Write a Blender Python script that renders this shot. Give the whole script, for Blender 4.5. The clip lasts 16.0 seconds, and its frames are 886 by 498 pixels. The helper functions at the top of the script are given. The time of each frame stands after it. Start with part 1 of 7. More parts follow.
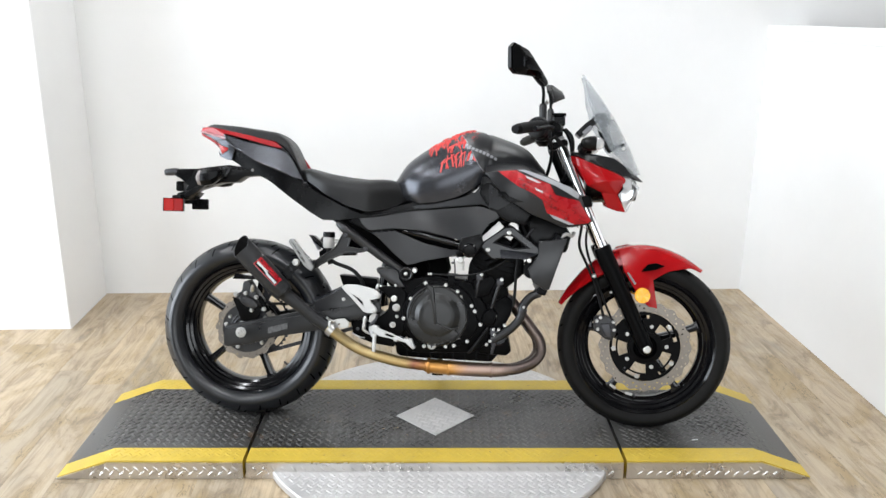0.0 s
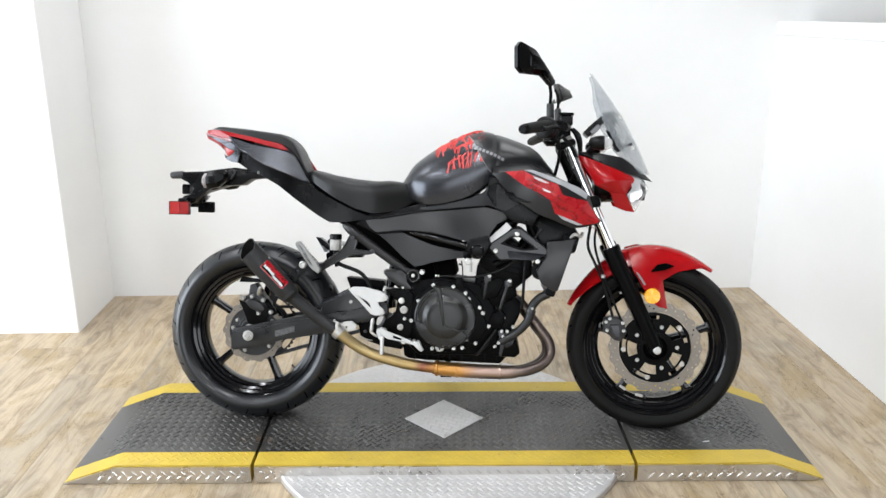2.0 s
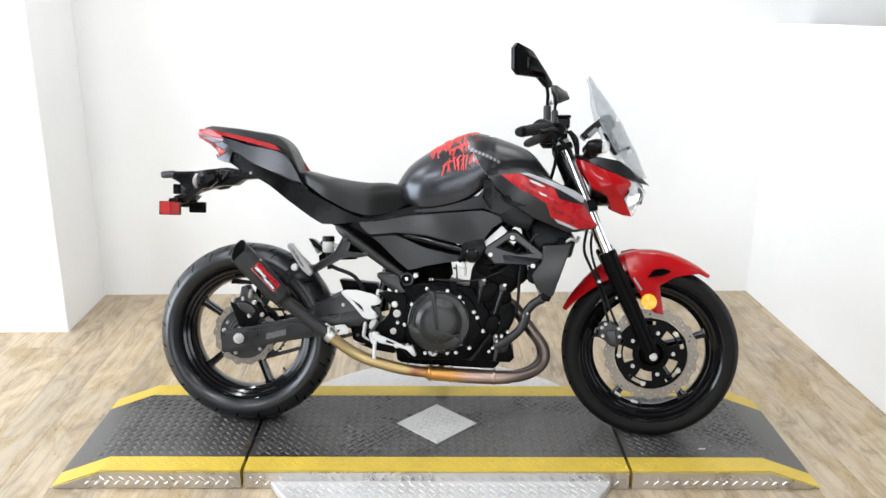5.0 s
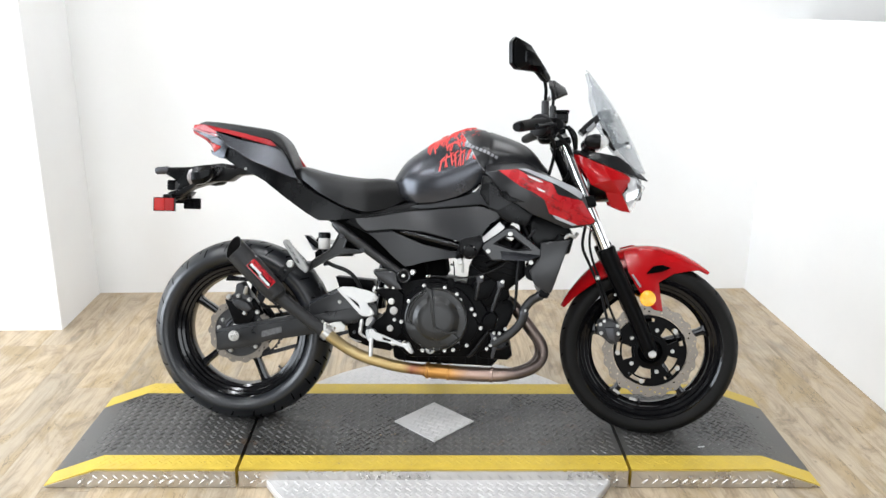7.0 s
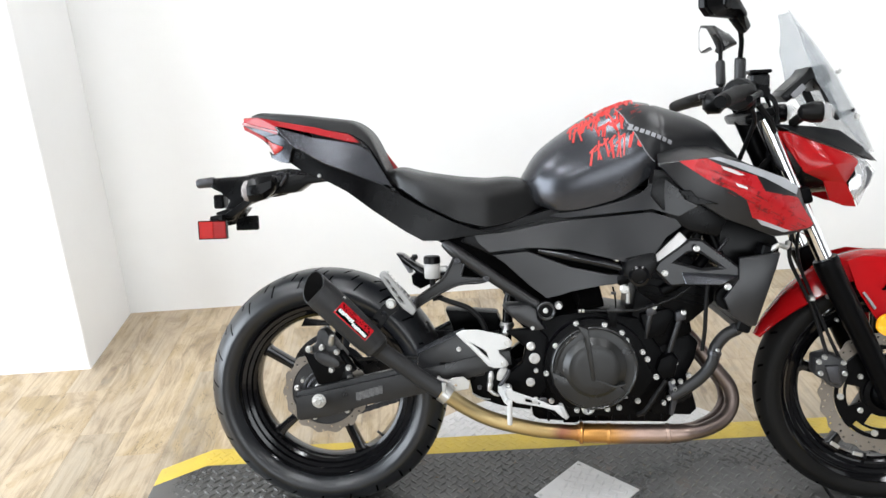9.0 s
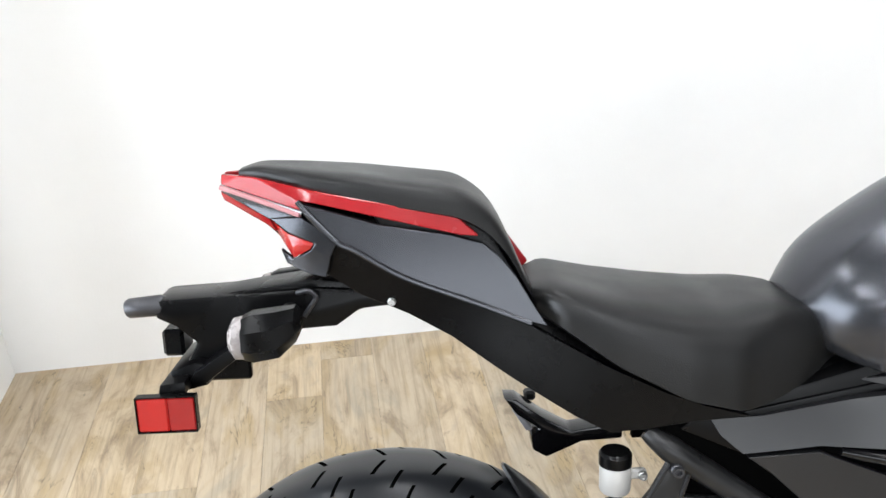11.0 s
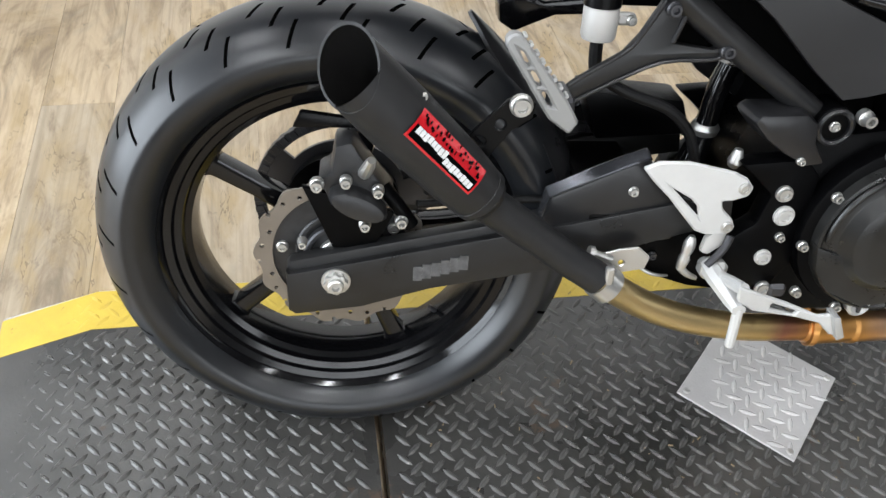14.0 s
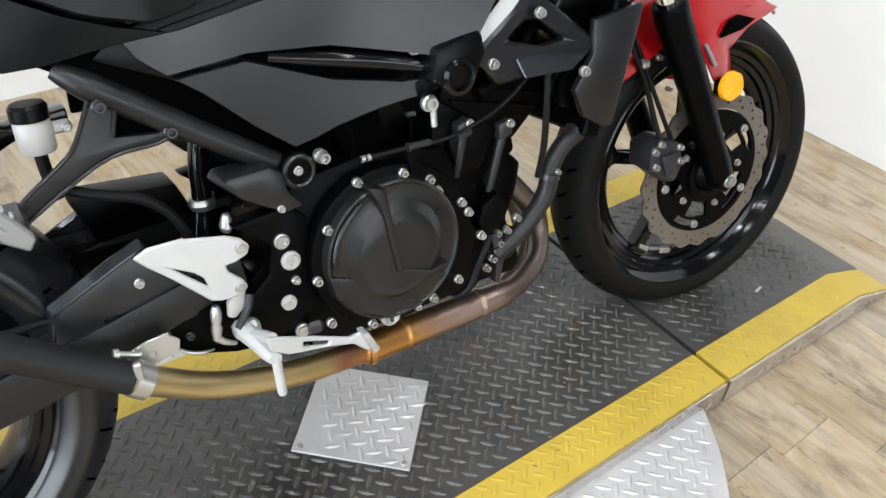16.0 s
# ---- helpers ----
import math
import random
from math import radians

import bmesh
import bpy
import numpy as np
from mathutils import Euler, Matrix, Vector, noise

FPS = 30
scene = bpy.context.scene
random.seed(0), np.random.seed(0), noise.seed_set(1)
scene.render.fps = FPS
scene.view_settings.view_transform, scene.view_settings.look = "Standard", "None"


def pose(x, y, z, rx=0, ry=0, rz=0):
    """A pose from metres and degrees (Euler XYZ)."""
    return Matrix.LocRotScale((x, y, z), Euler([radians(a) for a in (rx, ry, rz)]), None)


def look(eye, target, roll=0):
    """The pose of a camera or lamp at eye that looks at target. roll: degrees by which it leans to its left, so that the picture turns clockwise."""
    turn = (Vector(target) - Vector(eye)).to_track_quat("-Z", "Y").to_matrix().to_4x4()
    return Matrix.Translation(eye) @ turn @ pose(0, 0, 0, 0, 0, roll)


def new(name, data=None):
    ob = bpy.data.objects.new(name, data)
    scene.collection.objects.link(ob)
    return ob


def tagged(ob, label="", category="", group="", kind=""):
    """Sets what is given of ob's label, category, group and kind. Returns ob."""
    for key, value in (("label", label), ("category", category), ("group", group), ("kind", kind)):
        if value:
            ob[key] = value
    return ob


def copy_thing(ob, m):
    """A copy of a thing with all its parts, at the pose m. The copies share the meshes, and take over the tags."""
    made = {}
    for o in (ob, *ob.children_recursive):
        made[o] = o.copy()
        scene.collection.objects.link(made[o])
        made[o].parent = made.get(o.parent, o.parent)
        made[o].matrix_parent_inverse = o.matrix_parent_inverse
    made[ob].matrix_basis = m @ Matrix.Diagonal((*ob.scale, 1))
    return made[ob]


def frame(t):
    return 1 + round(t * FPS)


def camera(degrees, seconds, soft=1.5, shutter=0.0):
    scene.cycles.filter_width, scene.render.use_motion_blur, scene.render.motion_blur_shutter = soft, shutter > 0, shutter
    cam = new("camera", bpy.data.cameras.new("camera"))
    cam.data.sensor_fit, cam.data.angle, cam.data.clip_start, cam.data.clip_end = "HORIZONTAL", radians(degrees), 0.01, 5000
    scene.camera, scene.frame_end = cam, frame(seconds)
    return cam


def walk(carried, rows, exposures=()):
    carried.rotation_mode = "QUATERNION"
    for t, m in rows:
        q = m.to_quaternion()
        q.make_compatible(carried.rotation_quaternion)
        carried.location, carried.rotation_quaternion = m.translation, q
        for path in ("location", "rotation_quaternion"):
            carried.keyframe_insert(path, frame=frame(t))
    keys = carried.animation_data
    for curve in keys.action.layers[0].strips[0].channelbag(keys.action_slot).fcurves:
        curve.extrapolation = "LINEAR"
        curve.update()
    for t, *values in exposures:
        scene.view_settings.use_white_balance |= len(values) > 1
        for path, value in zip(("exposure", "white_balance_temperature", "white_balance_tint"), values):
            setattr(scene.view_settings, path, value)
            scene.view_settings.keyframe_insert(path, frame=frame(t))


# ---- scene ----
cam = camera(56.0, 16.0)
PATH = [
    (0, (-0.118, -2.628, 1.486), (-0.027, -0.715, 0.909), 0.5),
    (0.5, (-0.123, -2.626, 1.487), (-0.036, -0.709, 0.921), 0.4),
    (1, (-0.12, -2.62, 1.489), (-0.038, -0.706, 0.916), 0.4),
    (1.5, (-0.116, -2.615, 1.488), (-0.041, -0.7, 0.918), 0.4),
    (2, (-0.114, -2.606, 1.489), (-0.043, -0.693, 0.909), -0.1),
    (2.5, (-0.115, -2.597, 1.494), (-0.053, -0.682, 0.921), -0.4),
    (3, (-0.107, -2.585, 1.494), (-0.034, -0.671, 0.917), 0.0),
    (3.5, (-0.106, -2.568, 1.503), (-0.023, -0.654, 0.931), 0.3),
    (4, (-0.11, -2.565, 1.502), (-0.036, -0.653, 0.922), 0.3),
    (6.3, (-0.107, -2.549, 1.487), (-0.013, -0.642, 0.893), 0.7),
    (6.5, (-0.113, -2.546, 1.483), (-0.021, -0.639, 0.887), 0.7),
    (7, (-0.108, -2.54, 1.483), (-0.019, -0.631, 0.893), 0.5),
    (7.5, (-0.12, -2.517, 1.477), (-0.022, -0.622, 0.846), 1.0),
    (8, (-0.201, -2.415, 1.455), (0.013, -0.528, 0.828), 1.1),
    (8.5, (-0.291, -2.158, 1.404), (-0.153, -0.279, 0.732), -2.5),
    (9, (-0.395, -1.762, 1.46), (-0.351, 0.105, 0.745), -3.3),
    (9.5, (-0.519, -1.39, 1.422), (-0.329, 0.461, 0.688), -3.5),
    (9.7, (-0.543, -1.227, 1.45), (-0.316, 0.585, 0.635), -4.3),
    (11.8, (-0.735, -0.54, 1.338), (-0.502, 1.159, 0.309), 0.1),
    (12, (-0.723, -0.549, 1.306), (-0.51, 1.112, 0.212), -0.2),
    (12.5, (-0.734, -0.545, 1.252), (-0.461, 0.974, -0.02), 2.3),
    (13, (-0.739, -0.567, 1.193), (-0.431, 0.858, -0.177), 4.8),
    (13.5, (-0.736, -0.591, 1.167), (-0.433, 0.773, -0.264), 5.6),
    (14, (-0.728, -0.619, 1.154), (-0.38, 0.717, -0.293), 6.0),
    (14.5, (-0.689, -0.649, 1.159), (-0.177, 0.678, -0.246), 5.9),
    (15, (-0.634, -0.685, 1.165), (0.053, 0.603, -0.202), 5.7),
    (15.5, (-0.598, -0.7, 1.173), (0.297, 0.538, -0.118), 6.5),
    (16, (-0.547, -0.733, 1.182), (0.491, 0.433, -0.067), 5.3),
]
walk(cam, [(t, look(eye, target, roll)) for t, eye, target, roll in PATH], exposures=((0, -0.45, 6400, 10), (3, -0.42, 6400, 10), (4.5, -0.34, 6400, 10), (9, -0.28, 6400, 10), (11.5, -0.22, 6380, 10), (13, -0.28, 6380, 10), (16, -0.33, 6380, 10)))

# ---- world and light ----
world = bpy.data.worlds.new("world")
world.use_nodes = True
world.node_tree.nodes["Background"].inputs[0].default_value = (0.88, 0.94, 1.0, 1)
world.node_tree.nodes["Background"].inputs[1].default_value = 0.05
scene.world = world
scene.view_settings.exposure = -0.28
CEIL = 3.1
LIGHT = 34.0
WEST = -4.6                              # side wall with the window
WINDOW = (-3.0, 1.2, 0.12, 2.75)         # y and z of its opening


def ceiling_lamp(x, y, power):
    data = bpy.data.lights.new("ceiling_lamp_light", "AREA")
    data.shape, data.size, data.size_y = "RECTANGLE", 0.14, 1.15
    data.energy, data.color = power, (0.94, 0.965, 1.0)
    ob = new("ceiling_lamp_light", data)
    ob.matrix_world = pose(x, y, CEIL - 0.075)
    return ob


SHOP = (-3.4, 2.6, 1.0, 2.9)             # x and z of the opening in the front wall


def window_light(power, wide, high, place, color):
    """Daylight of the sky in a window's opening."""
    data = bpy.data.lights.new("window_light", "AREA")
    data.shape, data.size, data.size_y = "RECTANGLE", wide, high
    data.energy, data.color = power, color
    ob = new("window_light", data)
    ob.matrix_world = place
    return ob


window_light(420.0, WINDOW[3] - WINDOW[2] - 0.1, WINDOW[1] - WINDOW[0] - 0.1, pose(WEST - 0.12, (WINDOW[0] + WINDOW[1]) / 2, (WINDOW[2] + WINDOW[3]) / 2, 0, -90, 0), (0.86, 0.93, 1.0))
window_light(210.0, SHOP[1] - SHOP[0] - 0.1, SHOP[3] - SHOP[2] - 0.1, pose((SHOP[0] + SHOP[1]) / 2, -7.12, (SHOP[2] + SHOP[3]) / 2, 90, 0, 0), (0.93, 0.97, 1.0))
LAMPS = [(x, y) for y in (-3.2, -1.2, 0.75) for x in (-2.2, -0.5, 1.2)]
for x, y in LAMPS:
    ceiling_lamp(x, y, LIGHT * (0.8 if y > 0 else 1.0) * (0.5 if x > 1 else 1.0))

# ---- materials ----
def material(name, color=(0.5, 0.5, 0.5), rough=0.5, metal=0.0, spec=0.5, coat=0.0):
    m = bpy.data.materials.new(name)
    m.use_nodes = True
    b = m.node_tree.nodes["Principled BSDF"]
    b.inputs["Base Color"].default_value = (*color, 1)
    b.inputs["Roughness"].default_value = rough
    b.inputs["Metallic"].default_value = metal
    b.inputs["Specular IOR Level"].default_value = spec
    b.inputs["Coat Weight"].default_value = coat
    b.inputs["Coat Roughness"].default_value = 0.06
    return m


def node(m, kind, **values):
    n = m.node_tree.nodes.new(kind)
    for k, v in values.items():
        key = k.replace("_", " ")
        if key in n.inputs:
            n.inputs[key].default_value = v
    return n


def link(m, a, out, b, inp):
    m.node_tree.links.new(a.outputs[out], b.inputs[inp])


def bsdf(m):
    return m.node_tree.nodes["Principled BSDF"]


def mixer(m, a, b, fac_node, fac_out=0):
    mx = m.node_tree.nodes.new("ShaderNodeMix")
    mx.data_type = "RGBA"
    for slot, v in ((6, a), (7, b)):
        if isinstance(v, tuple):
            mx.inputs[slot].default_value = (*v, 1)
        else:
            m.node_tree.links.new(v, mx.inputs[slot])
    m.node_tree.links.new(fac_node.outputs[fac_out], mx.inputs[0])
    return mx


def ramp(m, src, out, stops):
    r = m.node_tree.nodes.new("ShaderNodeValToRGB")
    el = r.color_ramp.elements
    while len(el) < len(stops):
        el.new(0.5)
    for e, (p, c) in zip(el, stops):
        e.position = p
        e.color = (*c, 1) if isinstance(c, tuple) else (c, c, c, 1)
    link(m, src, out, r, 0)
    return r


def coords(m, which="Object", scale=(1, 1, 1), rot=(0, 0, 0)):
    tc = m.node_tree.nodes.new("ShaderNodeTexCoord")
    mp = m.node_tree.nodes.new("ShaderNodeMapping")
    mp.inputs["Scale"].default_value = scale
    mp.inputs["Rotation"].default_value = rot
    link(m, tc, which, mp, 0)
    return mp


def surface(name, color, rough=0.5, metal=0.0, grain=400.0, bump=0.05, vary=0.12, coat=0.0, spec=0.5, dirt=6.0, rough_vary=0.1):
    """A surface with a fine grain in its relief and a soft, larger wear in its colour and gloss."""
    m = material(name, color, rough, metal, spec, coat)
    mp = coords(m)
    big = node(m, "ShaderNodeTexNoise", Scale=dirt, Detail=5.0, Roughness=0.65)
    fine = node(m, "ShaderNodeTexNoise", Scale=grain, Detail=2.0)
    link(m, mp, 0, big, "Vector")
    link(m, mp, 0, fine, "Vector")
    lo, hi = (tuple(c * f for c in color) for f in (1 - vary, 1 + vary))
    fac = ramp(m, big, 0, [(0.3, 0.0), (0.7, 1.0)])
    mx = mixer(m, lo, hi, fac)
    link(m, mx, 2, bsdf(m), "Base Color")
    rr = ramp(m, big, 0, [(0.3, max(0.02, rough - rough_vary)), (0.7, min(1, rough + rough_vary))])
    link(m, rr, 0, bsdf(m), "Roughness")
    bp = node(m, "ShaderNodeBump", Strength=bump, Distance=0.002)
    link(m, fine, 0, bp, "Height")
    link(m, bp, 0, bsdf(m), "Normal")
    return m


MAT = {}
MAT["wall"] = surface("wall_paint", (0.80, 0.80, 0.79), 0.75, grain=180, bump=0.12, vary=0.025, dirt=1.6)
# Darker and warmer than the white walls.
MAT["wall_grey"] = surface("wall_grey_beige", (0.50, 0.475, 0.45), 0.8, grain=180, bump=0.12, vary=0.03, dirt=1.6)
# Unseen walls and ceiling, coloured dark to keep reflections on the bike dark.
MAT["wall_far"] = surface("unseen_wall_dark", (0.09, 0.09, 0.095), 0.8, grain=180, bump=0.12, vary=0.04, dirt=1.6)
MAT["ceiling"] = surface("unseen_ceiling_dark", (0.11, 0.11, 0.11), 0.85, grain=120, bump=0.1, vary=0.02)
MAT["black_plastic"] = surface("black_plastic", (0.0016, 0.0016, 0.0018), 0.30, grain=900, bump=0.025, spec=0.17)
MAT["panel_black"] = surface("satin_black_panel", (0.0092, 0.0092, 0.0100), 0.30, grain=700, bump=0.004, rough_vary=0.04, spec=0.5)
MAT["graphite"] = surface("graphite_paint", (0.058, 0.060, 0.067), 0.25, metal=0.75, grain=900, bump=0.003, rough_vary=0.03)
MAT["grey_trim"] = surface("silver_grey_paint", (0.40, 0.41, 0.43), 0.38, metal=0.15, grain=1500, bump=0.02)
MAT["gloss_black"] = surface("gloss_black_paint", (0.003, 0.003, 0.0035), 0.13, grain=300, bump=0.02, coat=0.15, spec=0.3, rough_vary=0.04)
MAT["engine_black"] = surface("engine_black", (0.0013, 0.0013, 0.0015), 0.34, metal=0.02, grain=700, bump=0.15, spec=0.07)
MAT["arm_black"] = surface("swingarm_paint", (0.0105, 0.0105, 0.0108), 0.36, grain=900, bump=0.05, spec=0.4, dirt=14, vary=0.3)
MAT["caliper_grey"] = surface("caliper_paint", (0.030, 0.030, 0.031), 0.36, metal=0.3, grain=700, bump=0.1, spec=0.4, dirt=20, vary=0.3)
MAT["cover_grey"] = surface("engine_cover_paint", (0.0105, 0.0105, 0.0100), 0.33, metal=0.1, grain=900, bump=0.07, spec=0.5, dirt=18, vary=0.25)
MAT["alu_light"] = surface("bright_cast_aluminium", (0.53, 0.53, 0.52), 0.42, metal=0.3, grain=500, bump=0.06)
MAT["dark_steel"] = surface("dark_steel", (0.05, 0.05, 0.054), 0.36, metal=0.6, grain=500, bump=0.08)
MAT["red_paint"] = surface("red_gloss_paint", (0.36, 0.005, 0.007), 0.18, grain=900, bump=0.01, spec=0.25, coat=0.15, vary=0.06, rough_vary=0.04)
MAT["red_trim"] = surface("red_trim", (0.29, 0.009, 0.012), 0.26, spec=0.3, coat=0.1, grain=900, bump=0.02)
MAT["pink_edge"] = surface("pale_pink_edge", (0.42, 0.20, 0.21), 0.3, grain=900, bump=0.01)
MAT["red_decal"] = surface("red_decal", (0.55, 0.03, 0.025), 0.42, grain=900, bump=0.02)
MAT["red_flash"] = surface("mottled_red_graphic", (0.40, 0.008, 0.013), 0.30, grain=900, bump=0.02, vary=0.25, dirt=16, spec=0.4)
MAT["white_decal"] = surface("white_decal", (0.62, 0.62, 0.62), 0.45, grain=900, bump=0.02)
MAT["red_dark"] = surface("dark_red_hatch", (0.12, 0.004, 0.006), 0.3, grain=900, bump=0.01)
MAT["arm_decal"] = surface("worn_grey_decal", (0.075, 0.075, 0.077), 0.5, grain=300, bump=0.02, vary=0.5, dirt=90)
MAT["grey_decal"] = surface("grey_decal", (0.22, 0.22, 0.23), 0.45, grain=900, bump=0.02)
MAT["seat"] = surface("seat_vinyl", (0.0065, 0.0065, 0.0065), 0.40, grain=750, bump=0.16, spec=0.30)
MAT["rubber"] = surface("rubber", (0.0032, 0.0032, 0.0034), 0.5, grain=300, bump=0.12, dirt=14, vary=0.3, spec=0.2)
MAT["grey_rubber"] = surface("grey_rubber", (0.014, 0.014, 0.0145), 0.42, grain=300, bump=0.08, spec=0.4)
MAT["peg_alu"] = surface("dull_cast_aluminium", (0.27, 0.27, 0.265), 0.42, metal=0.4, grain=500, bump=0.1)
MAT["alu"] = surface("cast_aluminium", (0.42, 0.42, 0.41), 0.38, metal=0.5, grain=500, bump=0.08)
MAT["steel"] = surface("bright_steel", (0.50, 0.495, 0.475), 0.34, metal=0.85, grain=300, bump=0.05)
MAT["chrome"] = surface("polished_chrome", (0.85, 0.85, 0.86), 0.12, metal=1.0, grain=300, bump=0.01, rough_vary=0.04)
MAT["disc"] = surface("brushed_disc_steel", (0.21, 0.187, 0.160), 0.36, metal=0.65, grain=260, bump=0.12)
MAT["brass"] = surface("brass_chain", (0.20, 0.16, 0.10), 0.4, metal=0.8, grain=300, bump=0.1)
MAT["muffler"] = surface("muffler_black", (0.0125, 0.0125, 0.0130), 0.46, grain=900, bump=0.18, spec=0.32)
MAT["muffler_in"] = surface("muffler_bore", (0.003, 0.0028, 0.0026), 0.75, grain=300, bump=0.2, spec=0.06)
MAT["pale_lens"] = surface("pale_signal_lens", (0.22, 0.20, 0.195), 0.25, grain=700, bump=0.15, vary=0.3, dirt=60)
MAT["resin"] = surface("milky_plastic", (0.42, 0.41, 0.39), 0.35, grain=300, bump=0.02)
MAT["yellow"] = surface("yellow_paint", (0.50, 0.355, 0.042), 0.48, grain=260, bump=0.12, vary=0.14, dirt=9)
MAT["tread_black"] = surface("black_tread_paint", (0.043, 0.0415, 0.0385), 0.31, spec=0.55, grain=200, bump=0.10, vary=0.7, dirt=2.6)
# Lighter than the plate for wear and for the highlights the bars catch.
MAT["tread_worn_lit"] = surface("worn_lit_tread_paint", (0.078, 0.076, 0.072), 0.30, metal=0.3, grain=200, bump=0.1, vary=0.5, dirt=5)
# Unseen front wall, darkened so that black panels reflect a dark room.
MAT["wall_south"] = surface("unseen_wall_south", (0.10, 0.10, 0.10), 0.8, grain=180, bump=0.12, vary=0.04, dirt=1.6)
MAT["tread_alu"] = surface("bare_tread_plate", (0.52, 0.51, 0.50), 0.46, metal=0.4, grain=240, bump=0.1, vary=0.12, dirt=8)
MAT["skirt_alu"] = surface("bare_skirt_plate", (0.62, 0.60, 0.575), 0.30, metal=0.95, grain=240, bump=0.08, vary=0.1, dirt=8)
MAT["badge_red"] = surface("badge_red", (0.42, 0.006, 0.012), 0.2, grain=900, bump=0.02, coat=0.4)
MAT["plank_joint"] = surface("plank_joint", (0.13, 0.10, 0.07), 0.8, grain=300, bump=0.05, spec=0.1)
MAT["amber"] = surface("amber_reflector", (0.95, 0.40, 0.008), 0.22, grain=700, bump=0.25, coat=0.6)
MAT["reflector"] = surface("red_reflector", (0.36, 0.012, 0.010), 0.22, grain=700, bump=0.25, coat=0.6)
# Darker copy of the reflector red: uneven retro-reflection put into the colour.
MAT["reflector_dark"] = surface("dim_red_reflector", (0.26, 0.008, 0.008), 0.25, grain=700, bump=0.25, coat=0.5)
# Near-black for shade in recesses and cavities, and for the badge print.
MAT["gap"] = surface("shade_and_print_black", (0.0008, 0.0008, 0.0008), 0.8, grain=300, bump=0.05, spec=0.03)
MAT["grit"] = surface("straw_grit", (0.22, 0.165, 0.095), 0.8, grain=300, bump=0.1, vary=0.5, dirt=30)
MAT["mirror"] = material("mirror_glass", (0.9, 0.9, 0.9), 0.02, 1.0)
MAT["lamp"] = material("lamp_diffuser", (0.9, 0.9, 0.88), 0.5)
bsdf(MAT["lamp"]).inputs["Emission Color"].default_value = (1, 0.97, 0.93, 1)
bsdf(MAT["lamp"]).inputs["Emission Strength"].default_value = 4.0


def see_through(name, color, alpha, rough):
    m = material(name, color, rough)
    bsdf(m).inputs["Alpha"].default_value = alpha
    return m


MAT["screen"] = see_through("smoked_screen", (0.34, 0.37, 0.39), 0.34, 0.04)
MAT["lens"] = see_through("clear_lens", (0.85, 0.86, 0.87), 0.30, 0.04)


def scuffed(m, scale, cut, color):
    """Small worn-through specks with ragged edges over a painted surface."""
    mp = coords(m)
    n = node(m, "ShaderNodeTexNoise", Scale=scale, Detail=6.0, Roughness=0.75)
    link(m, mp, 0, n, "Vector")
    fac = ramp(m, n, 0, [(cut, 0.0), (cut + 0.03, 0.85)])
    old = bsdf(m).inputs["Base Color"].links[0].from_socket
    mx = mixer(m, old, color, fac)
    link(m, mx, 2, bsdf(m), "Base Color")


scuffed(MAT["red_flash"], 26.0, 0.57, (0.055, 0.003, 0.005))
scuffed(MAT["yellow"], 38.0, 0.66, (0.07, 0.06, 0.04))
scuffed(MAT["tread_black"], 22.0, 0.64, (0.012, 0.012, 0.012))
scuffed(MAT["tread_worn_lit"], 55.0, 0.61, (0.20, 0.19, 0.175))
scuffed(MAT["tread_black"], 7.0, 0.62, (0.075, 0.052, 0.036))
scuffed(MAT["yellow"], 90.0, 0.70, (0.05, 0.042, 0.03))


def heat_pipe():
    m = material("heat_tinted_steel", (0.4, 0.3, 0.15), 0.27, 0.92)
    mp = coords(m)
    sep = node(m, "ShaderNodeSeparateXYZ")
    noi = node(m, "ShaderNodeTexNoise", Scale=14.0, Detail=4.0)
    link(m, mp, 0, sep, 0)
    link(m, mp, 0, noi, "Vector")
    add = m.node_tree.nodes.new("ShaderNodeMath")
    add.operation = "MULTIPLY_ADD"
    add.inputs[1].default_value = 1.35
    add.inputs[2].default_value = 0.42
    link(m, sep, 0, add, 0)
    ad2 = m.node_tree.nodes.new("ShaderNodeMath")
    ad2.operation = "MULTIPLY_ADD"
    ad2.inputs[1].default_value = 0.10
    link(m, noi, 0, ad2, 0)
    link(m, add, 0, ad2, 2)
    r = ramp(m, ad2, 0, [(0.0, (0.51, 0.40, 0.21)), (0.29, (0.50, 0.36, 0.16)), (0.345, (0.30, 0.13, 0.085)), (0.40, (0.56, 0.28, 0.075)), (0.51, (0.60, 0.31, 0.10)),
                         (0.58, (0.42, 0.29, 0.235)), (0.70, (0.34, 0.25, 0.21)), (0.80, (0.17, 0.135, 0.12))])
    link(m, r, 0, bsdf(m), "Base Color")
    rr = ramp(m, noi, 0, [(0.3, 0.28), (0.7, 0.44)])
    link(m, rr, 0, bsdf(m), "Roughness")
    return m


MAT["heat"] = heat_pipe()


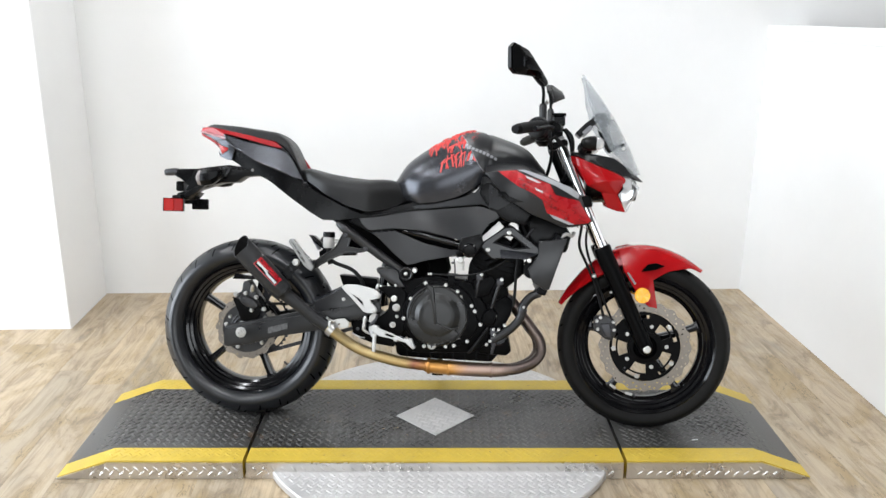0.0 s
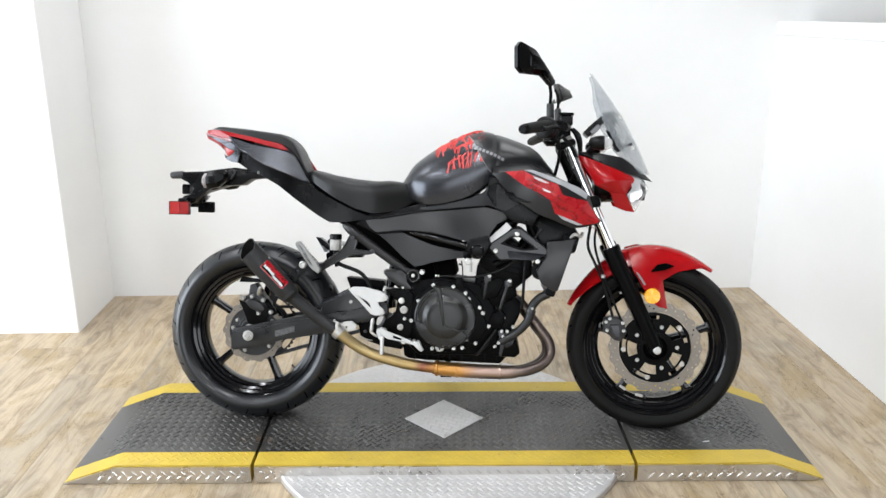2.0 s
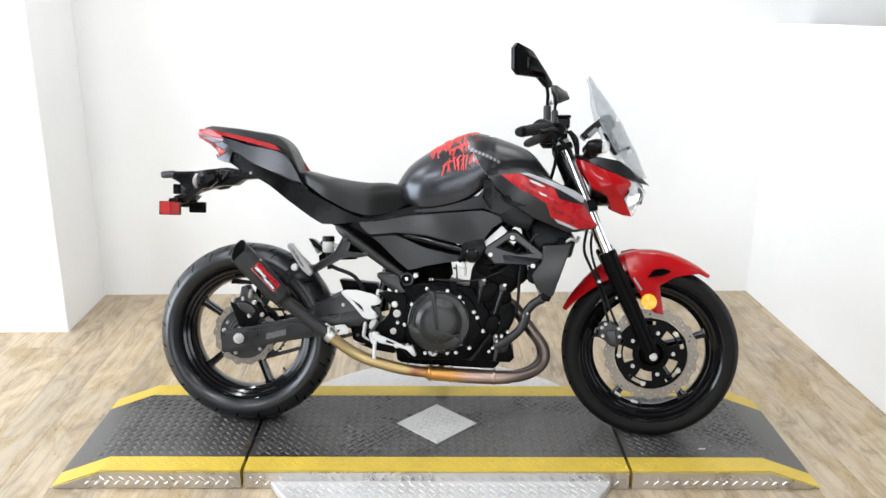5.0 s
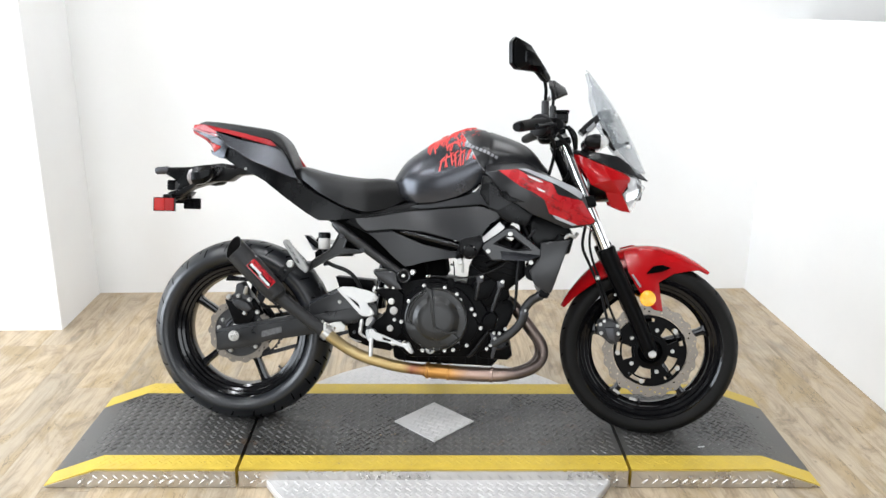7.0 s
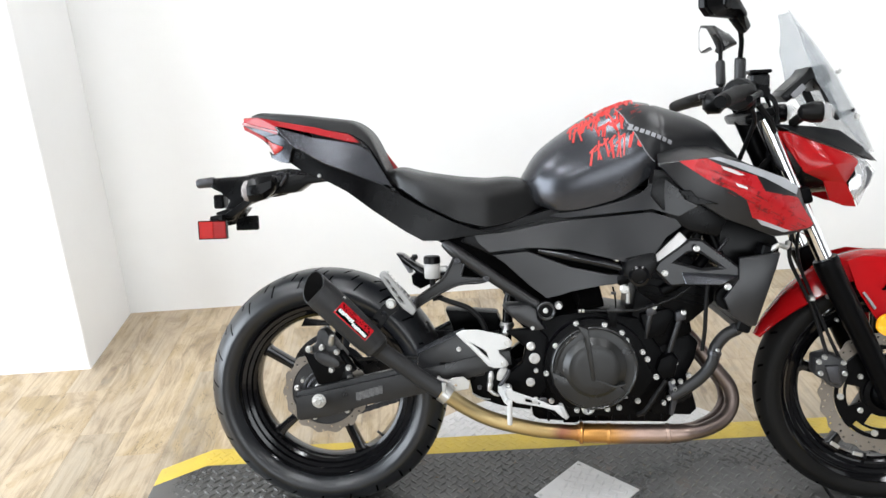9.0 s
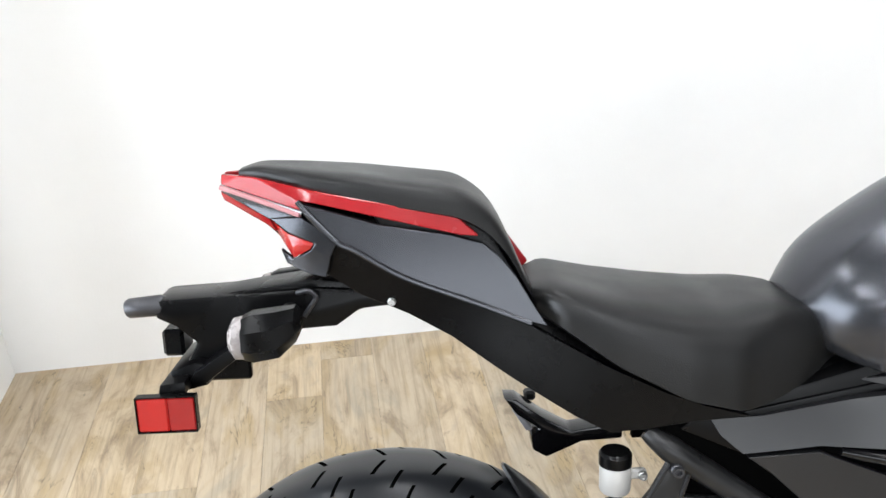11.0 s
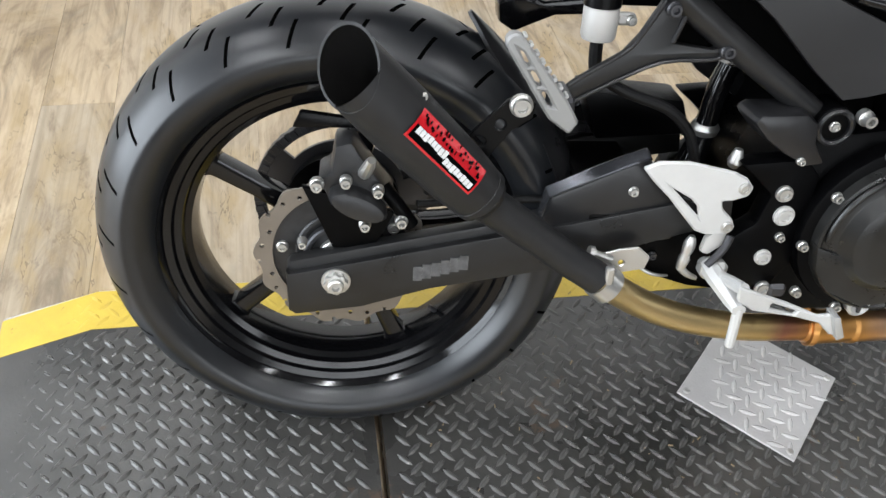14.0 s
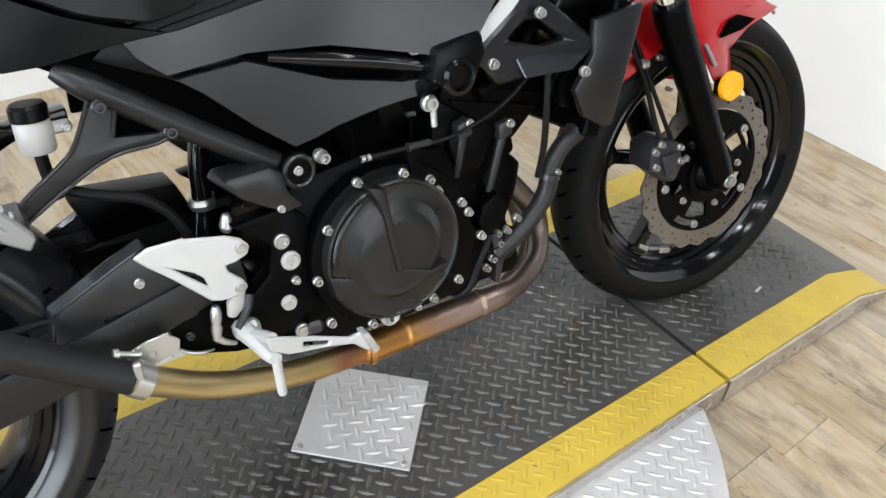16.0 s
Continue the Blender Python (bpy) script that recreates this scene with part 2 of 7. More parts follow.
def plank_wood():
    m = material("vinyl_plank", (0.4, 0.3, 0.2), 0.45)
    info = node(m, "ShaderNodeObjectInfo")
    tc = node(m, "ShaderNodeTexCoord")
    off = node(m, "ShaderNodeVectorMath")
    off.operation = "MULTIPLY_ADD"
    comb = node(m, "ShaderNodeCombineXYZ")
    link(m, info, "Random", comb, 0)
    link(m, info, "Random", comb, 1)
    link(m, info, "Random", comb, 2)
    off.inputs[1].default_value = (37.0, 91.0, 53.0)
    link(m, comb, 0, off, 0)
    link(m, tc, "Object", off, 2)

    def tex(scale, **kw):
        mp = node(m, "ShaderNodeMapping")
        mp.inputs["Scale"].default_value = scale
        link(m, off, 0, mp, 0)
        n = node(m, "ShaderNodeTexNoise", **kw)
        link(m, mp, 0, n, "Vector")
        return n
    broad = tex((11, 3.2, 1), Scale=1.0, Detail=8.0, Roughness=0.68, Distortion=1.1)
    patch = tex((5, 2.2, 1), Scale=1.0, Detail=5.0, Roughness=0.6, Distortion=1.6)
    streak = tex((95, 2.4, 1), Scale=1.0, Detail=5.0, Roughness=0.6, Distortion=0.4)
    spot = tex((30, 17, 1), Scale=1.0, Detail=4.0, Roughness=0.72)
    vein = tex((9, 2.6, 1), Scale=1.0, Detail=4.0, Roughness=0.6, Distortion=2.2)
    base = ramp(m, broad, 0, [(0.30, (0.187, 0.143, 0.096)), (0.40, (0.292, 0.227, 0.152)), (0.48, (0.404, 0.324, 0.224)), (0.58, (0.457, 0.371, 0.260)), (0.70, (0.381, 0.316, 0.235))])
    tone = ramp(m, info, "Random", [(0.0, (0.84, 0.85, 0.87)), (0.45, (0.96, 0.95, 0.95)), (1.0, (1.08, 1.04, 0.97))])
    mul = m.node_tree.nodes.new("ShaderNodeMix")
    mul.data_type, mul.blend_type = "RGBA", "MULTIPLY"
    mul.inputs[0].default_value = 1.0
    link(m, base, 0, mul, 6)
    link(m, tone, 0, mul, 7)
    pfac = ramp(m, patch, 0, [(0.50, 0.0), (0.66, 0.85)])
    m0 = mixer(m, mul.outputs[2], (0.330, 0.240, 0.122), pfac)
    gfac = ramp(m, patch, 0, [(0.30, 0.6), (0.42, 0.0)])
    mg = mixer(m, m0.outputs[2], (0.285, 0.255, 0.200), gfac)
    sfac = ramp(m, streak, 0, [(0.34, 0.38), (0.52, 0.0)])
    m1 = mixer(m, mg.outputs[2], (0.165, 0.128, 0.080), sfac)
    vfac = ramp(m, vein, 0, [(0.487, 0.0), (0.497, 0.55), (0.503, 0.55), (0.513, 0.0)])
    vmask = ramp(m, patch, 0, [(0.52, 0.0), (0.60, 1.0)])
    vm = m.node_tree.nodes.new("ShaderNodeMath")
    vm.operation = "MULTIPLY"
    link(m, vfac, 0, vm, 0)
    link(m, vmask, 0, vm, 1)
    mv = mixer(m, m1.outputs[2], (0.060, 0.046, 0.032), vm)
    kfac = ramp(m, spot, 0, [(0.64, 0.0), (0.74, 0.6)])
    m2 = mixer(m, mv.outputs[2], (0.085, 0.070, 0.052), kfac)
    link(m, m2, 2, bsdf(m), "Base Color")
    rr = ramp(m, streak, 0, [(0.3, 0.48), (0.7, 0.36)])
    link(m, rr, 0, bsdf(m), "Roughness")
    bp = node(m, "ShaderNodeBump", Strength=0.18, Distance=0.001)
    link(m, streak, 0, bp, "Height")
    link(m, bp, 0, bsdf(m), "Normal")
    return m


MAT["plank"] = plank_wood()


def tyre_rubber(name, count, half, base, slope, shoulder=True, rough=0.30, gloss=0.5):
    """Tyre rubber with slanted tread grooves cut into the crown."""
    m = surface(name, base, rough, spec=gloss, rough_vary=0.04, grain=420, bump=0.02, dirt=10, vary=0.25)
    nt = m.node_tree

    def mth(op, a, b=None, c=None):
        n = nt.nodes.new("ShaderNodeMath")
        n.operation = op
        for i, v in enumerate((a, b, c)):
            if v is None:
                continue
            if isinstance(v, (int, float)):
                n.inputs[i].default_value = v
            else:
                nt.links.new(v, n.inputs[i])
        return n.outputs[0]
    tc = nt.nodes.new("ShaderNodeTexCoord")
    sep = nt.nodes.new("ShaderNodeSeparateXYZ")
    link(m, tc, "Object", sep, 0)
    ang = mth("ARCTAN2", sep.outputs[2], sep.outputs[0])
    ay = mth("ABSOLUTE", sep.outputs[1])
    crown = mth("GREATER_THAN", mth("ADD", mth("MULTIPLY", sep.outputs[0], sep.outputs[0]), mth("MULTIPLY", sep.outputs[2], sep.outputs[2])), 0.0705)
    turns = mth("MULTIPLY", ang, count / (2 * math.pi))

    def row(shift, slope, lo, hi, width):
        u = mth("FRACT", mth("ADD", mth("MULTIPLY_ADD", ay, slope, turns), shift))
        cut = mth("LESS_THAN", u, width)
        inside = mth("MULTIPLY", mth("MULTIPLY", mth("GREATER_THAN", ay, lo), mth("LESS_THAN", ay, hi)), crown)
        return mth("MULTIPLY", cut, inside)
    g = mth("MAXIMUM", row(0.0, slope, half * 0.08, half * 0.42, 0.075), row(0.45, slope, half * 0.36, half * 0.66, 0.07))
    if shoulder:
        g = mth("MAXIMUM", g, row(0.8, slope, half * 0.62, half * 0.92, 0.065))
    inv = mth("SUBTRACT", 1.0, g)
    old = bsdf(m).inputs["Base Color"].links[0].from_socket
    mx = nt.nodes.new("ShaderNodeMix")
    mx.data_type = "RGBA"
    nt.links.new(g, mx.inputs[0])
    nt.links.new(old, mx.inputs[6])
    mx.inputs[7].default_value = (0.001, 0.001, 0.001, 1)
    nt.links.new(mth("MULTIPLY", inv, gloss), bsdf(m).inputs["Specular IOR Level"])
    link(m, mx, 2, bsdf(m), "Base Color")
    bp = node(m, "ShaderNodeBump", Strength=1.0, Distance=0.004)
    nt.links.new(inv, bp.inputs["Height"])
    nt.links.new(bsdf(m).inputs["Normal"].links[0].from_socket, bp.inputs["Normal"])
    link(m, bp, 0, bsdf(m), "Normal")
    return m


MAT["tyre_rear"] = tyre_rubber("rear_tyre_rubber", 24, 0.082, (0.0078, 0.0087, 0.0104), -7.0, True, 0.32, 0.52)
MAT["tyre_front"] = tyre_rubber("front_tyre_rubber", 20, 0.055, (0.0055, 0.0053, 0.0050), 7.0, False, 0.55, 0.14)

# ---- mesh tools ----
from mathutils.geometry import delaunay_2d_cdt


def finish(bm, angle=32):
    bmesh.ops.recalc_face_normals(bm, faces=bm.faces)
    lim = radians(angle)
    for f in bm.faces:
        f.smooth = True
    for e in bm.edges:
        e.smooth = len(e.link_faces) == 2 and e.calc_face_angle(0) < lim
    return bm


def part(name, bm, mat, parent=None, label="", angle=32, kind=""):
    finish(bm, angle)
    me = bpy.data.meshes.new(name)
    bm.to_mesh(me)
    bm.free()
    for m in (mat if isinstance(mat, (list, tuple)) else [mat]):
        me.materials.append(MAT[m])
    ob = new(name, me)
    ob.parent = parent
    return tagged(ob, label, kind=kind)


def join(*bms):
    out = bms[0]
    for b in bms[1:]:
        me = bpy.data.meshes.new("tmp")
        b.to_mesh(me)
        b.free()
        out.from_mesh(me)
        bpy.data.meshes.remove(me)
    return out


def moved(bm, m):
    bmesh.ops.transform(bm, matrix=m, verts=bm.verts)
    return bm


def soften(bm, width, segments=1, angle=30):
    if width > 0:
        es = [e for e in bm.edges if len(e.link_faces) == 2 and e.calc_face_angle(0) > radians(angle)]
        bmesh.ops.bevel(bm, geom=es, offset=width, segments=segments, affect="EDGES", profile=0.6, clamp_overlap=True)
    return bm


def block(x0, x1, y0, y1, z0, z1, bevel=0.0):
    bm = bmesh.new()
    bmesh.ops.create_cube(bm, size=1)
    moved(bm, Matrix.LocRotScale(((x0 + x1) / 2, (y0 + y1) / 2, (z0 + z1) / 2), None, (abs(x1 - x0), abs(y1 - y0), abs(z1 - z0))))
    return soften(bm, bevel)


def prism(outline, y0, y1, bevel=0.003, taper=None):
    """A plate with the outline in x and z, from y0 to y1. taper: how the y0 face shrinks towards the middle."""
    bm = bmesh.new()
    cx = sum(p[0] for p in outline) / len(outline)
    cz = sum(p[1] for p in outline) / len(outline)
    k = 1 if taper is None else taper
    a = [bm.verts.new((cx + (x - cx) * k, y0, cz + (z - cz) * k)) for x, z in outline]
    b = [bm.verts.new((x, y1, z)) for x, z in outline]
    n = len(outline)
    bm.faces.new(a)
    bm.faces.new(b[::-1])
    for i in range(n):
        bm.faces.new((a[i], b[i], b[(i + 1) % n], a[(i + 1) % n]))
    bmesh.ops.recalc_face_normals(bm, faces=bm.faces)
    return soften(bm, bevel, 2)


def shell(outline, inner=(), thick=0.006, folds=(), bevel=0.0015, inward=1):
    """A bent panel: outline and inner points (x, y, z), creased along folds (index pairs), with thickness towards the middle of the machine."""
    pts = list(outline) + list(inner)
    n = len(outline)
    edges = [(i, (i + 1) % n) for i in range(n)] + list(folds)
    v2, _, faces, orig, _, _ = delaunay_2d_cdt([Vector((p[0], p[2])) for p in pts], edges, [list(range(n))], 1, 1e-5)
    bm = bmesh.new()
    top = [bm.verts.new(pts[o[0]]) for o in orig]
    for f in faces:
        try:
            bm.faces.new([top[i] for i in f])
        except ValueError:
            pass
    bmesh.ops.recalc_face_normals(bm, faces=bm.faces)
    if sum(f.normal.y for f in bm.faces) > 0:
        bmesh.ops.reverse_faces(bm, faces=bm.faces)
    res = bmesh.ops.extrude_face_region(bm, geom=list(bm.faces))
    bmesh.ops.translate(bm, vec=(0, thick * inward, 0), verts=[g for g in res["geom"] if isinstance(g, bmesh.types.BMVert)])
    bmesh.ops.recalc_face_normals(bm, faces=bm.faces)
    return soften(bm, bevel, 1, 20)


def skin(outline, inner=(), thick=0.010, cell=0.012, bevel=0.0015, joint=0.0016):
    """A smoothly curved panel through its outline and inner points, with thickness towards the middle of the machine."""
    fixed = []
    n = len(outline)
    area = sum(a[0] * b[2] - b[0] * a[2] for a, b in zip(outline, list(outline[1:]) + [outline[0]]))
    drawn = []
    for i in range(n):
        p, a, b = Vector(outline[i]), Vector(outline[i - 1]), Vector(outline[(i + 1) % n])
        u, v = Vector((p.x - a.x, p.z - a.z)).normalized(), Vector((b.x - p.x, b.z - p.z)).normalized()
        side = Vector((-u.y - v.y, u.x + v.x)) * (1 if area > 0 else -1)
        step = side.normalized() * joint / max(0.5, side.length / 2)
        drawn.append((p.x + step.x, p.y, p.z + step.y))
    outline = drawn
    for i in range(n):
        a, b = Vector(outline[i]), Vector(outline[(i + 1) % n])
        k = max(1, int((b - a).length / (cell * 1.2)))
        fixed += [a.lerp(b, q / k) for q in range(k)]
    known = np.array([tuple(p) for p in fixed] + list(inner))
    m = len(known)

    def kernel(d):
        return d * d * np.log(d + 1e-9)
    flat = known[:, [0, 2]] * 10
    K = kernel(np.linalg.norm(flat[:, None] - flat[None], axis=2)) + 6.0 * np.eye(m)
    P = np.column_stack([np.ones(m), flat])
    w = np.linalg.solve(np.block([[K, P], [P.T, np.zeros((3, 3))]]), np.concatenate([known[:, 1], np.zeros(3)]))

    def height(x, z):
        q = np.array((x, z)) * 10
        return float(kernel(np.linalg.norm(flat - q, axis=1)) @ w[:m] + w[m] + w[m + 1:] @ q)
    loop = [(p.x, p.z) for p in fixed]
    mid = []
    for x in np.arange(known[:, 0].min(), known[:, 0].max(), cell):
        for z in np.arange(known[:, 2].min(), known[:, 2].max(), cell):
            if within(loop, (x, z)) and min(math.hypot(x - a, z - b) for a, b in loop) > cell * 0.5:
                mid.append((float(x), height(x, z), float(z)))
    return shell([(p.x, height(p.x, p.z), p.z) for p in fixed], mid, thick, (), bevel)


def within(loop, p):
    inside = False
    for (x0, y0), (x1, y1) in zip(loop, list(loop[1:]) + [loop[0]]):
        if (y0 > p[1]) != (y1 > p[1]) and p[0] < (x1 - x0) * (p[1] - y0) / (y1 - y0) + x0:
            inside = not inside
    return inside


def plate(outline, holes, y0, y1, bevel=0.002):
    """A plate like prism() with holes through it."""
    pts, edges = [], []
    for loop in (outline, *holes):
        k = len(pts)
        pts += [Vector(p) for p in loop]
        edges += [(k + i, k + (i + 1) % len(loop)) for i in range(len(loop))]
    v2, _, faces, _, _, _ = delaunay_2d_cdt(pts, edges, [], 1, 1e-6)
    bm = bmesh.new()
    vs = [bm.verts.new((v.x, y0, v.y)) for v in v2]
    for f in faces:
        c = sum((v2[i] for i in f), Vector((0, 0))) / len(f)
        if within(outline, c) and not any(within(h, c) for h in holes):
            bm.faces.new([vs[i] for i in f])
    res = bmesh.ops.extrude_face_region(bm, geom=list(bm.faces))
    bmesh.ops.translate(bm, vec=(0, y1 - y0, 0), verts=[g for g in res["geom"] if isinstance(g, bmesh.types.BMVert)])
    bmesh.ops.recalc_face_normals(bm, faces=bm.faces)
    return soften(bm, bevel, 1)


def spline(points, steps=6):
    """A smooth line through the points."""
    p = [Vector(q) for q in points]
    out = []
    for i in range(len(p) - 1):
        a, b, c, d = p[max(i - 1, 0)], p[i], p[i + 1], p[min(i + 2, len(p) - 1)]
        for s in range(steps):
            t = s / steps
            out.append(0.5 * ((2 * b) + (c - a) * t + (2 * a - 5 * b + 4 * c - d) * t * t + (3 * b - a - 3 * c + d) * t ** 3))
    return out + [p[-1]]


def tube(points, radius, segments=12, steps=6, caps=True):
    """A round tube along a smooth line; radius: one number or one for each point."""
    rad = radius if isinstance(radius, (list, tuple)) else [radius] * len(points)
    line = spline(points, steps) if steps > 1 else [Vector(q) for q in points]
    bm = bmesh.new()
    rings = []
    up = None
    for i, p in enumerate(line):
        t = (line[min(i + 1, len(line) - 1)] - line[max(i - 1, 0)]).normalized()
        if up is None:
            up = Vector((0, 0, 1)) if abs(t.z) < 0.9 else Vector((1, 0, 0))
        side = t.cross(up).normalized()
        up = side.cross(t).normalized()
        k = min(i / max(steps, 1), len(rad) - 1.0)
        j = int(min(k, len(rad) - 2)) if len(rad) > 1 else 0
        r = rad[j] + (rad[min(j + 1, len(rad) - 1)] - rad[j]) * (k - j)
        rings.append([bm.verts.new(p + side * r * math.cos(a) + up * r * math.sin(a)) for a in (2 * math.pi * s / segments for s in range(segments))])
    for a, b in zip(rings, rings[1:]):
        for s in range(segments):
            bm.faces.new((a[s], a[(s + 1) % segments], b[(s + 1) % segments], b[s]))
    if caps:
        bm.faces.new(rings[0][::-1])
        bm.faces.new(rings[-1])
    return bm


def lathe(profile, segments=48, closed=False, start=None):
    """Turn a profile of (radius, y) about the y axis."""
    bm = bmesh.new()
    rings = [[bm.verts.new((r * math.cos(a), y, r * math.sin(a))) for a in (2 * math.pi * s / segments for s in range(segments))] for r, y in profile]
    pairs = list(zip(rings, rings[1:])) + ([(rings[-1], rings[0])] if closed else [])
    for a, b in pairs:
        for s in range(segments):
            bm.faces.new((a[s], b[s], b[(s + 1) % segments], a[(s + 1) % segments]))
    if not closed:
        for ring, (r, y) in ((rings[0], profile[0]), (rings[-1], profile[-1])):
            if r > 1e-5:
                bm.faces.new(ring)
    bmesh.ops.remove_doubles(bm, verts=bm.verts, dist=1e-6)
    return bm


def bolt(x, z, y, r, out=0.008, sides=12, axis=-1):
    """A flanged bolt head that faces to the side of the machine."""
    bm = lathe([(r, 0), (r, out * 0.45), (r * 0.78, out * 0.6), (r * 0.74, out), (r * 0.45, out), (r * 0.42, out * 0.6), (0, out * 0.6)], sides)
    if axis < 0:
        moved(bm, Matrix.Rotation(math.pi, 4, "Z"))
    return moved(bm, Matrix.Translation((x, y, z)))


def loft(sections, cap=True):
    """Skin rings of equally many points."""
    bm = bmesh.new()
    rings = [[bm.verts.new(p) for p in s] for s in sections]
    n = len(rings[0])
    for a, b in zip(rings, rings[1:]):
        for i in range(n):
            bm.faces.new((a[i], a[(i + 1) % n], b[(i + 1) % n], b[i]))
    if cap:
        bm.faces.new(rings[0][::-1])
        bm.faces.new(rings[-1])
    return bm


def saddle(x, half, low, top, power=2.4, n=22, flat=0.0, tuck=0.9):
    """A cross section over the machine: rounded above, tucked in below."""
    ring = []
    for i in range(n + 1):
        a = math.pi * i / n
        c, s = math.cos(a), math.sin(a)
        ring.append((x, -half * math.copysign(abs(c) ** (2 / power), c), low + (top - low) * abs(s) ** (2 / power)))
    ring += [(x, half * tuck, low - 0.004), (x, 0, low - 0.006), (x, -half * tuck, low - 0.004)]
    return ring


def interp(table, x):
    xs = [t[0] for t in table]
    out = []
    for k in range(1, len(table[0])):
        out.append(float(np.interp(x, xs, [t[k] for t in table])))
    return out


def smooth_interp(table, x, width=0.016):
    """Like interp(), with the corners of the table rounded off."""
    lo, hi = table[0][0], table[-1][0]
    at = [(k - 4) / 2 for k in range(9)]
    ws = [math.exp(-0.5 * a * a) for a in at]
    rows = [interp(table, min(max(x + a * width, lo), hi)) for a in at]
    return [sum(w * r[k] for w, r in zip(ws, rows)) / sum(ws) for k in range(len(rows[0]))]


def flipped(bm):
    """The mirror image on the machine's other side."""
    b = bm.copy()
    for v in b.verts:
        v.co.y = -v.co.y
    bmesh.ops.reverse_faces(b, faces=b.faces)
    return b

# ---- the room ----
BACK, LEFT, RIGHT, COLUMN = 1.53, -1.668, 1.676, 1.042


def structure(name, bm, mat, label, category="wall"):
    return tagged(part(name, bm, mat), label, category, kind="structure")


structure("wall_north", block(-6.2, 4.2, BACK, BACK + 0.15, -0.1, CEIL), "wall", "plain white painted back wall", "wall")
structure("wall_column", block(-3.0, LEFT, COLUMN, BACK, -0.1, CEIL, 0.004), "wall", "white painted wall column with sharp corner", "column")


def sloped(x0, x1, z0, low, high):
    """A wall or board whose top rises slightly from the back towards the front."""
    bm = block(x0, x1, -0.9, BACK, 0, 1)
    for v in bm.verts:
        t = (BACK - v.co.y) / 2.4
        v.co.z = (high if v.co.z > 0.5 else z0) + (0.038 * t if v.co.z > 0.5 or low else 0)
    return soften(bm, 0.003)


structure("wall_east", sloped(RIGHT, RIGHT + 0.14, -0.1, False, 1.344), "wall", "white painted half-height side wall", "wall")
structure("trim_1", sloped(RIGHT - 0.006, RIGHT + 0.16, 1.308, True, 1.372), "wall", "white cap board on half-height wall", "trim")
structure("wall_east_far", block(2.9, 3.05, -0.9, BACK, -0.1, CEIL), "wall_grey", "grey-beige wall beyond the half-height wall", "wall")
# Added out of view: dark, so the side panels reflect no white wall.
structure("wall_east_south", block(2.9, 3.05, -7.0, -0.9, -0.1, CEIL), "wall_far", "unseen side wall, dark to keep reflections dark", "wall")
wy0, wy1, wz0, wz1 = WINDOW
west = block(WEST - 0.15, WEST, -7.0, wy0, -0.1, CEIL)
join(west, block(WEST - 0.15, WEST, wy1, BACK, -0.1, CEIL), block(WEST - 0.15, WEST, wy0, wy1, -0.1, wz0), block(WEST - 0.15, WEST, wy0, wy1, wz1, CEIL))
structure("wall_west", west, "wall_far", "unseen side wall with a window opening, dark for the reflections", "wall")
window = structure("window_1", join(block(WEST - 0.10, WEST - 0.04, wy0, wy0 + 0.05, wz0, wz1), block(WEST - 0.10, WEST - 0.04, wy1 - 0.05, wy1, wz0, wz1),
                                    block(WEST - 0.10, WEST - 0.04, wy0 + 0.05, wy1 - 0.05, wz0, wz0 + 0.05), block(WEST - 0.10, WEST - 0.04, wy0 + 0.05, wy1 - 0.05, wz1 - 0.05, wz1),
                                    block(WEST - 0.10, WEST - 0.04, (wy0 + wy1) / 2 - 0.03, (wy0 + wy1) / 2 + 0.03, wz0 + 0.05, wz1 - 0.05)), "wall", "white framed daylight window", "window")
sx0, sx1, sz0, sz1 = SHOP
south = block(-6.2, sx0, -7.15, -7.0, -0.1, CEIL)
join(south, block(sx1, 4.2, -7.15, -7.0, -0.1, CEIL), block(sx0, sx1, -7.15, -7.0, -0.1, sz0), block(sx0, sx1, -7.15, -7.0, sz1, CEIL))
structure("wall_south", south, "wall_south", "unseen front wall with a wide window opening, dark for the reflections", "wall")
frame_bm = join(block(sx0, sx0 + 0.06, -7.10, -7.04, sz0, sz1), block(sx1 - 0.06, sx1, -7.10, -7.04, sz0, sz1), block(sx0 + 0.06, sx1 - 0.06, -7.10, -7.04, sz0, sz0 + 0.06), block(sx0 + 0.06, sx1 - 0.06, -7.10, -7.04, sz1 - 0.06, sz1))
for k in (1, 2):
    join(frame_bm, block(sx0 + 2.0 * k - 0.03, sx0 + 2.0 * k + 0.03, -7.10, -7.04, sz0 + 0.06, sz1 - 0.06))
structure("window_2", frame_bm, "wall", "white framed wide daylight window", "window")
structure("ceiling", block(-6.2, 4.2, -7.15, BACK + 0.15, CEIL, CEIL + 0.1), "ceiling", "unseen ceiling, dark to keep reflections dark", "ceiling")


def ceiling_light(x, y):
    top = new("ceiling_light")
    top.location = (x, y, CEIL - 0.06)
    part("housing", block(-0.17, 0.17, -0.62, 0.62, 0.012, 0.06, 0.006), "wall", top)
    part("diffuser", block(-0.15, 0.15, -0.6, 0.6, 0.0, 0.010, 0.003), "lamp", top, "glowing white diffuser")
    return tagged(top, "long white fluorescent ceiling light fixture", "lamp", "ceiling lights")


first_light = ceiling_light(*LAMPS[0])
for x, y in LAMPS[1:]:
    copy_thing(first_light, pose(x, y, CEIL - 0.06))

# the floor: one base sheet, and vinyl planks laid along y
floor = structure("floor", block(-6.2, 4.2, -7.15, BACK, -0.06, -0.004), "plank_joint", "light oak vinyl plank floor with dark knots", "floor")


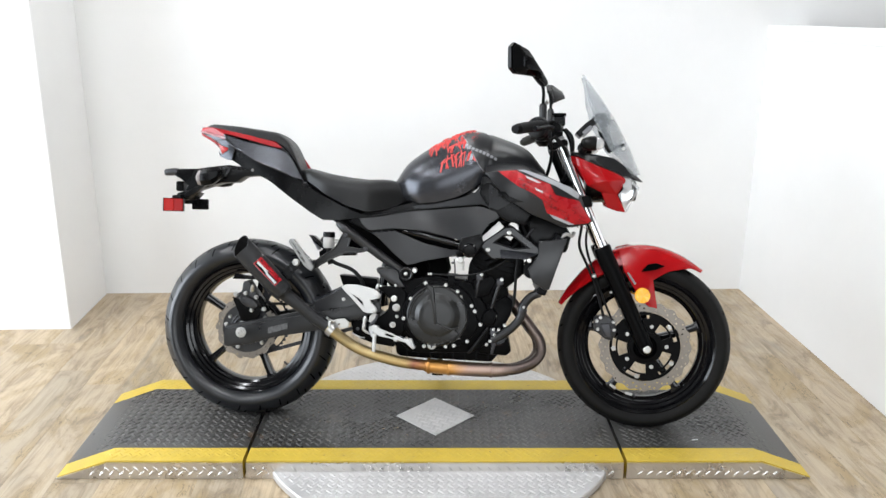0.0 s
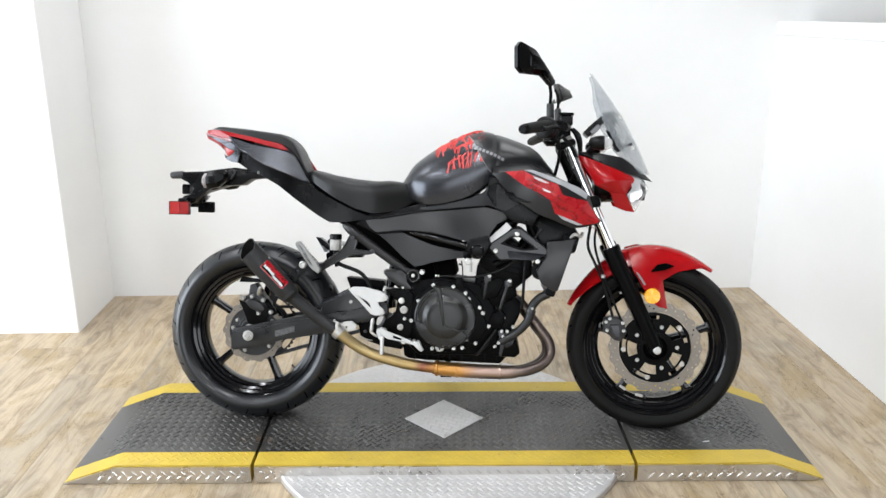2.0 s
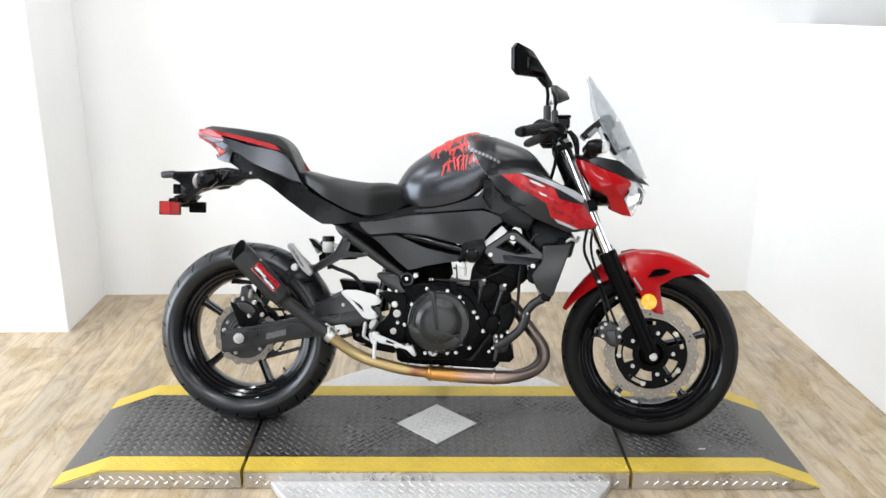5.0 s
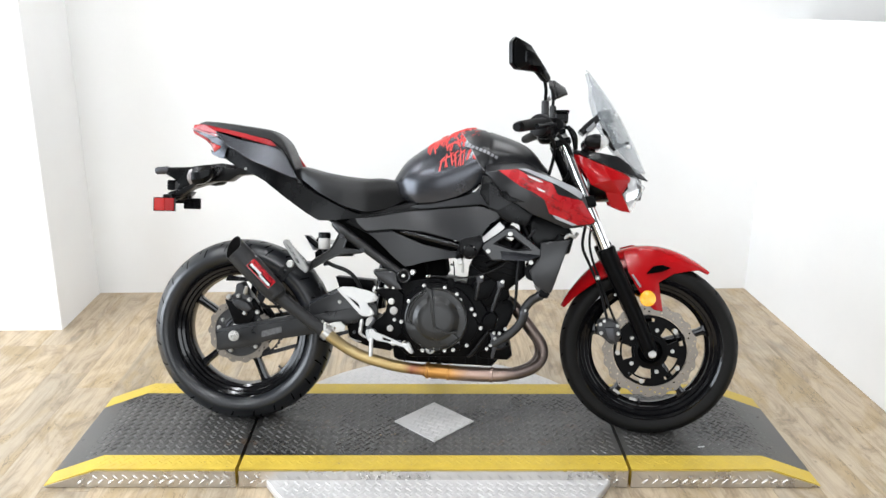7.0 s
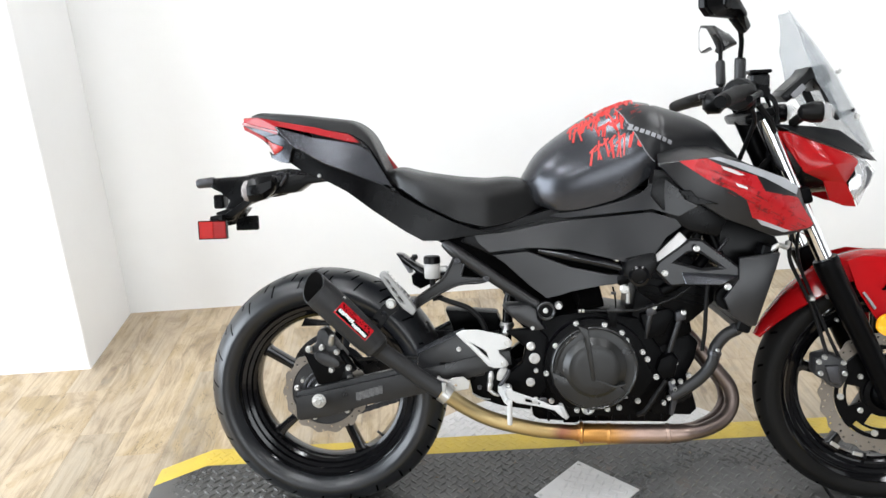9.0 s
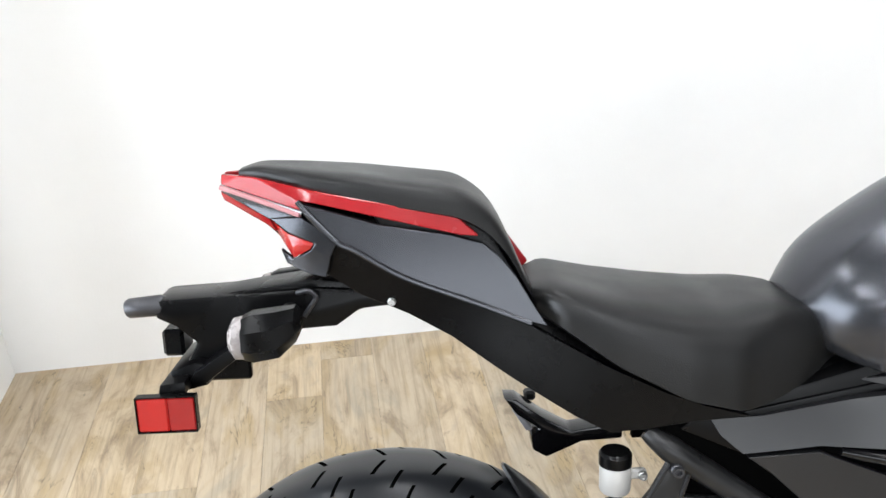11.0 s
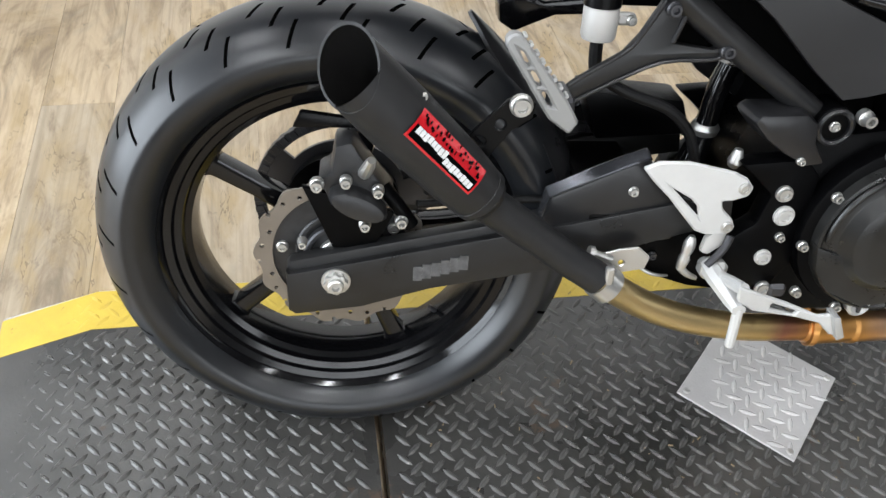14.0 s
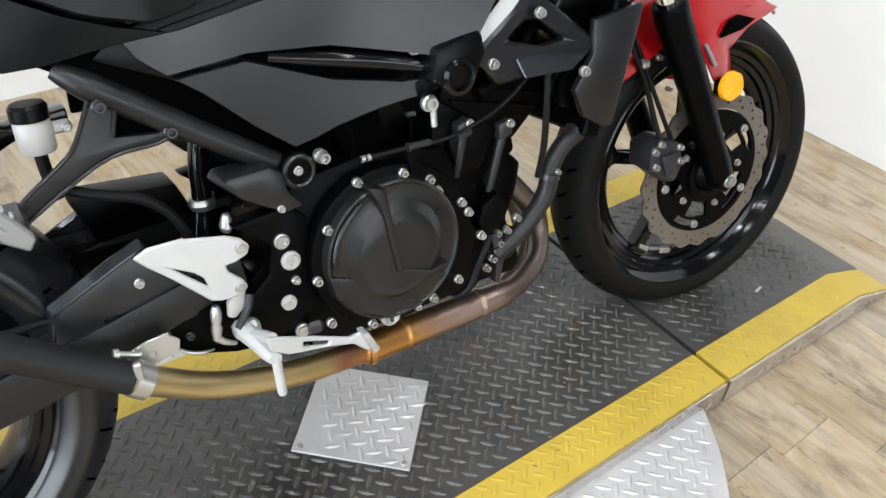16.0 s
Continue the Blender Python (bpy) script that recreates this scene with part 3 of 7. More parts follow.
def lay_planks():
    rng = random.Random(5)
    wide, long = 0.152, 1.22
    bm = block(-wide / 2 + 0.0003, wide / 2 - 0.0003, -long / 2 + 0.0004, long / 2 - 0.0004, -0.004, 0.0, 0.0004)
    first = part("plank", bm, "plank", floor)
    mesh = first.data
    rest = bmesh.new()
    used = False
    for i in range(-40, 28):
        x = i * wide + 0.05
        shift = rng.uniform(0, long)
        for j in range(-7, 3):
            y = j * long + shift
            if y - long / 2 > BACK or x < -6.1 or x > 4.1:
                continue
            near = -2.7 < x < 2.1 and -1.6 < y
            if near:
                if not used:
                    ob, used = first, True
                else:
                    ob = new("plank", mesh)
                    ob.parent = floor
                ob.location = (x, min(y, BACK - long / 2) if y + long / 2 > BACK + 0.01 else y, 0)
                if y + long / 2 > BACK:
                    ob.location.y = y
            else:
                a = [rest.verts.new((x + sx * (wide / 2 - 0.0006), y + sy * (long / 2 - 0.0008), 0.0)) for sx, sy in ((-1, -1), (1, -1), (1, 1), (-1, 1))]
                rest.faces.new(a)
    part("far_planks", rest, "plank", floor, kind="stuff")

# ---- the lift platform on its turntable ----
DECK, DECK_YAW = 0.064, -1.8
PLAT = pose(0.0, 0.0175, 0, 0, 0, DECK_YAW)
FRONT, REAR = -0.2835, 0.304      # deck edges across
SEAM = (-0.627, 0.597)           # where the ramps meet the middle


def lozenges(inside, height, pitch=0.0222, angle=45, span=1.4, origin=(0.2216, -0.1206), H=0.0018):
    """The raised bars of tread plate: pairs of directions in turn."""
    verts, faces = [], []
    n = int(1.45 * span / pitch) + 2
    ca, sa = math.cos(radians(angle)), math.sin(radians(angle))
    L, W = 0.0150, 0.0040
    for i in range(-n, n):
        for j in range(-n, n):
            x, y = origin[0] + pitch * (i * ca - j * sa), origin[1] + pitch * (i * sa + j * ca)
            if not inside(x, y):
                continue
            a = radians(angle if (i + j) % 2 else angle + 90)
            c, s = math.cos(a), math.sin(a)
            k = len(verts)
            for u, v, h in ((-L, 0, 0), (-L * 0.45, -W, 0), (L * 0.45, -W, 0), (L, 0, 0), (L * 0.45, W, 0), (-L * 0.45, W, 0), (-L * 0.72, 0, H * 0.7), (-L * 0.3, -W * 0.25, H), (L * 0.3, -W * 0.25, H), (L * 0.72, 0, H * 0.7), (L * 0.3, W * 0.25, H), (-L * 0.3, W * 0.25, H)):
                px, py = x + u * c - v * s, y + u * s + v * c
                verts.append((px, py, height(px, py) + h))
            faces += [tuple(k + q for q in (e, (e + 1) % 6, 6 + (e + 1) % 6, 6 + e)) for e in range(6)]
            faces.append(tuple(k + q for q in range(6, 12)))
    return verts, faces


def tread(name, inside, height, mat, parent, angle=45, span=1.4, rise=0.0018):
    v, f = lozenges(inside, height, angle=angle, span=span, H=rise)
    me = bpy.data.meshes.new(name)
    me.from_pydata(v, [], f)
    me.materials.append(MAT[mat])
    ob = new(name, me)
    ob.parent = parent
    return tagged(ob, kind="stuff")


STRIPE = 0.08


def deck_section(name, x0, x1, slope, label):
    """One section of deck: slope 0 is flat, -1 and 1 ramp down at that end."""
    top = new(name)
    top.matrix_basis = PLAT
    flat0 = x0 + 0.165 if slope < 0 else x0
    flat1 = x1 - 0.165 if slope > 0 else x1

    def h(x, y=0):
        if slope < 0 and x < flat0:
            return max(0.004, DECK * (x - x0) / (flat0 - x0))
        if slope > 0 and x > flat1:
            return max(0.004, DECK * (x1 - x) / (x1 - flat1))
        return DECK
    xs = sorted({x0, flat0, flat1, x1})

    def strip(ya, yb, lift, drop=0.0):
        bm = bmesh.new()
        rows = [[bm.verts.new((x, y, h(x) + lift)) for x in xs] + [bm.verts.new((x, y, max(0.0, h(x) - 0.006) if drop else 0.0)) for x in xs[::-1]] for y in (ya, yb)]
        n = len(rows[0])
        for i in range(n):
            bm.faces.new((rows[0][i], rows[0][(i + 1) % n], rows[1][(i + 1) % n], rows[1][i]))
        bm.faces.new(rows[0])
        bm.faces.new(rows[1][::-1])
        return soften(bm, 0.0015)
    part("deck_plate", strip(FRONT + STRIPE, REAR - STRIPE, 0.0), "tread_black", top, "black painted tread plate")
    part("yellow_stripe", strip(FRONT, FRONT + STRIPE - 0.001, 0.0), "yellow", top, "yellow painted edge stripe")
    part("yellow_stripe", strip(REAR - STRIPE + 0.001, REAR, 0.0), "yellow", top, "yellow painted edge stripe")
    tread("deck_tread", lambda x, y: x0 + 0.012 < x < x1 - 0.012 and FRONT + STRIPE + 0.006 < y < REAR - STRIPE - 0.006 and not on_plate(x, y), h, "tread_worn_lit", top, rise=0.0024)
    tread("stripe_tread", lambda x, y: x0 + 0.012 < x < x1 - 0.012 and (FRONT + 0.008 < y < FRONT + STRIPE - 0.006 or REAR - STRIPE + 0.006 < y < REAR - 0.008), h, "yellow", top, rise=0.0009)
    # bare skirt along the front and the back
    for side, y in ((-1, FRONT), (1, REAR)):
        bm = bmesh.new()
        ring = [(x, h(x) - 0.006) for x in xs] + [(x, 0.002) for x in xs[::-1]]
        a = [bm.verts.new((x, y + side * 0.006, max(z, 0.002))) for x, z in ring]
        b = [bm.verts.new((x, y + side * 0.0005, max(z, 0.002))) for x, z in ring]
        for i in range(len(ring)):
            try:
                bm.faces.new((a[i], a[(i + 1) % len(ring)], b[(i + 1) % len(ring)], b[i]))
            except ValueError:
                pass
        bm.faces.new(a)
        bm.faces.new(b[::-1])
        skirt = part("skirt", bm, "skirt_alu", top, "bare aluminium tread plate skirt")
        v, f = lozenges(lambda x, z: x0 + 0.012 < x < x1 - 0.012 and 0.014 < z < h(x) - 0.018, lambda x, z: 0.0, span=1.4)
        me = bpy.data.meshes.new("skirt_tread")
        me.from_pydata([(x, y + side * (0.006 + d), z) for x, z, d in v], [], f if side < 0 else [q[::-1] for q in f])
        me.materials.append(MAT["skirt_alu"])
        t = new("skirt_tread", me)
        t.parent = skirt
        tagged(t, kind="stuff")
    return tagged(top, label, "platform", "platform sections")


PLATE = (-0.014, 0.0125, 0.138)      # the bare square plate, set cornerwise: x, y, half diagonal


def on_plate(x, y):
    return abs(x - PLATE[0]) + abs(y - PLATE[1]) < PLATE[2] + 0.006


deck_section("ramp", -1.23, SEAM[0] - 0.0055, -1, "black tread plate ramp with yellow edges")
deck_section("platform", SEAM[0] + 0.0055, SEAM[1] - 0.0055, 0, "black tread plate platform with yellow edges")
deck_section("ramp", SEAM[1] + 0.0055, 1.205, 1, "black tread plate ramp with yellow edges")


def cover_plate():
    top = new("cover_plate")
    top.matrix_basis = PLAT @ pose(PLATE[0], PLATE[1], DECK)
    d = PLATE[2]
    bm = bmesh.new()
    bm.faces.new([bm.verts.new(p) for p in ((d, 0, 0), (0, d, 0), (-d, 0, 0), (0, -d, 0))])
    r = bmesh.ops.extrude_face_region(bm, geom=list(bm.faces))
    bmesh.ops.translate(bm, vec=(0, 0, 0.004), verts=[g for g in r["geom"] if isinstance(g, bmesh.types.BMVert)])
    plate = part("plate", soften(bm, 0.001), "tread_alu", top)
    tread("plate_tread", lambda x, y: abs(x) + abs(y) < d - 0.012, lambda x, y: 0.004, "tread_alu", plate, angle=65, span=0.2)
    for sx, sy in ((1, 0), (-1, 0), (0, 1), (0, -1)):
        b = lathe([(0.0055, 0), (0.0055, 0.0015), (0.004, 0.003), (0, 0.0034)], 12)
        moved(b, Matrix.Translation((sx * (d - 0.016), sy * (d - 0.016), 0.004)) @ Matrix.Rotation(radians(90), 4, "X"))
        part("screw", b, "steel", top)
    return tagged(top, "bare aluminium tread plate square screwed on the platform", "plate")


cover_plate()


def turntable():
    top = new("turntable")
    top.matrix_basis = PLAT
    R = 0.61
    bm = lathe([(R - 0.012, 0.0), (R, 0.004), (R, 0.024), (R - 0.003, 0.028)], 96)
    moved(bm, Matrix.Rotation(radians(90), 4, "X"))
    part("disc", bm, "tread_alu", top)
    for side in (-1, 1):
        tread("disc_tread", lambda x, y: x * x + y * y < (R - 0.016) ** 2 and side * y > 0.30, lambda x, y: 0.028, "tread_alu", top, span=0.7)
    return tagged(top, "round bare aluminium tread plate turntable under the platform", "turntable")


turntable()


def scrap(x, y, turn, size, mat, label):
    top = part("paper_scrap", block(-size, size, -size * 0.22, size * 0.22, 0, 0.0012), mat, None)
    top.matrix_basis = pose(x, y, DECK + 0.0024, 0, 0, turn)
    return tagged(top, label, "scrap")


scrap(0.855, -0.165, 8, 0.011, "white_decal", "small white paper scrap on the ramp")


def grit():
    """Straw and grit trodden onto the platform."""
    rng = random.Random(21)
    bm = bmesh.new()
    for _ in range(120):
        x, y = rng.gauss(0.02, 0.34), rng.uniform(FRONT + 0.02, REAR - 0.09)
        if abs(x) > 0.56:
            continue
        r, a = rng.uniform(0.0006, 0.0016), rng.uniform(0, 3.14)
        b = block(-r * rng.uniform(1, 4), r * rng.uniform(1, 3), -r * 0.6, r * 0.6, 0, r)
        join(bm, moved(b, PLAT @ pose(x, y, DECK + 0.0004, 0, 0, math.degrees(a))))
    ob = part("grit", bm, "grit", None, kind="stuff")
    return tagged(ob, "straw bits and grit on the platform", "grit", kind="stuff")


grit()

# ---- the motorcycle: x forward, y to its left, z up from the tyre contact line ----
LEAN, YAW, STEER, RAKE = -14.1, -6.4, 4.0, 24.5
bike = new("motorcycle")
bike.matrix_basis = Matrix.Translation((0.0135, 0.0155, DECK - 0.001)) @ Matrix.Rotation(radians(YAW), 4, "Z") @ Matrix.Rotation(radians(LEAN), 4, "X")
tagged(bike, "dark grey and red naked sport motorcycle leaning on its stand", "motorcycle")
HEAD = Vector((0.777, 0, 0))
STEERED = (Matrix.Translation(HEAD) @ Matrix.Rotation(radians(-STEER), 4, Vector((-math.sin(radians(RAKE)), 0, math.cos(radians(RAKE))))) @ Matrix.Translation(-HEAD))
REAR_AXLE, FRONT_AXLE = Vector((-0.690, 0, 0.309)), Vector((0.685, 0, 0.293))


def add(name, bm, mat, label="", parent=None, angle=32):
    return part(name, bm, mat, parent or bike, label, angle)


def both(name, bm, mat, label="", angle=32):
    """A part and its mirror image on the other side."""
    other = flipped(bm)
    a = add(name, bm, mat, label, None, angle)
    add(name, other, mat, label, None, angle)
    return a


def steered(name, bm, mat, label="", angle=32):
    ob = part(name, bm, mat, bike, label, angle)
    ob.matrix_basis = STEERED
    return ob


def steered_both(name, bm, mat, label="", angle=32):
    other = flipped(bm)
    a = steered(name, bm, mat, label, angle)
    steered(name, other, mat, label, angle)
    return a


# -- wheels --
def tyre_profile(R, hw, power=2.1):
    side = [(0.228, 0.74), (0.236, 0.84), (0.244, 0.93), (0.254, 0.99), (0.264, 0.99)]
    out = [(r, -hw * f) for r, f in side]
    for i in range(0, 17):
        b = -1 + i / 8
        out.append((R - (R - 0.270) * abs(b) ** power, b * hw * 0.96))
    out += [(r, hw * f) for r, f in side[::-1]]
    return out + [(0.224, hw * 0.55), (0.224, -hw * 0.55)]


def rim_mesh(w):
    """A cast rim whose barrel steps inwards from the flange."""
    half = [(0.241, 0.0), (0.236, -0.002), (0.231, 0.003), (0.224, 0.009), (0.221, 0.014), (0.212, 0.017), (0.209, 0.022), (0.2005, 0.025), (0.1975, 0.032), (0.190, 0.036)]
    prof = [(r, -w + d) for r, d in half] + [(0.186, -0.008), (0.186, 0.008)] + [(r, w - d) for r, d in half[::-1]]
    return lathe(prof + [(0.234, w - 0.008), (0.214, w - 0.03), (0.214, -w + 0.03), (0.234, -w + 0.008)], 96, closed=True)


def wheel_core(wheel, spokes, turn, hub):
    """The spokes and the hub of a cast wheel."""
    for i in range(spokes):
        a = 2 * math.pi * i / spokes + radians(turn)
        s = prism([(hub * 0.7, -0.017), (0.12, -0.0115), (0.182, -0.0125), (0.194, -0.026), (0.194, 0.026), (0.182, 0.0125), (0.12, 0.0115), (hub * 0.7, 0.017)], -0.017, 0.012, 0.005)
        add("spoke", moved(s, Matrix.Rotation(-a, 4, "Y")), "gloss_black", "", wheel)
    add("hub", lathe([(0.0, -0.05), (hub * 0.6, -0.05), (hub * 0.75, -0.03), (hub, -0.018), (hub, 0.02), (hub * 0.75, 0.03), (hub * 0.6, 0.05), (0.0, 0.05)], 40), "gloss_black", "", wheel)


def wave_disc(r_out, r_in, y, lobes, thick=0.005, wave=0.0035, holes=2):
    """A brake disc with a scalloped rim and rows of drilled holes."""
    n = lobes * 8
    rim = []
    for i in range(n):
        a = 2 * math.pi * i / n
        rim.append(((r_out - wave + wave * math.cos(lobes * a)) * math.cos(a), (r_out - wave + wave * math.cos(lobes * a)) * math.sin(a)))
    hole_loops = [[(r_in * math.cos(2 * math.pi * i / 64), r_in * math.sin(2 * math.pi * i / 64)) for i in range(64)]]
    for i in range(lobes * holes):
        a = 2 * math.pi * (i + 0.5) / (lobes * holes)
        r = r_in + (r_out - r_in) * (0.30, 0.55, 0.75)[i % 3]
        hole_loops.append([(r * math.cos(a) + 0.0032 * math.cos(q), r * math.sin(a) + 0.0032 * math.sin(q)) for q in (2 * math.pi * k / 6 for k in range(6))])
    return plate(rim, hole_loops, y, y + thick, 0.0)


def at_axle(name, bm, mat, axle, turn, label="", angle=32):
    ob = part(name, bm, mat, bike, label, angle)
    ob.matrix_basis = (STEERED if turn else Matrix.Identity(4)) @ Matrix.Translation(axle)
    return ob


rear = at_axle("rear_wheel", rim_mesh(0.066), "gloss_black", REAR_AXLE, False, "gloss black cast rim with five spokes")
wheel_core(rear, 5, 77, 0.05)
add("tyre", lathe(tyre_profile(0.309, 0.082, 2.7), 144, closed=True), "tyre_rear", "wide black rubber tyre with slanted grooves", rear, 50)
rd = add("brake_disc", wave_disc(0.110, 0.086, -0.066, 14), "disc", "scalloped steel brake disc", rear)
bm = lathe([(0.088, -0.062), (0.088, -0.057), (0.040, -0.052), (0.040, -0.072), (0.022, -0.075), (0.0, -0.075)], 40)
add("disc_carrier", bm, "caliper_grey", "", rear)
for r, y, mat in ((0.058, -0.064, "caliper_grey"), (0.047, -0.076, "dark_steel"), (0.030, -0.082, "steel")):
    add("hub_ring", lathe([(r, y + 0.010), (r, y), (r - 0.002, y - 0.0015), (r - 0.006, y - 0.0015), (r - 0.008, y + 0.004), (r - 0.008, y + 0.010)], 40, closed=True), mat, "", rear)
for i in range(5):
    a = 2 * math.pi * i / 5 + 0.5
    add("disc_bolt", bolt(0.074 * math.cos(a), 0.074 * math.sin(a), -0.062, 0.0075), "steel", "", rear)


slots = []
for k in range(5):
    arc = [2 * math.pi * k / 5 + 0.35 + 0.80 * q / 9 for q in range(10)]
    slots.append([(0.1085 * math.cos(a), 0.1085 * math.sin(a)) for a in arc] + [(0.089 * math.cos(a), 0.089 * math.sin(a)) for a in arc[::-1]])
n = 43 * 4
teeth = [((0.119 if i % 4 < 2 else 0.113) * math.cos(2 * math.pi * i / n), (0.119 if i % 4 < 2 else 0.113) * math.sin(2 * math.pi * i / n)) for i in range(n)]
add("sprocket", plate(teeth, slots, 0.078, 0.084, 0.0), "dark_steel", "slotted dark steel chain sprocket", rear)
add("sprocket_carrier", lathe([(0.0, 0.074), (0.040, 0.074), (0.078, 0.070), (0.080, 0.050), (0.05, 0.045), (0.0, 0.045)], 40), "engine_black", "", rear)
add("valve", tube([(0.135, 0.0, -0.14), (0.128, -0.01, -0.132), (0.120, -0.012, -0.124)], 0.0035, 8, 3), "dark_steel", "", rear)

front = at_axle("front_wheel", rim_mesh(0.047), "gloss_black", FRONT_AXLE, True, "gloss black cast rim with five spokes")
wheel_core(front, 5, 20, 0.042)
add("tyre", lathe(tyre_profile(0.293, 0.055), 144, closed=True), "tyre_front", "black rubber front tyre with fine grooves", front, 50)
add("brake_disc", wave_disc(0.155, 0.120, -0.068, 20, holes=3), "disc", "scalloped steel brake disc with drilled holes", front)
rim = [(0.118 * math.cos(2 * math.pi * i / 60), 0.118 * math.sin(2 * math.pi * i / 60)) for i in range(60)]
slots = []
for k in range(5):
    arc = [2 * math.pi * k / 5 + 0.20 + 0.62 * q / 9 for q in range(10)]
    slots.append([(0.1085 * math.cos(a), 0.1085 * math.sin(a)) for a in arc] + [(0.0965 * math.cos(a), 0.0965 * math.sin(a)) for a in arc[::-1]])
for k in range(5):
    arc = [2 * math.pi * k / 5 + 0.40 + 0.62 * q / 7 for q in range(8)]
    slots.append([(0.091 * math.cos(a), 0.091 * math.sin(a)) for a in arc] + [(0.060 * math.cos(a), 0.060 * math.sin(a)) for a in arc[::-1]])
add("disc_carrier", plate(rim, slots, -0.071, -0.064, 0.0012), "engine_black", "black open-work disc carrier", front)
for i in range(5):
    a = 2 * math.pi * i / 5 + 0.72
    add("disc_button", bolt(0.104 * math.cos(a), 0.104 * math.sin(a), -0.0705, 0.0080, 0.006, 16), "steel", "", front)
for i in range(5):
    a = 2 * math.pi * i / 5 + 0.03
    add("disc_bolt", bolt(0.072 * math.cos(a), 0.072 * math.sin(a), -0.066, 0.0075, 0.01), "steel", "", front)
bm = lathe([(0.052, -0.07), (0.052, -0.078), (0.040, -0.080), (0.034, -0.074), (0.022, -0.090), (0.0, -0.090)], 36)
add("hub_cap", bm, "engine_black", "", front)
add("valve", tube([(-0.02, -0.004, -0.196), (-0.022, -0.012, -0.186), (-0.024, -0.018, -0.176)], 0.0035, 8, 3), "dark_steel", "", front)
for a in (-122.5, -103.5):
    add("wheel_weight", moved(block(-0.012, 0.012, -0.003, 0.003, -0.0045, 0.0045, 0.001), Matrix.Rotation(radians(-a - 90), 4, "Y") @ Matrix.Translation((0, -0.021, -0.181))), "steel", "small silver balance weight", front)

# -- front fork, fender, brakes --
steered_both("fork_tube", tube([(0.378, -0.1, 0.972), (0.46, -0.1, 0.78), (0.545, -0.1, 0.588)], 0.0185, 20, 2), "chrome", "polished chrome fork tube")
steered_both("fork_leg", join(tube([(0.527, -0.1, 0.629), (0.531, -0.1, 0.62), (0.545, -0.1, 0.588), (0.60, -0.1, 0.476), (0.65, -0.1, 0.37), (0.672, -0.1, 0.322), (0.685, -0.1, 0.293)],
                                  [0.027, 0.030, 0.0292, 0.0268, 0.0250, 0.0260, 0.0240], 20, 3), prism([(0.66, 0.335), (0.70, 0.31), (0.705, 0.283), (0.685, 0.268), (0.664, 0.28)], -0.12, -0.082, 0.006)),
             "engine_black", "satin black fork leg")
steered("front_axle_bolt", bolt(0.687, 0.293, -0.118, 0.0130, 0.012, 18), "steel", "bright steel axle bolt")
steered_both("fork_cap", moved(lathe([(0.0205, -0.006), (0.0205, 0.004), (0.014, 0.008), (0, 0.008)], 20), Matrix.Translation((0.374, -0.1, 0.981)) @ Matrix.Rotation(radians(-RAKE), 4, "Y") @ Matrix.Rotation(radians(90), 4, "X")), "steel")
steered("upper_clamp", prism([(0.335, 0.965), (0.40, 0.985), (0.408, 0.965), (0.345, 0.942)], -0.128, 0.128, 0.008), "engine_black", "black upper fork clamp")
steered("lower_clamp", prism([(0.40, 0.79), (0.485, 0.80), (0.495, 0.762), (0.41, 0.748)], -0.128, 0.128, 0.010), "engine_black", "black lower fork clamp")
steered("steering_stem", tube([(0.36, 0, 0.96), (0.435, 0, 0.79)], 0.024, 20, 1), "engine_black")


def fender_arch():
    """Red mudguard arched over the front tyre, pointed at both ends."""
    sections = []
    for i in range(33):
        t = i / 32
        a = radians(54 + 102 * t)
        r = 0.322 + 0.020 * math.sin(math.pi * min(1, t * 1.15)) ** 1.5
        half = 0.066 * min(1, 0.22 + 3.2 * t) * min(1, 0.35 + 2.6 * (1 - t))
        drop = 0.052 * min(1, 0.15 + 2.2 * t) * min(1, 0.2 + 2.2 * (1 - t))
        ring = []
        for j in range(13):
            u = -1 + j / 6
            rr = r - drop * abs(u) ** 2.6
            ring.append((FRONT_AXLE.x + rr * math.cos(a), half * (u * 1.02 if abs(u) < 0.99 else u), FRONT_AXLE.z + rr * math.sin(a)))
        for j in range(12, -1, -1):
            u = -1 + j / 6
            rr = r - drop * abs(u) ** 2.6 - 0.004
            ring.append((FRONT_AXLE.x + rr * math.cos(a), half * 0.95 * u, FRONT_AXLE.z + rr * math.sin(a)))
        sections.append(ring)
    return loft(sections)


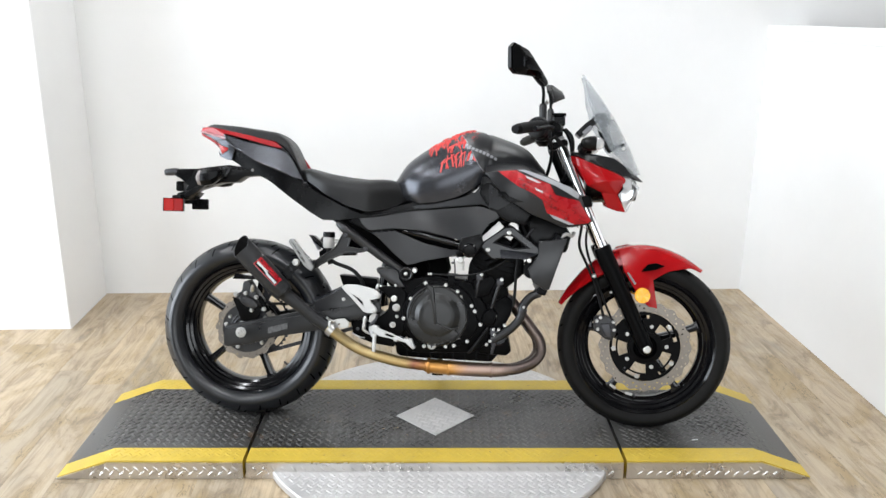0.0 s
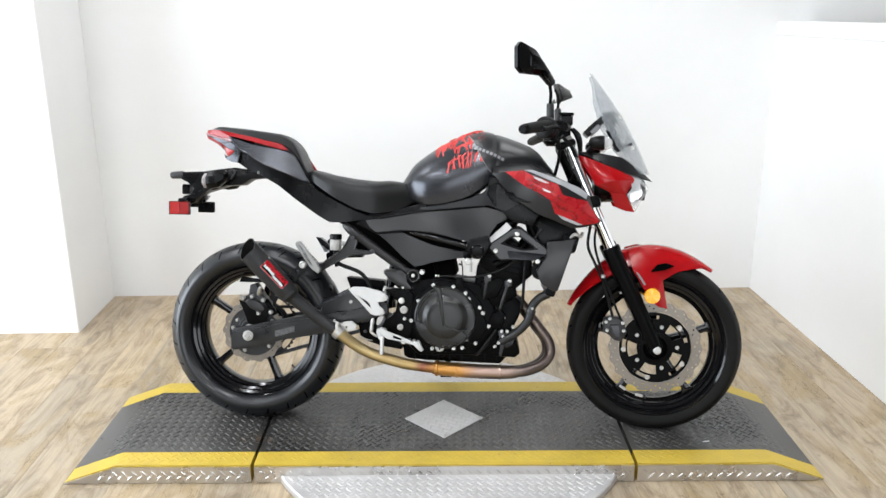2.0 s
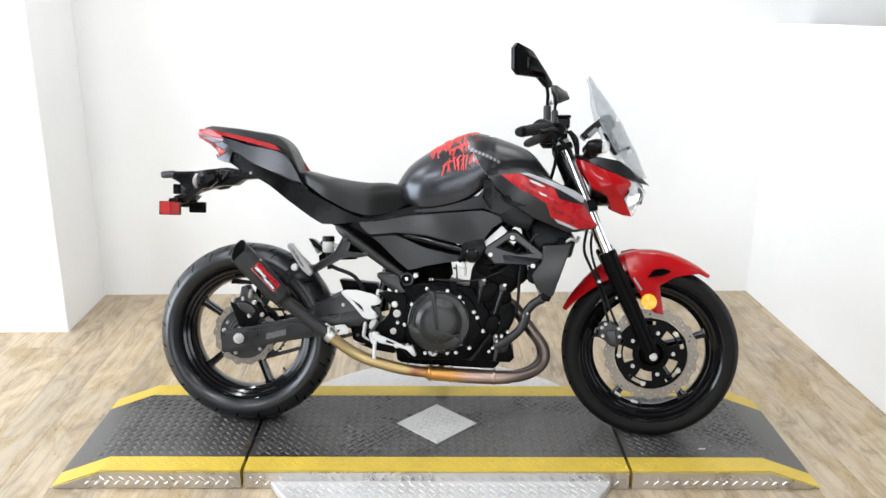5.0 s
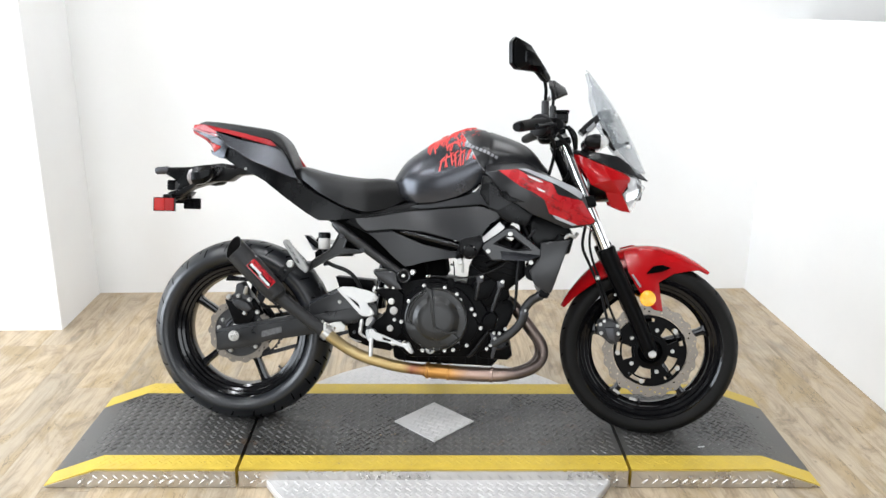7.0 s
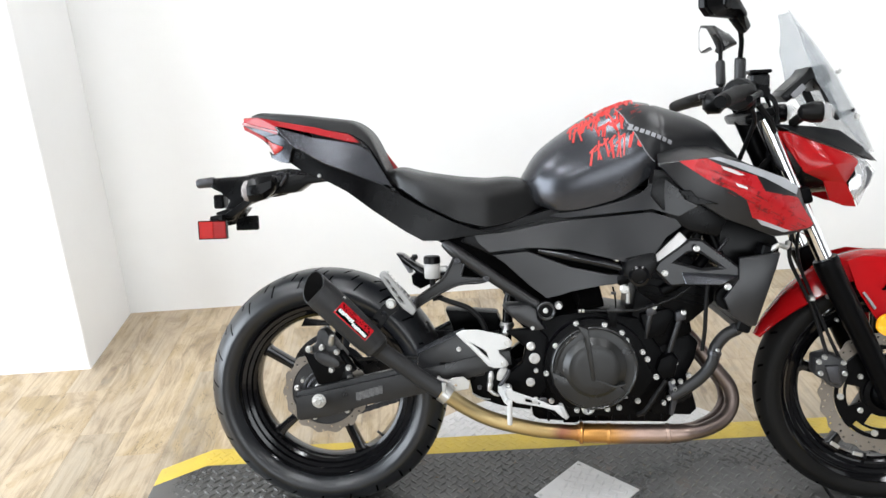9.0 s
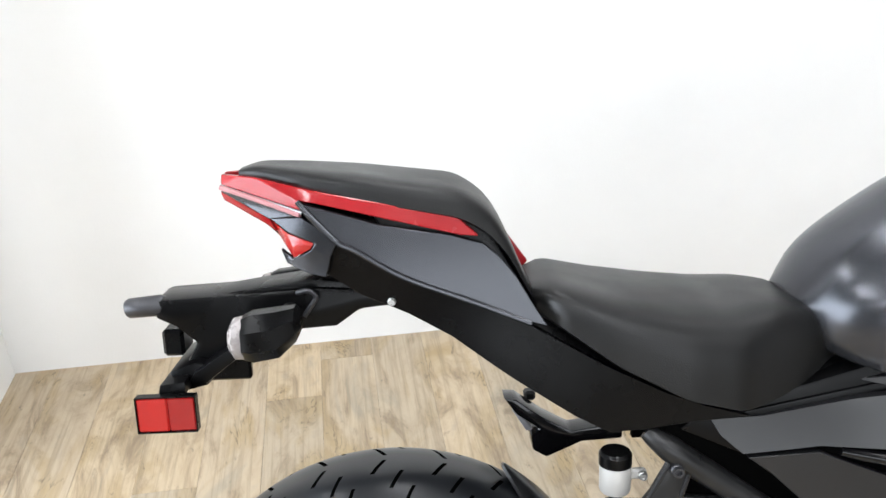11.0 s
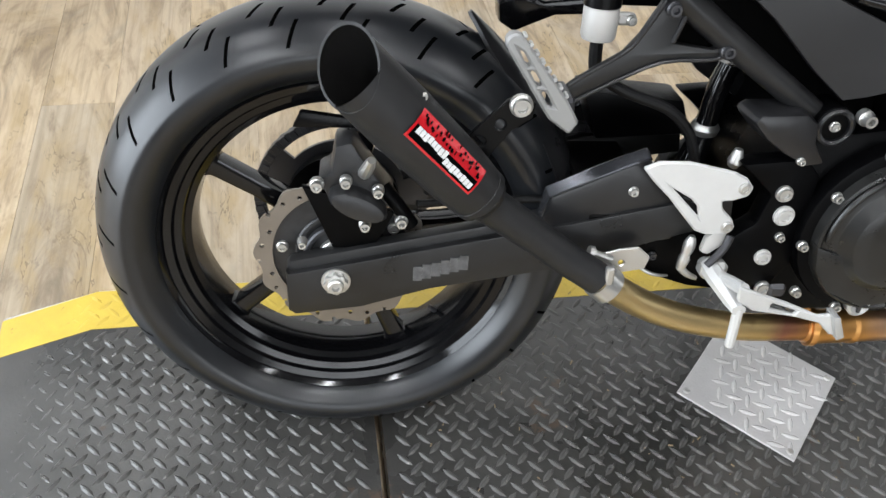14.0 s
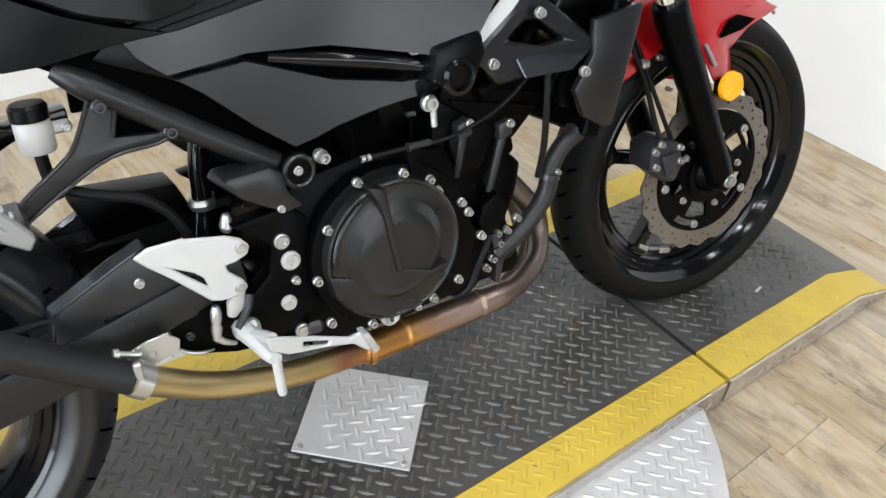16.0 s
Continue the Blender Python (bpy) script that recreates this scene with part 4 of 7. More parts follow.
fender = steered("front_fender", fender_arch(), "red_paint", "glossy red front mudguard", 40)
side = [(0.585, -0.074, 0.618), (0.625, -0.066, 0.630), (0.70, -0.062, 0.622), (0.79, -0.050, 0.590), (0.858, -0.030, 0.562), (0.800, -0.052, 0.557), (0.752, -0.062, 0.548),
        (0.704, -0.070, 0.519), (0.720, -0.080, 0.426), (0.690, -0.090, 0.432), (0.668, -0.092, 0.452), (0.640, -0.096, 0.492), (0.604, -0.094, 0.552)]
side_in = [(0.672, -0.088, 0.500), (0.640, -0.086, 0.570), (0.735, -0.066, 0.585)]
for s in (1, -1):
    bm = shell(side, side_in, 0.005, [(7, 13), (13, 8), (13, 14), (14, 1)])
    ob = part("fender_side", bm if s > 0 else flipped(bm), "red_paint", fender, "glossy red mudguard side")
    # Solid near-black inset, coloured as the shade inside an opening.
    gap = prism([(0.662, 0.548), (0.683, 0.573), (0.712, 0.578), (0.738, 0.570), (0.710, 0.556)], -0.089, -0.070, 0.002)
    part("fender_opening_shade", gap if s > 0 else flipped(gap), "gap", fender)
    badge = prism([(0.614, 0.545), (0.619, 0.548), (0.646, 0.509), (0.641, 0.505)], -0.1015, -0.096, 0.0008)
    part("fender_badge", badge if s > 0 else flipped(badge), "grey_decal", fender, "pale maker's badge strip")
lens = bmesh.new()
hub = lens.verts.new((0, -0.0045, 0))
rim_front = [lens.verts.new((0.0245 * math.cos(2 * math.pi * k / 32), -0.0040 - 0.0016 * (k // 4 % 2), 0.0245 * math.sin(2 * math.pi * k / 32))) for k in range(32)]
rim_back = [lens.verts.new((0.0260 * math.cos(2 * math.pi * k / 32), 0.004, 0.0260 * math.sin(2 * math.pi * k / 32))) for k in range(32)]
for k in range(32):
    lens.faces.new((hub, rim_front[k], rim_front[(k + 1) % 32]))
    lens.faces.new((rim_front[k], rim_back[k], rim_back[(k + 1) % 32], rim_front[(k + 1) % 32]))
lens.faces.new(rim_back)
amber = steered_both("reflector", moved(lens, Matrix.Translation((0.666, -0.118, 0.472))), "amber", "round amber reflector with pressed sectors", 8)
steered_both("reflector_bracket", prism([(0.652, 0.480), (0.682, 0.480), (0.678, 0.455), (0.654, 0.455)], -0.116, -0.09, 0.003), "engine_black")
cal = steered("front_caliper", prism([(0.512, 0.388), (0.545, 0.398), (0.577, 0.385), (0.590, 0.345), (0.572, 0.312), (0.548, 0.318), (0.530, 0.335), (0.512, 0.345)], -0.104, -0.045, 0.007), "caliper_grey", "black front brake caliper")
part("caliper_face", prism([(0.530, 0.372), (0.565, 0.375), (0.573, 0.322), (0.545, 0.328)], -0.112, -0.102, 0.006, 0.9), "dark_steel", cal)
for x, z in ((0.520, 0.380), (0.532, 0.392), (0.524, 0.352), (0.575, 0.378), (0.578, 0.352)):
    part("bolt", bolt(x, z, -0.103, 0.0062, 0.01), "steel", cal)
steered("brake_hose", tube([(0.545, -0.095, 0.385), (0.535, -0.085, 0.42), (0.512, -0.075, 0.50), (0.48, -0.07, 0.57), (0.455, -0.075, 0.63), (0.462, -0.07, 0.70), (0.468, -0.05, 0.76)], 0.0048, 10), "rubber", "black brake hose")
steered("brake_hose", tube([(0.575, -0.09, 0.375), (0.55, -0.085, 0.43), (0.515, -0.07, 0.52), (0.485, -0.06, 0.60), (0.478, -0.05, 0.66), (0.49, -0.04, 0.72)], 0.0042, 10), "rubber", "black brake hose")
steered("hose_clip", block(0.500, 0.515, -0.085, -0.066, 0.522, 0.535, 0.003), "steel")
steered_both("fender_bolt", bolt(0.548, 0.53, -0.062, 0.006, 0.012), "steel")
steered_both("fender_bolt", bolt(0.566, 0.475, -0.07, 0.0045, 0.012), "steel")

# -- headlight, screen, instruments --
cowl = [(0.413, -0.090, 0.930), (0.440, -0.105, 0.925), (0.505, -0.110, 0.898), (0.560, -0.098, 0.877), (0.596, -0.075, 0.862), (0.600, -0.086, 0.850), (0.586, -0.086, 0.822), (0.574, -0.086, 0.803), (0.590, -0.082, 0.772),
        (0.606, -0.062, 0.744), (0.575, -0.075, 0.748), (0.540, -0.080, 0.762), (0.521, -0.092, 0.810), (0.474, -0.116, 0.832)]
cowl_in = [(0.535, -0.125, 0.849), (0.450, -0.112, 0.888)]
steered_both("headlight_cowl", shell(cowl, cowl_in, 0.006, [(13, 14), (14, 5), (14, 12), (15, 2), (15, 13)]), "red_paint", "glossy red headlight side cowl")
top = [(0.405, -0.080, 0.945), (0.498, -0.085, 0.936), (0.560, -0.072, 0.925), (0.625, -0.050, 0.880), (0.665, -0.015, 0.846), (0.600, -0.072, 0.866), (0.560, -0.095, 0.881), (0.505, -0.108, 0.902), (0.440, -0.104, 0.929)]
steered_both("headlight_top", shell(top, [], 0.006), "panel_black", "black upper headlight shroud")
ring = []
for i in range(7):
    t = i / 6
    x = 0.47 + 0.17 * t
    hw = 0.105 - 0.055 * t ** 2
    zt, zl = 0.925 - 0.075 * t ** 1.5, 0.772 + 0.01 * t
    ring.append([(x + 0.02 * math.cos(a) * 0, hw * math.cos(a), (zt + zl) / 2 + (zt - zl) / 2 * math.sin(a)) for a in (2 * math.pi * k / 28 for k in range(28))])
steered("headlight_body", loft(ring), "black_plastic", "black headlight housing")
lensb = [(0.588, -0.082, 0.864), (0.620, -0.066, 0.856), (0.652, -0.040, 0.826), (0.640, -0.050, 0.800), (0.626, -0.062, 0.784), (0.608, -0.064, 0.746), (0.592, -0.084, 0.772), (0.576, -0.096, 0.803), (0.592, -0.094, 0.822)]
steered_both("headlight_lens", shell(lensb, [(0.612, -0.084, 0.815)], 0.005), "lens", "clear headlight lens")
steered("headlight_bowl", prism([(0.585, 0.855), (0.612, 0.85), (0.640, 0.825), (0.625, 0.79), (0.600, 0.758), (0.585, 0.78)], -0.070, 0.070, 0.006), "chrome", "bright headlight reflector bowl")


def screen_mesh():
    line = [(0.459, 1.204), (0.519, 1.125), (0.568, 1.052), (0.617, 0.960), (0.655, 0.872)]
    wide = [0.045, 0.105, 0.130, 0.125, 0.085]
    rows = []
    for i in range(17):
        t = 4 * i / 16
        x = float(np.interp(t, range(5), [p[0] for p in line]))
        z = float(np.interp(t, range(5), [p[1] for p in line]))
        w = float(np.interp(t, range(5), wide))
        rows.append([(x - 4.6 * (w * u) ** 2 * 1.0, w * u, z - 0.35 * (w * u) ** 2) for u in (-1 + j / 6 for j in range(13))])
    bm = bmesh.new()
    a = [[bm.verts.new(p) for p in r] for r in rows]
    for r0, r1 in zip(a, a[1:]):
        for j in range(12):
            bm.faces.new((r0[j], r0[j + 1], r1[j + 1], r1[j]))
    res = bmesh.ops.extrude_face_region(bm, geom=list(bm.faces))
    bmesh.ops.translate(bm, vec=(-0.003, 0, -0.0015), verts=[g for g in res["geom"] if isinstance(g, bmesh.types.BMVert)])
    return bm


screen = steered("windscreen", screen_mesh(), "screen", "lightly smoked clear windscreen", 60)
screen.visible_shadow = False
steered_both("screen_bracket", prism([(0.510, 1.024), (0.530, 1.024), (0.558, 0.966), (0.590, 0.974), (0.590, 0.966), (0.552, 0.946), (0.540, 0.958)], -0.080, -0.070, 0.003), "black_plastic", "black screen bracket")
steered_both("screen_bolt", bolt(0.548, 1.058, -0.085, 0.006, 0.012), "steel")
steered_both("screen_bolt", bolt(0.588, 0.955, -0.095, 0.006, 0.012), "steel")
dash = steered("instrument_panel", prism([(0.429, 1.008), (0.446, 0.992), (0.501, 1.044), (0.520, 1.016), (0.544, 1.040), (0.526, 1.077), (0.492, 1.072), (0.484, 1.058)], -0.062, 0.062, 0.005), "black_plastic", "slim black instrument panel")
part("display", moved(block(-0.022, 0.022, -0.052, 0.052, -0.002, 0.002, 0.001), Matrix.Translation((0.459, 0, 1.0345)) @ Matrix.Rotation(radians(-42), 4, "Y")), "black_plastic", dash, "dark display")
part("bezel", prism([(0.452, 1.010), (0.462, 1.000), (0.488, 1.024), (0.478, 1.035)], -0.066, 0.066, 0.002), "grey_decal", dash, "pale side of the housing")
for s in (1, -1):
    body = moved(lathe([(0.006, -0.047), (0.017, -0.040), (0.0235, -0.018), (0.0240, 0.0), (0.0225, 0.004), (0.0, 0.004)], 24), Matrix.Translation((0.492, -0.155, 0.968)) @ Matrix.Rotation(radians(-90), 4, "Z"))
    ind = steered("front_indicator", body if s > 0 else flipped(body), "black_plastic", "black front turn signal with clear lens")
    glass = moved(lathe([(0.0225, 0.004), (0.0205, 0.018), (0.012, 0.028), (0, 0.031)], 24), Matrix.Translation((0.492, -0.155, 0.968)) @ Matrix.Rotation(radians(-90), 4, "Z"))
    part("lens", glass if s > 0 else flipped(glass), "lens", ind, "clear lens")
    bulb = moved(lathe([(0.023, 0.003), (0.016, 0.012), (0.0, 0.016)], 20), Matrix.Translation((0.492, -0.155, 0.968)) @ Matrix.Rotation(radians(-90), 4, "Z"))
    part("reflector", bulb if s > 0 else flipped(bulb), "alu", ind)
    stalk = tube([(0.465, -0.145, 0.965), (0.46, -0.11, 0.955), (0.455, -0.08, 0.945)], 0.011, 12, 3)
    part("stalk", stalk if s > 0 else flipped(stalk), "rubber", ind)

# -- handlebar and controls --
steered("handlebar", tube([(0.262, -0.33, 1.005), (0.305, -0.22, 1.022), (0.352, -0.13, 1.030), (0.365, -0.06, 1.018), (0.365, 0.06, 1.018), (0.352, 0.13, 1.030), (0.305, 0.22, 1.022), (0.262, 0.33, 1.005)], 0.0125, 14), "engine_black", "black tubular handlebar")
for y in (-0.045, 0.045):
    steered("bar_clamp", block(0.345, 0.388, y - 0.014, y + 0.014, 0.97, 1.04, 0.006), "engine_black")
    steered("clamp_bolt", moved(lathe([(0.006, 0), (0.006, 0.006), (0, 0.006)], 12), Matrix.Translation((0.378, y, 1.04)) @ Matrix.Rotation(radians(90), 4, "X")), "steel")
grip_line = [(0.318, -0.235, 1.018), (0.285, -0.285, 1.010), (0.248, -0.355, 0.998)]
steered_both("grip", tube(grip_line, [0.0165, 0.0175, 0.0165], 18, 5), "rubber", "ribbed black rubber grip")
steered_both("bar_end", tube([(0.247, -0.357, 0.998), (0.240, -0.370, 0.996)], [0.016, 0.013], 16, 1), "engine_black", "dark bar end weight")
steered_both("switch_box", moved(block(-0.028, 0.028, -0.024, 0.024, -0.034, 0.026, 0.014), Matrix.Translation((0.322, -0.180, 1.006)) @ Matrix.Rotation(radians(25), 4, "Z")), "black_plastic", "black switch housing", 50)
steered("throttle_drum", moved(lathe([(0.020, -0.020), (0.033, -0.016), (0.036, -0.006), (0.036, 0.010), (0.030, 0.018), (0.0, 0.018)], 28), Matrix.Translation((0.308, -0.212, 1.012)) @ Matrix.Rotation(radians(-25), 4, "Z")), "black_plastic", "round black throttle housing")
steered_both("switch", moved(block(-0.008, 0.008, -0.010, 0.010, -0.006, 0.006, 0.003), Matrix.Translation((0.290, -0.178, 1.018))), "grey_rubber")
steered("throttle_cable", tube([(0.335, -0.20, 0.985), (0.352, -0.16, 0.955), (0.350, -0.10, 0.910), (0.335, -0.06, 0.85)], 0.0055, 8), "rubber")
steered("wiring", tube([(0.36, -0.15, 0.99), (0.40, -0.12, 0.94), (0.405, -0.08, 0.87), (0.37, -0.05, 0.82)], 0.007, 8), "rubber")
steered("wiring", tube([(0.395, -0.05, 1.02), (0.420, -0.06, 0.99), (0.422, -0.05, 0.93), (0.41, -0.04, 0.87)], 0.006, 8), "rubber")
steered_both("lever", tube([(0.352, -0.18, 1.015), (0.350, -0.215, 1.012), (0.338, -0.265, 1.012), (0.316, -0.315, 1.004), (0.300, -0.352, 1.000)], [0.009, 0.008, 0.0065, 0.006, 0.0075], 10), "engine_black", "black hand lever")
mc = steered("brake_reservoir", block(0.352, 0.394, -0.118, -0.068, 1.026, 1.060, 0.005), "black_plastic", "square black brake fluid reservoir")
part("cap", block(0.349, 0.397, -0.121, -0.065, 1.060, 1.068, 0.002), "engine_black", mc)
part("cylinder", tube([(0.375, -0.09, 1.022), (0.365, -0.185, 1.018)], 0.014, 14, 1), "engine_black", mc)
steered("hand_hose", tube([(0.378, -0.09, 1.022), (0.402, -0.05, 1.005), (0.420, -0.03, 0.95), (0.425, -0.03, 0.85), (0.47, -0.045, 0.76)], 0.005, 8), "rubber")


def mirror_parts(s):
    f = (lambda b: b) if s > 0 else flipped
    foot = Vector((0.321, -0.150, 1.024)) if s > 0 else Vector((0.345, -0.212, 1.040))
    stem = f(tube([foot, foot + Vector((-0.001, -0.006, 0.07)), foot + Vector((0.0, -0.012, 0.10)), foot + Vector((-0.004, -0.020, 0.125)), foot + Vector((-0.012, -0.032, 0.140))], 0.0055, 10))
    m = steered("mirror", stem, "engine_black", "angular black rear-view mirror")
    part("sleeve", f(tube([foot + Vector((0, 0, 0.008)), foot + Vector((0, -0.001, 0.012)), foot + Vector((-0.001, -0.006, 0.064)), foot + Vector((-0.001, -0.007, 0.068))], [0.009, 0.0125, 0.0125, 0.009], 14, 2)), "grey_rubber", m, "grey-black rubber stem sleeve")
    out = [(-0.012, 0.0), (0.004, -0.012), (0.045, 0.018), (0.135, 0.018), (0.156, 0.034), (0.158, 0.098), (0.142, 0.114), (0.085, 0.098), (0.012, 0.028)]
    if s < 0:
        out = [(a, b * 0.82 - 0.030 - 0.10 * a) for a, b in out]
    turn = Matrix.Translation(foot + Vector((-0.002, -0.030, 0.132))) @ Matrix.Rotation(radians(226 if s > 0 else 261), 4, "Z")
    mid = sum(b for a, b in out) / len(out)
    shell_bm = prism(out, -0.004, 0.012, 0.003)
    back = prism([(u * 0.93 + 0.006, v * 0.93 + 0.003) for u, v in out], 0.012, 0.036, 0.006)
    for v in back.verts:
        if v.co.y > 0.02:
            v.co.x = 0.08 + (v.co.x - 0.08) * (0.55 if s > 0 else 0.75)
            v.co.z = mid + (v.co.z - mid) * 0.5
            v.co.y += 0.0 if s > 0 else 0.022
    part("housing", f(moved(join(shell_bm, back), turn)), "black_plastic", m, "black mirror housing")
    k = 0.9 if s > 0 else 0.84
    part("glass", f(moved(prism([(0.078 + (u - 0.078) * k, mid + (v - mid) * k) for u, v in out], -0.0058, -0.0042, 0.0), turn)), "mirror", m, "mirror glass")


mirror_parts(1)
mirror_parts(-1)

# -- tank and bodywork --
def narrow(points, table):
    """Draw points in towards the middle, by a factor that varies along x."""
    xs, fs = zip(*table)
    return [(x, y * float(np.interp(x, xs, fs)), z) for x, y, z in points]


TAIL_IN = ((-0.85, 0.62), (-0.74, 0.70), (-0.55, 0.72), (-0.40, 0.80), (-0.25, 0.84))
SIDE_IN = ((-0.30, 0.82), (-0.10, 0.78), (0.03, 0.76), (0.10, 0.93))


TANK = [(-0.180, 0.040, 0.800, 0.815), (-0.172, 0.070, 0.786, 0.860), (-0.140, 0.108, 0.772, 0.898), (-0.095, 0.134, 0.755, 0.931), (-0.030, 0.150, 0.762, 0.972),
        (0.037, 0.158, 0.780, 1.002), (0.075, 0.160, 0.800, 1.013), (0.123, 0.156, 0.840, 1.006), (0.167, 0.138, 0.856, 0.992), (0.241, 0.116, 0.858, 0.966), (0.278, 0.104, 0.858, 0.945), (0.303, 0.090, 0.856, 0.915), (0.330, 0.065, 0.850, 0.872)]
TANK_POWER = 2.2


def tuck(y, h):
    """The tank's sides draw in below their shoulder."""
    return y * (1 - 0.17 * max(0.0, 1 - h / 0.52) ** 1.3)


def tank_ring(x, grow=0.0):
    half, low, topz = smooth_interp(TANK, x)
    return [(px, tuck(py, (pz - low) / (topz - low)), pz) for px, py, pz in saddle(x, half + grow, low, topz + grow, TANK_POWER, 26)]


def tank_at(x, a, grow=0.0012):
    """The place on the tank's skin at x, a degrees up round the right side."""
    half, low, topz = smooth_interp(TANK, x)
    c, s = math.cos(radians(a)), math.sin(radians(a))
    h = abs(s) ** (2 / TANK_POWER)
    return (x, tuck(-(half + grow) * abs(c) ** (2 / TANK_POWER), h), low + (topz + grow - low) * h)


tank = add("fuel_tank", loft([tank_ring(x) for x in np.linspace(-0.180, 0.128, 30)]), "graphite", "matte graphite fuel tank with red scribbled graphics", None, 50)
cover = add("tank_cover", loft([tank_ring(x, 0.0 if x > 0.14 else -0.004) for x in np.linspace(0.100, 0.330, 22)]), "panel_black", "satin black front tank cover", None, 50)


def ribbon(points, width):
    """A thin strip of paint along places on the tank."""
    bm = bmesh.new()
    line = [Vector(p) for p in points]
    prev = None
    for i, p in enumerate(line):
        d = (line[min(i + 1, len(line) - 1)] - line[max(i - 1, 0)]).normalized()
        n = Vector((0, -1, 0.5)).normalized()
        side = d.cross(n).normalized() * width / 2
        cur = (bm.verts.new(p + side), bm.verts.new(p - side))
        if prev:
            bm.faces.new((prev[0], prev[1], cur[1], cur[0]))
        prev = cur
    return bm


def scribble():
    """Three rows of hand-drawn strokes, without letters."""
    rng = random.Random(11)
    rows = [((-0.062, 0.100), (50, 86), 30, 0.016), ((-0.010, 0.100), (42, 58), 13, 0.013), ((-0.020, 0.104), (22, 42), 13, 0.013)]
    for (x0, x1), (a0, a1), count, lean in rows:
        for i in range(count):
            x = x0 + (x1 - x0) * (i + rng.uniform(0.1, 0.9)) / count
            lo, hi = a0 + rng.uniform(0, 0.25) * (a1 - a0), a1 - rng.uniform(0, 0.35) * (a1 - a0)
            if count > 20:
                mid = rng.uniform(lo, hi)
                lo, hi = mid - 8, mid + 9
            tip = x + rng.choice((-1, 1)) * lean * rng.uniform(0.1, 0.9)
            pts = [tank_at(x + (tip - x) * t, hi + (lo - hi) * t, 0.0016) for t in np.linspace(0, 1, 7)]
            add("stroke", ribbon(pts, rng.uniform(0.0032, 0.0052)), "red_decal", "", tank)
            if rng.random() < 0.7:
                a = lo + (hi - lo) * rng.uniform(0.3, 0.9)
                pts = [tank_at(x - lean * 0.55 + lean * 1.3 * t, a + 4 * t, 0.0016) for t in np.linspace(0, 1, 5)]
                add("stroke", ribbon(pts, rng.uniform(0.003, 0.0045)), "red_decal", "", tank)


scribble()
wing = bmesh.new()
rows = []
for k in range(9):
    a = 8 + 60 * k / 8
    x0 = 0.124 - 0.080 * (k / 8) ** 0.8
    rows.append([wing.verts.new(tank_at(x0 + (0.138 - x0) * q / 5, a, 0.0025)) for q in range(6)])
for r0, r1 in zip(rows, rows[1:]):
    for q in range(5):
        wing.faces.new((r0[q], r0[q + 1], r1[q + 1], r1[q]))
add("cover_wing", wing, "panel_black", "satin black cover wing", cover)
# Pale tube drawn in as the highlight along the cover's crease.
add("crease_highlight", tube([tank_at(0.124 - 0.080 * (k / 8) ** 0.8, 8 + 60 * k / 8, 0.0022) for k in range(9)], 0.0010, 6, 2), "grey_decal", "thin pale line painted as the crease highlight", cover)
for k in range(8):
    x0 = 0.068 + 0.0125 * k
    a = 42 - 2.9 * k
    add("maker_mark", ribbon([tank_at(x0, a, 0.0045), tank_at(x0 + 0.0090, a - 2.1, 0.0045)], 0.016 if k == 0 else 0.0105), "grey_decal", "", cover)
top_in = [(0.128, -0.148, 0.885), (0.190, -0.118, 0.898), (0.250, -0.104, 0.896), (0.310, -0.085, 0.870), (0.365, -0.070, 0.830)]
top_out = [(0.128, -0.171, 0.860), (0.190, -0.195, 0.867), (0.263, -0.198, 0.867), (0.352, -0.188, 0.836), (0.405, -0.174, 0.819)]
bm = bmesh.new()
lines = [[bm.verts.new(p) for p in top_in], [bm.verts.new(p) for p in top_out]]
for k in range(4):
    bm.faces.new((lines[0][k], lines[0][k + 1], lines[1][k + 1], lines[1][k]))
ext = bmesh.ops.extrude_face_region(bm, geom=list(bm.faces))
bmesh.ops.translate(bm, vec=(0, 0, -0.008), verts=[g for g in ext["geom"] if isinstance(g, bmesh.types.BMVert)])
both("shroud_top", soften(bm, 0.002), "panel_black", "satin black upper shroud")

SEAT = [(-0.508, 0.060, 0.838, 0.862), (-0.483, 0.090, 0.828, 0.871), (-0.414, 0.120, 0.782, 0.853), (-0.335, 0.134, 0.742, 0.840), (-0.267, 0.130, 0.724, 0.834), (-0.219, 0.108, 0.730, 0.837), (-0.178, 0.088, 0.742, 0.832), (-0.148, 0.074, 0.760, 0.815), (-0.136, 0.062, 0.765, 0.795)]


def seat_loft(table, n, power):
    return loft([saddle(x, *smooth_interp(table, x, 0.008), power, 24) for x in np.linspace(table[0][0], table[-1][0], n)])


add("rider_seat", seat_loft(SEAT, 34, 4.6), "seat", "black textured vinyl rider seat", None, 50)
PILLION = [(-0.852, 0.016, 1.003, 1.010), (-0.834, 0.030, 1.000, 1.018), (-0.780, 0.052, 0.992, 1.014), (-0.712, 0.070, 0.978, 1.007), (-0.593, 0.084, 0.958, 0.990), (-0.570, 0.080, 0.945, 0.976), (-0.551, 0.078, 0.930, 0.960), (-0.533, 0.076, 0.905, 0.928), (-0.520, 0.073, 0.880, 0.895), (-0.508, 0.068, 0.848, 0.858)]
pillion = add("pillion_seat", seat_loft(PILLION, 36, 5.0), "seat", "black vinyl pillion seat pad", None, 50)

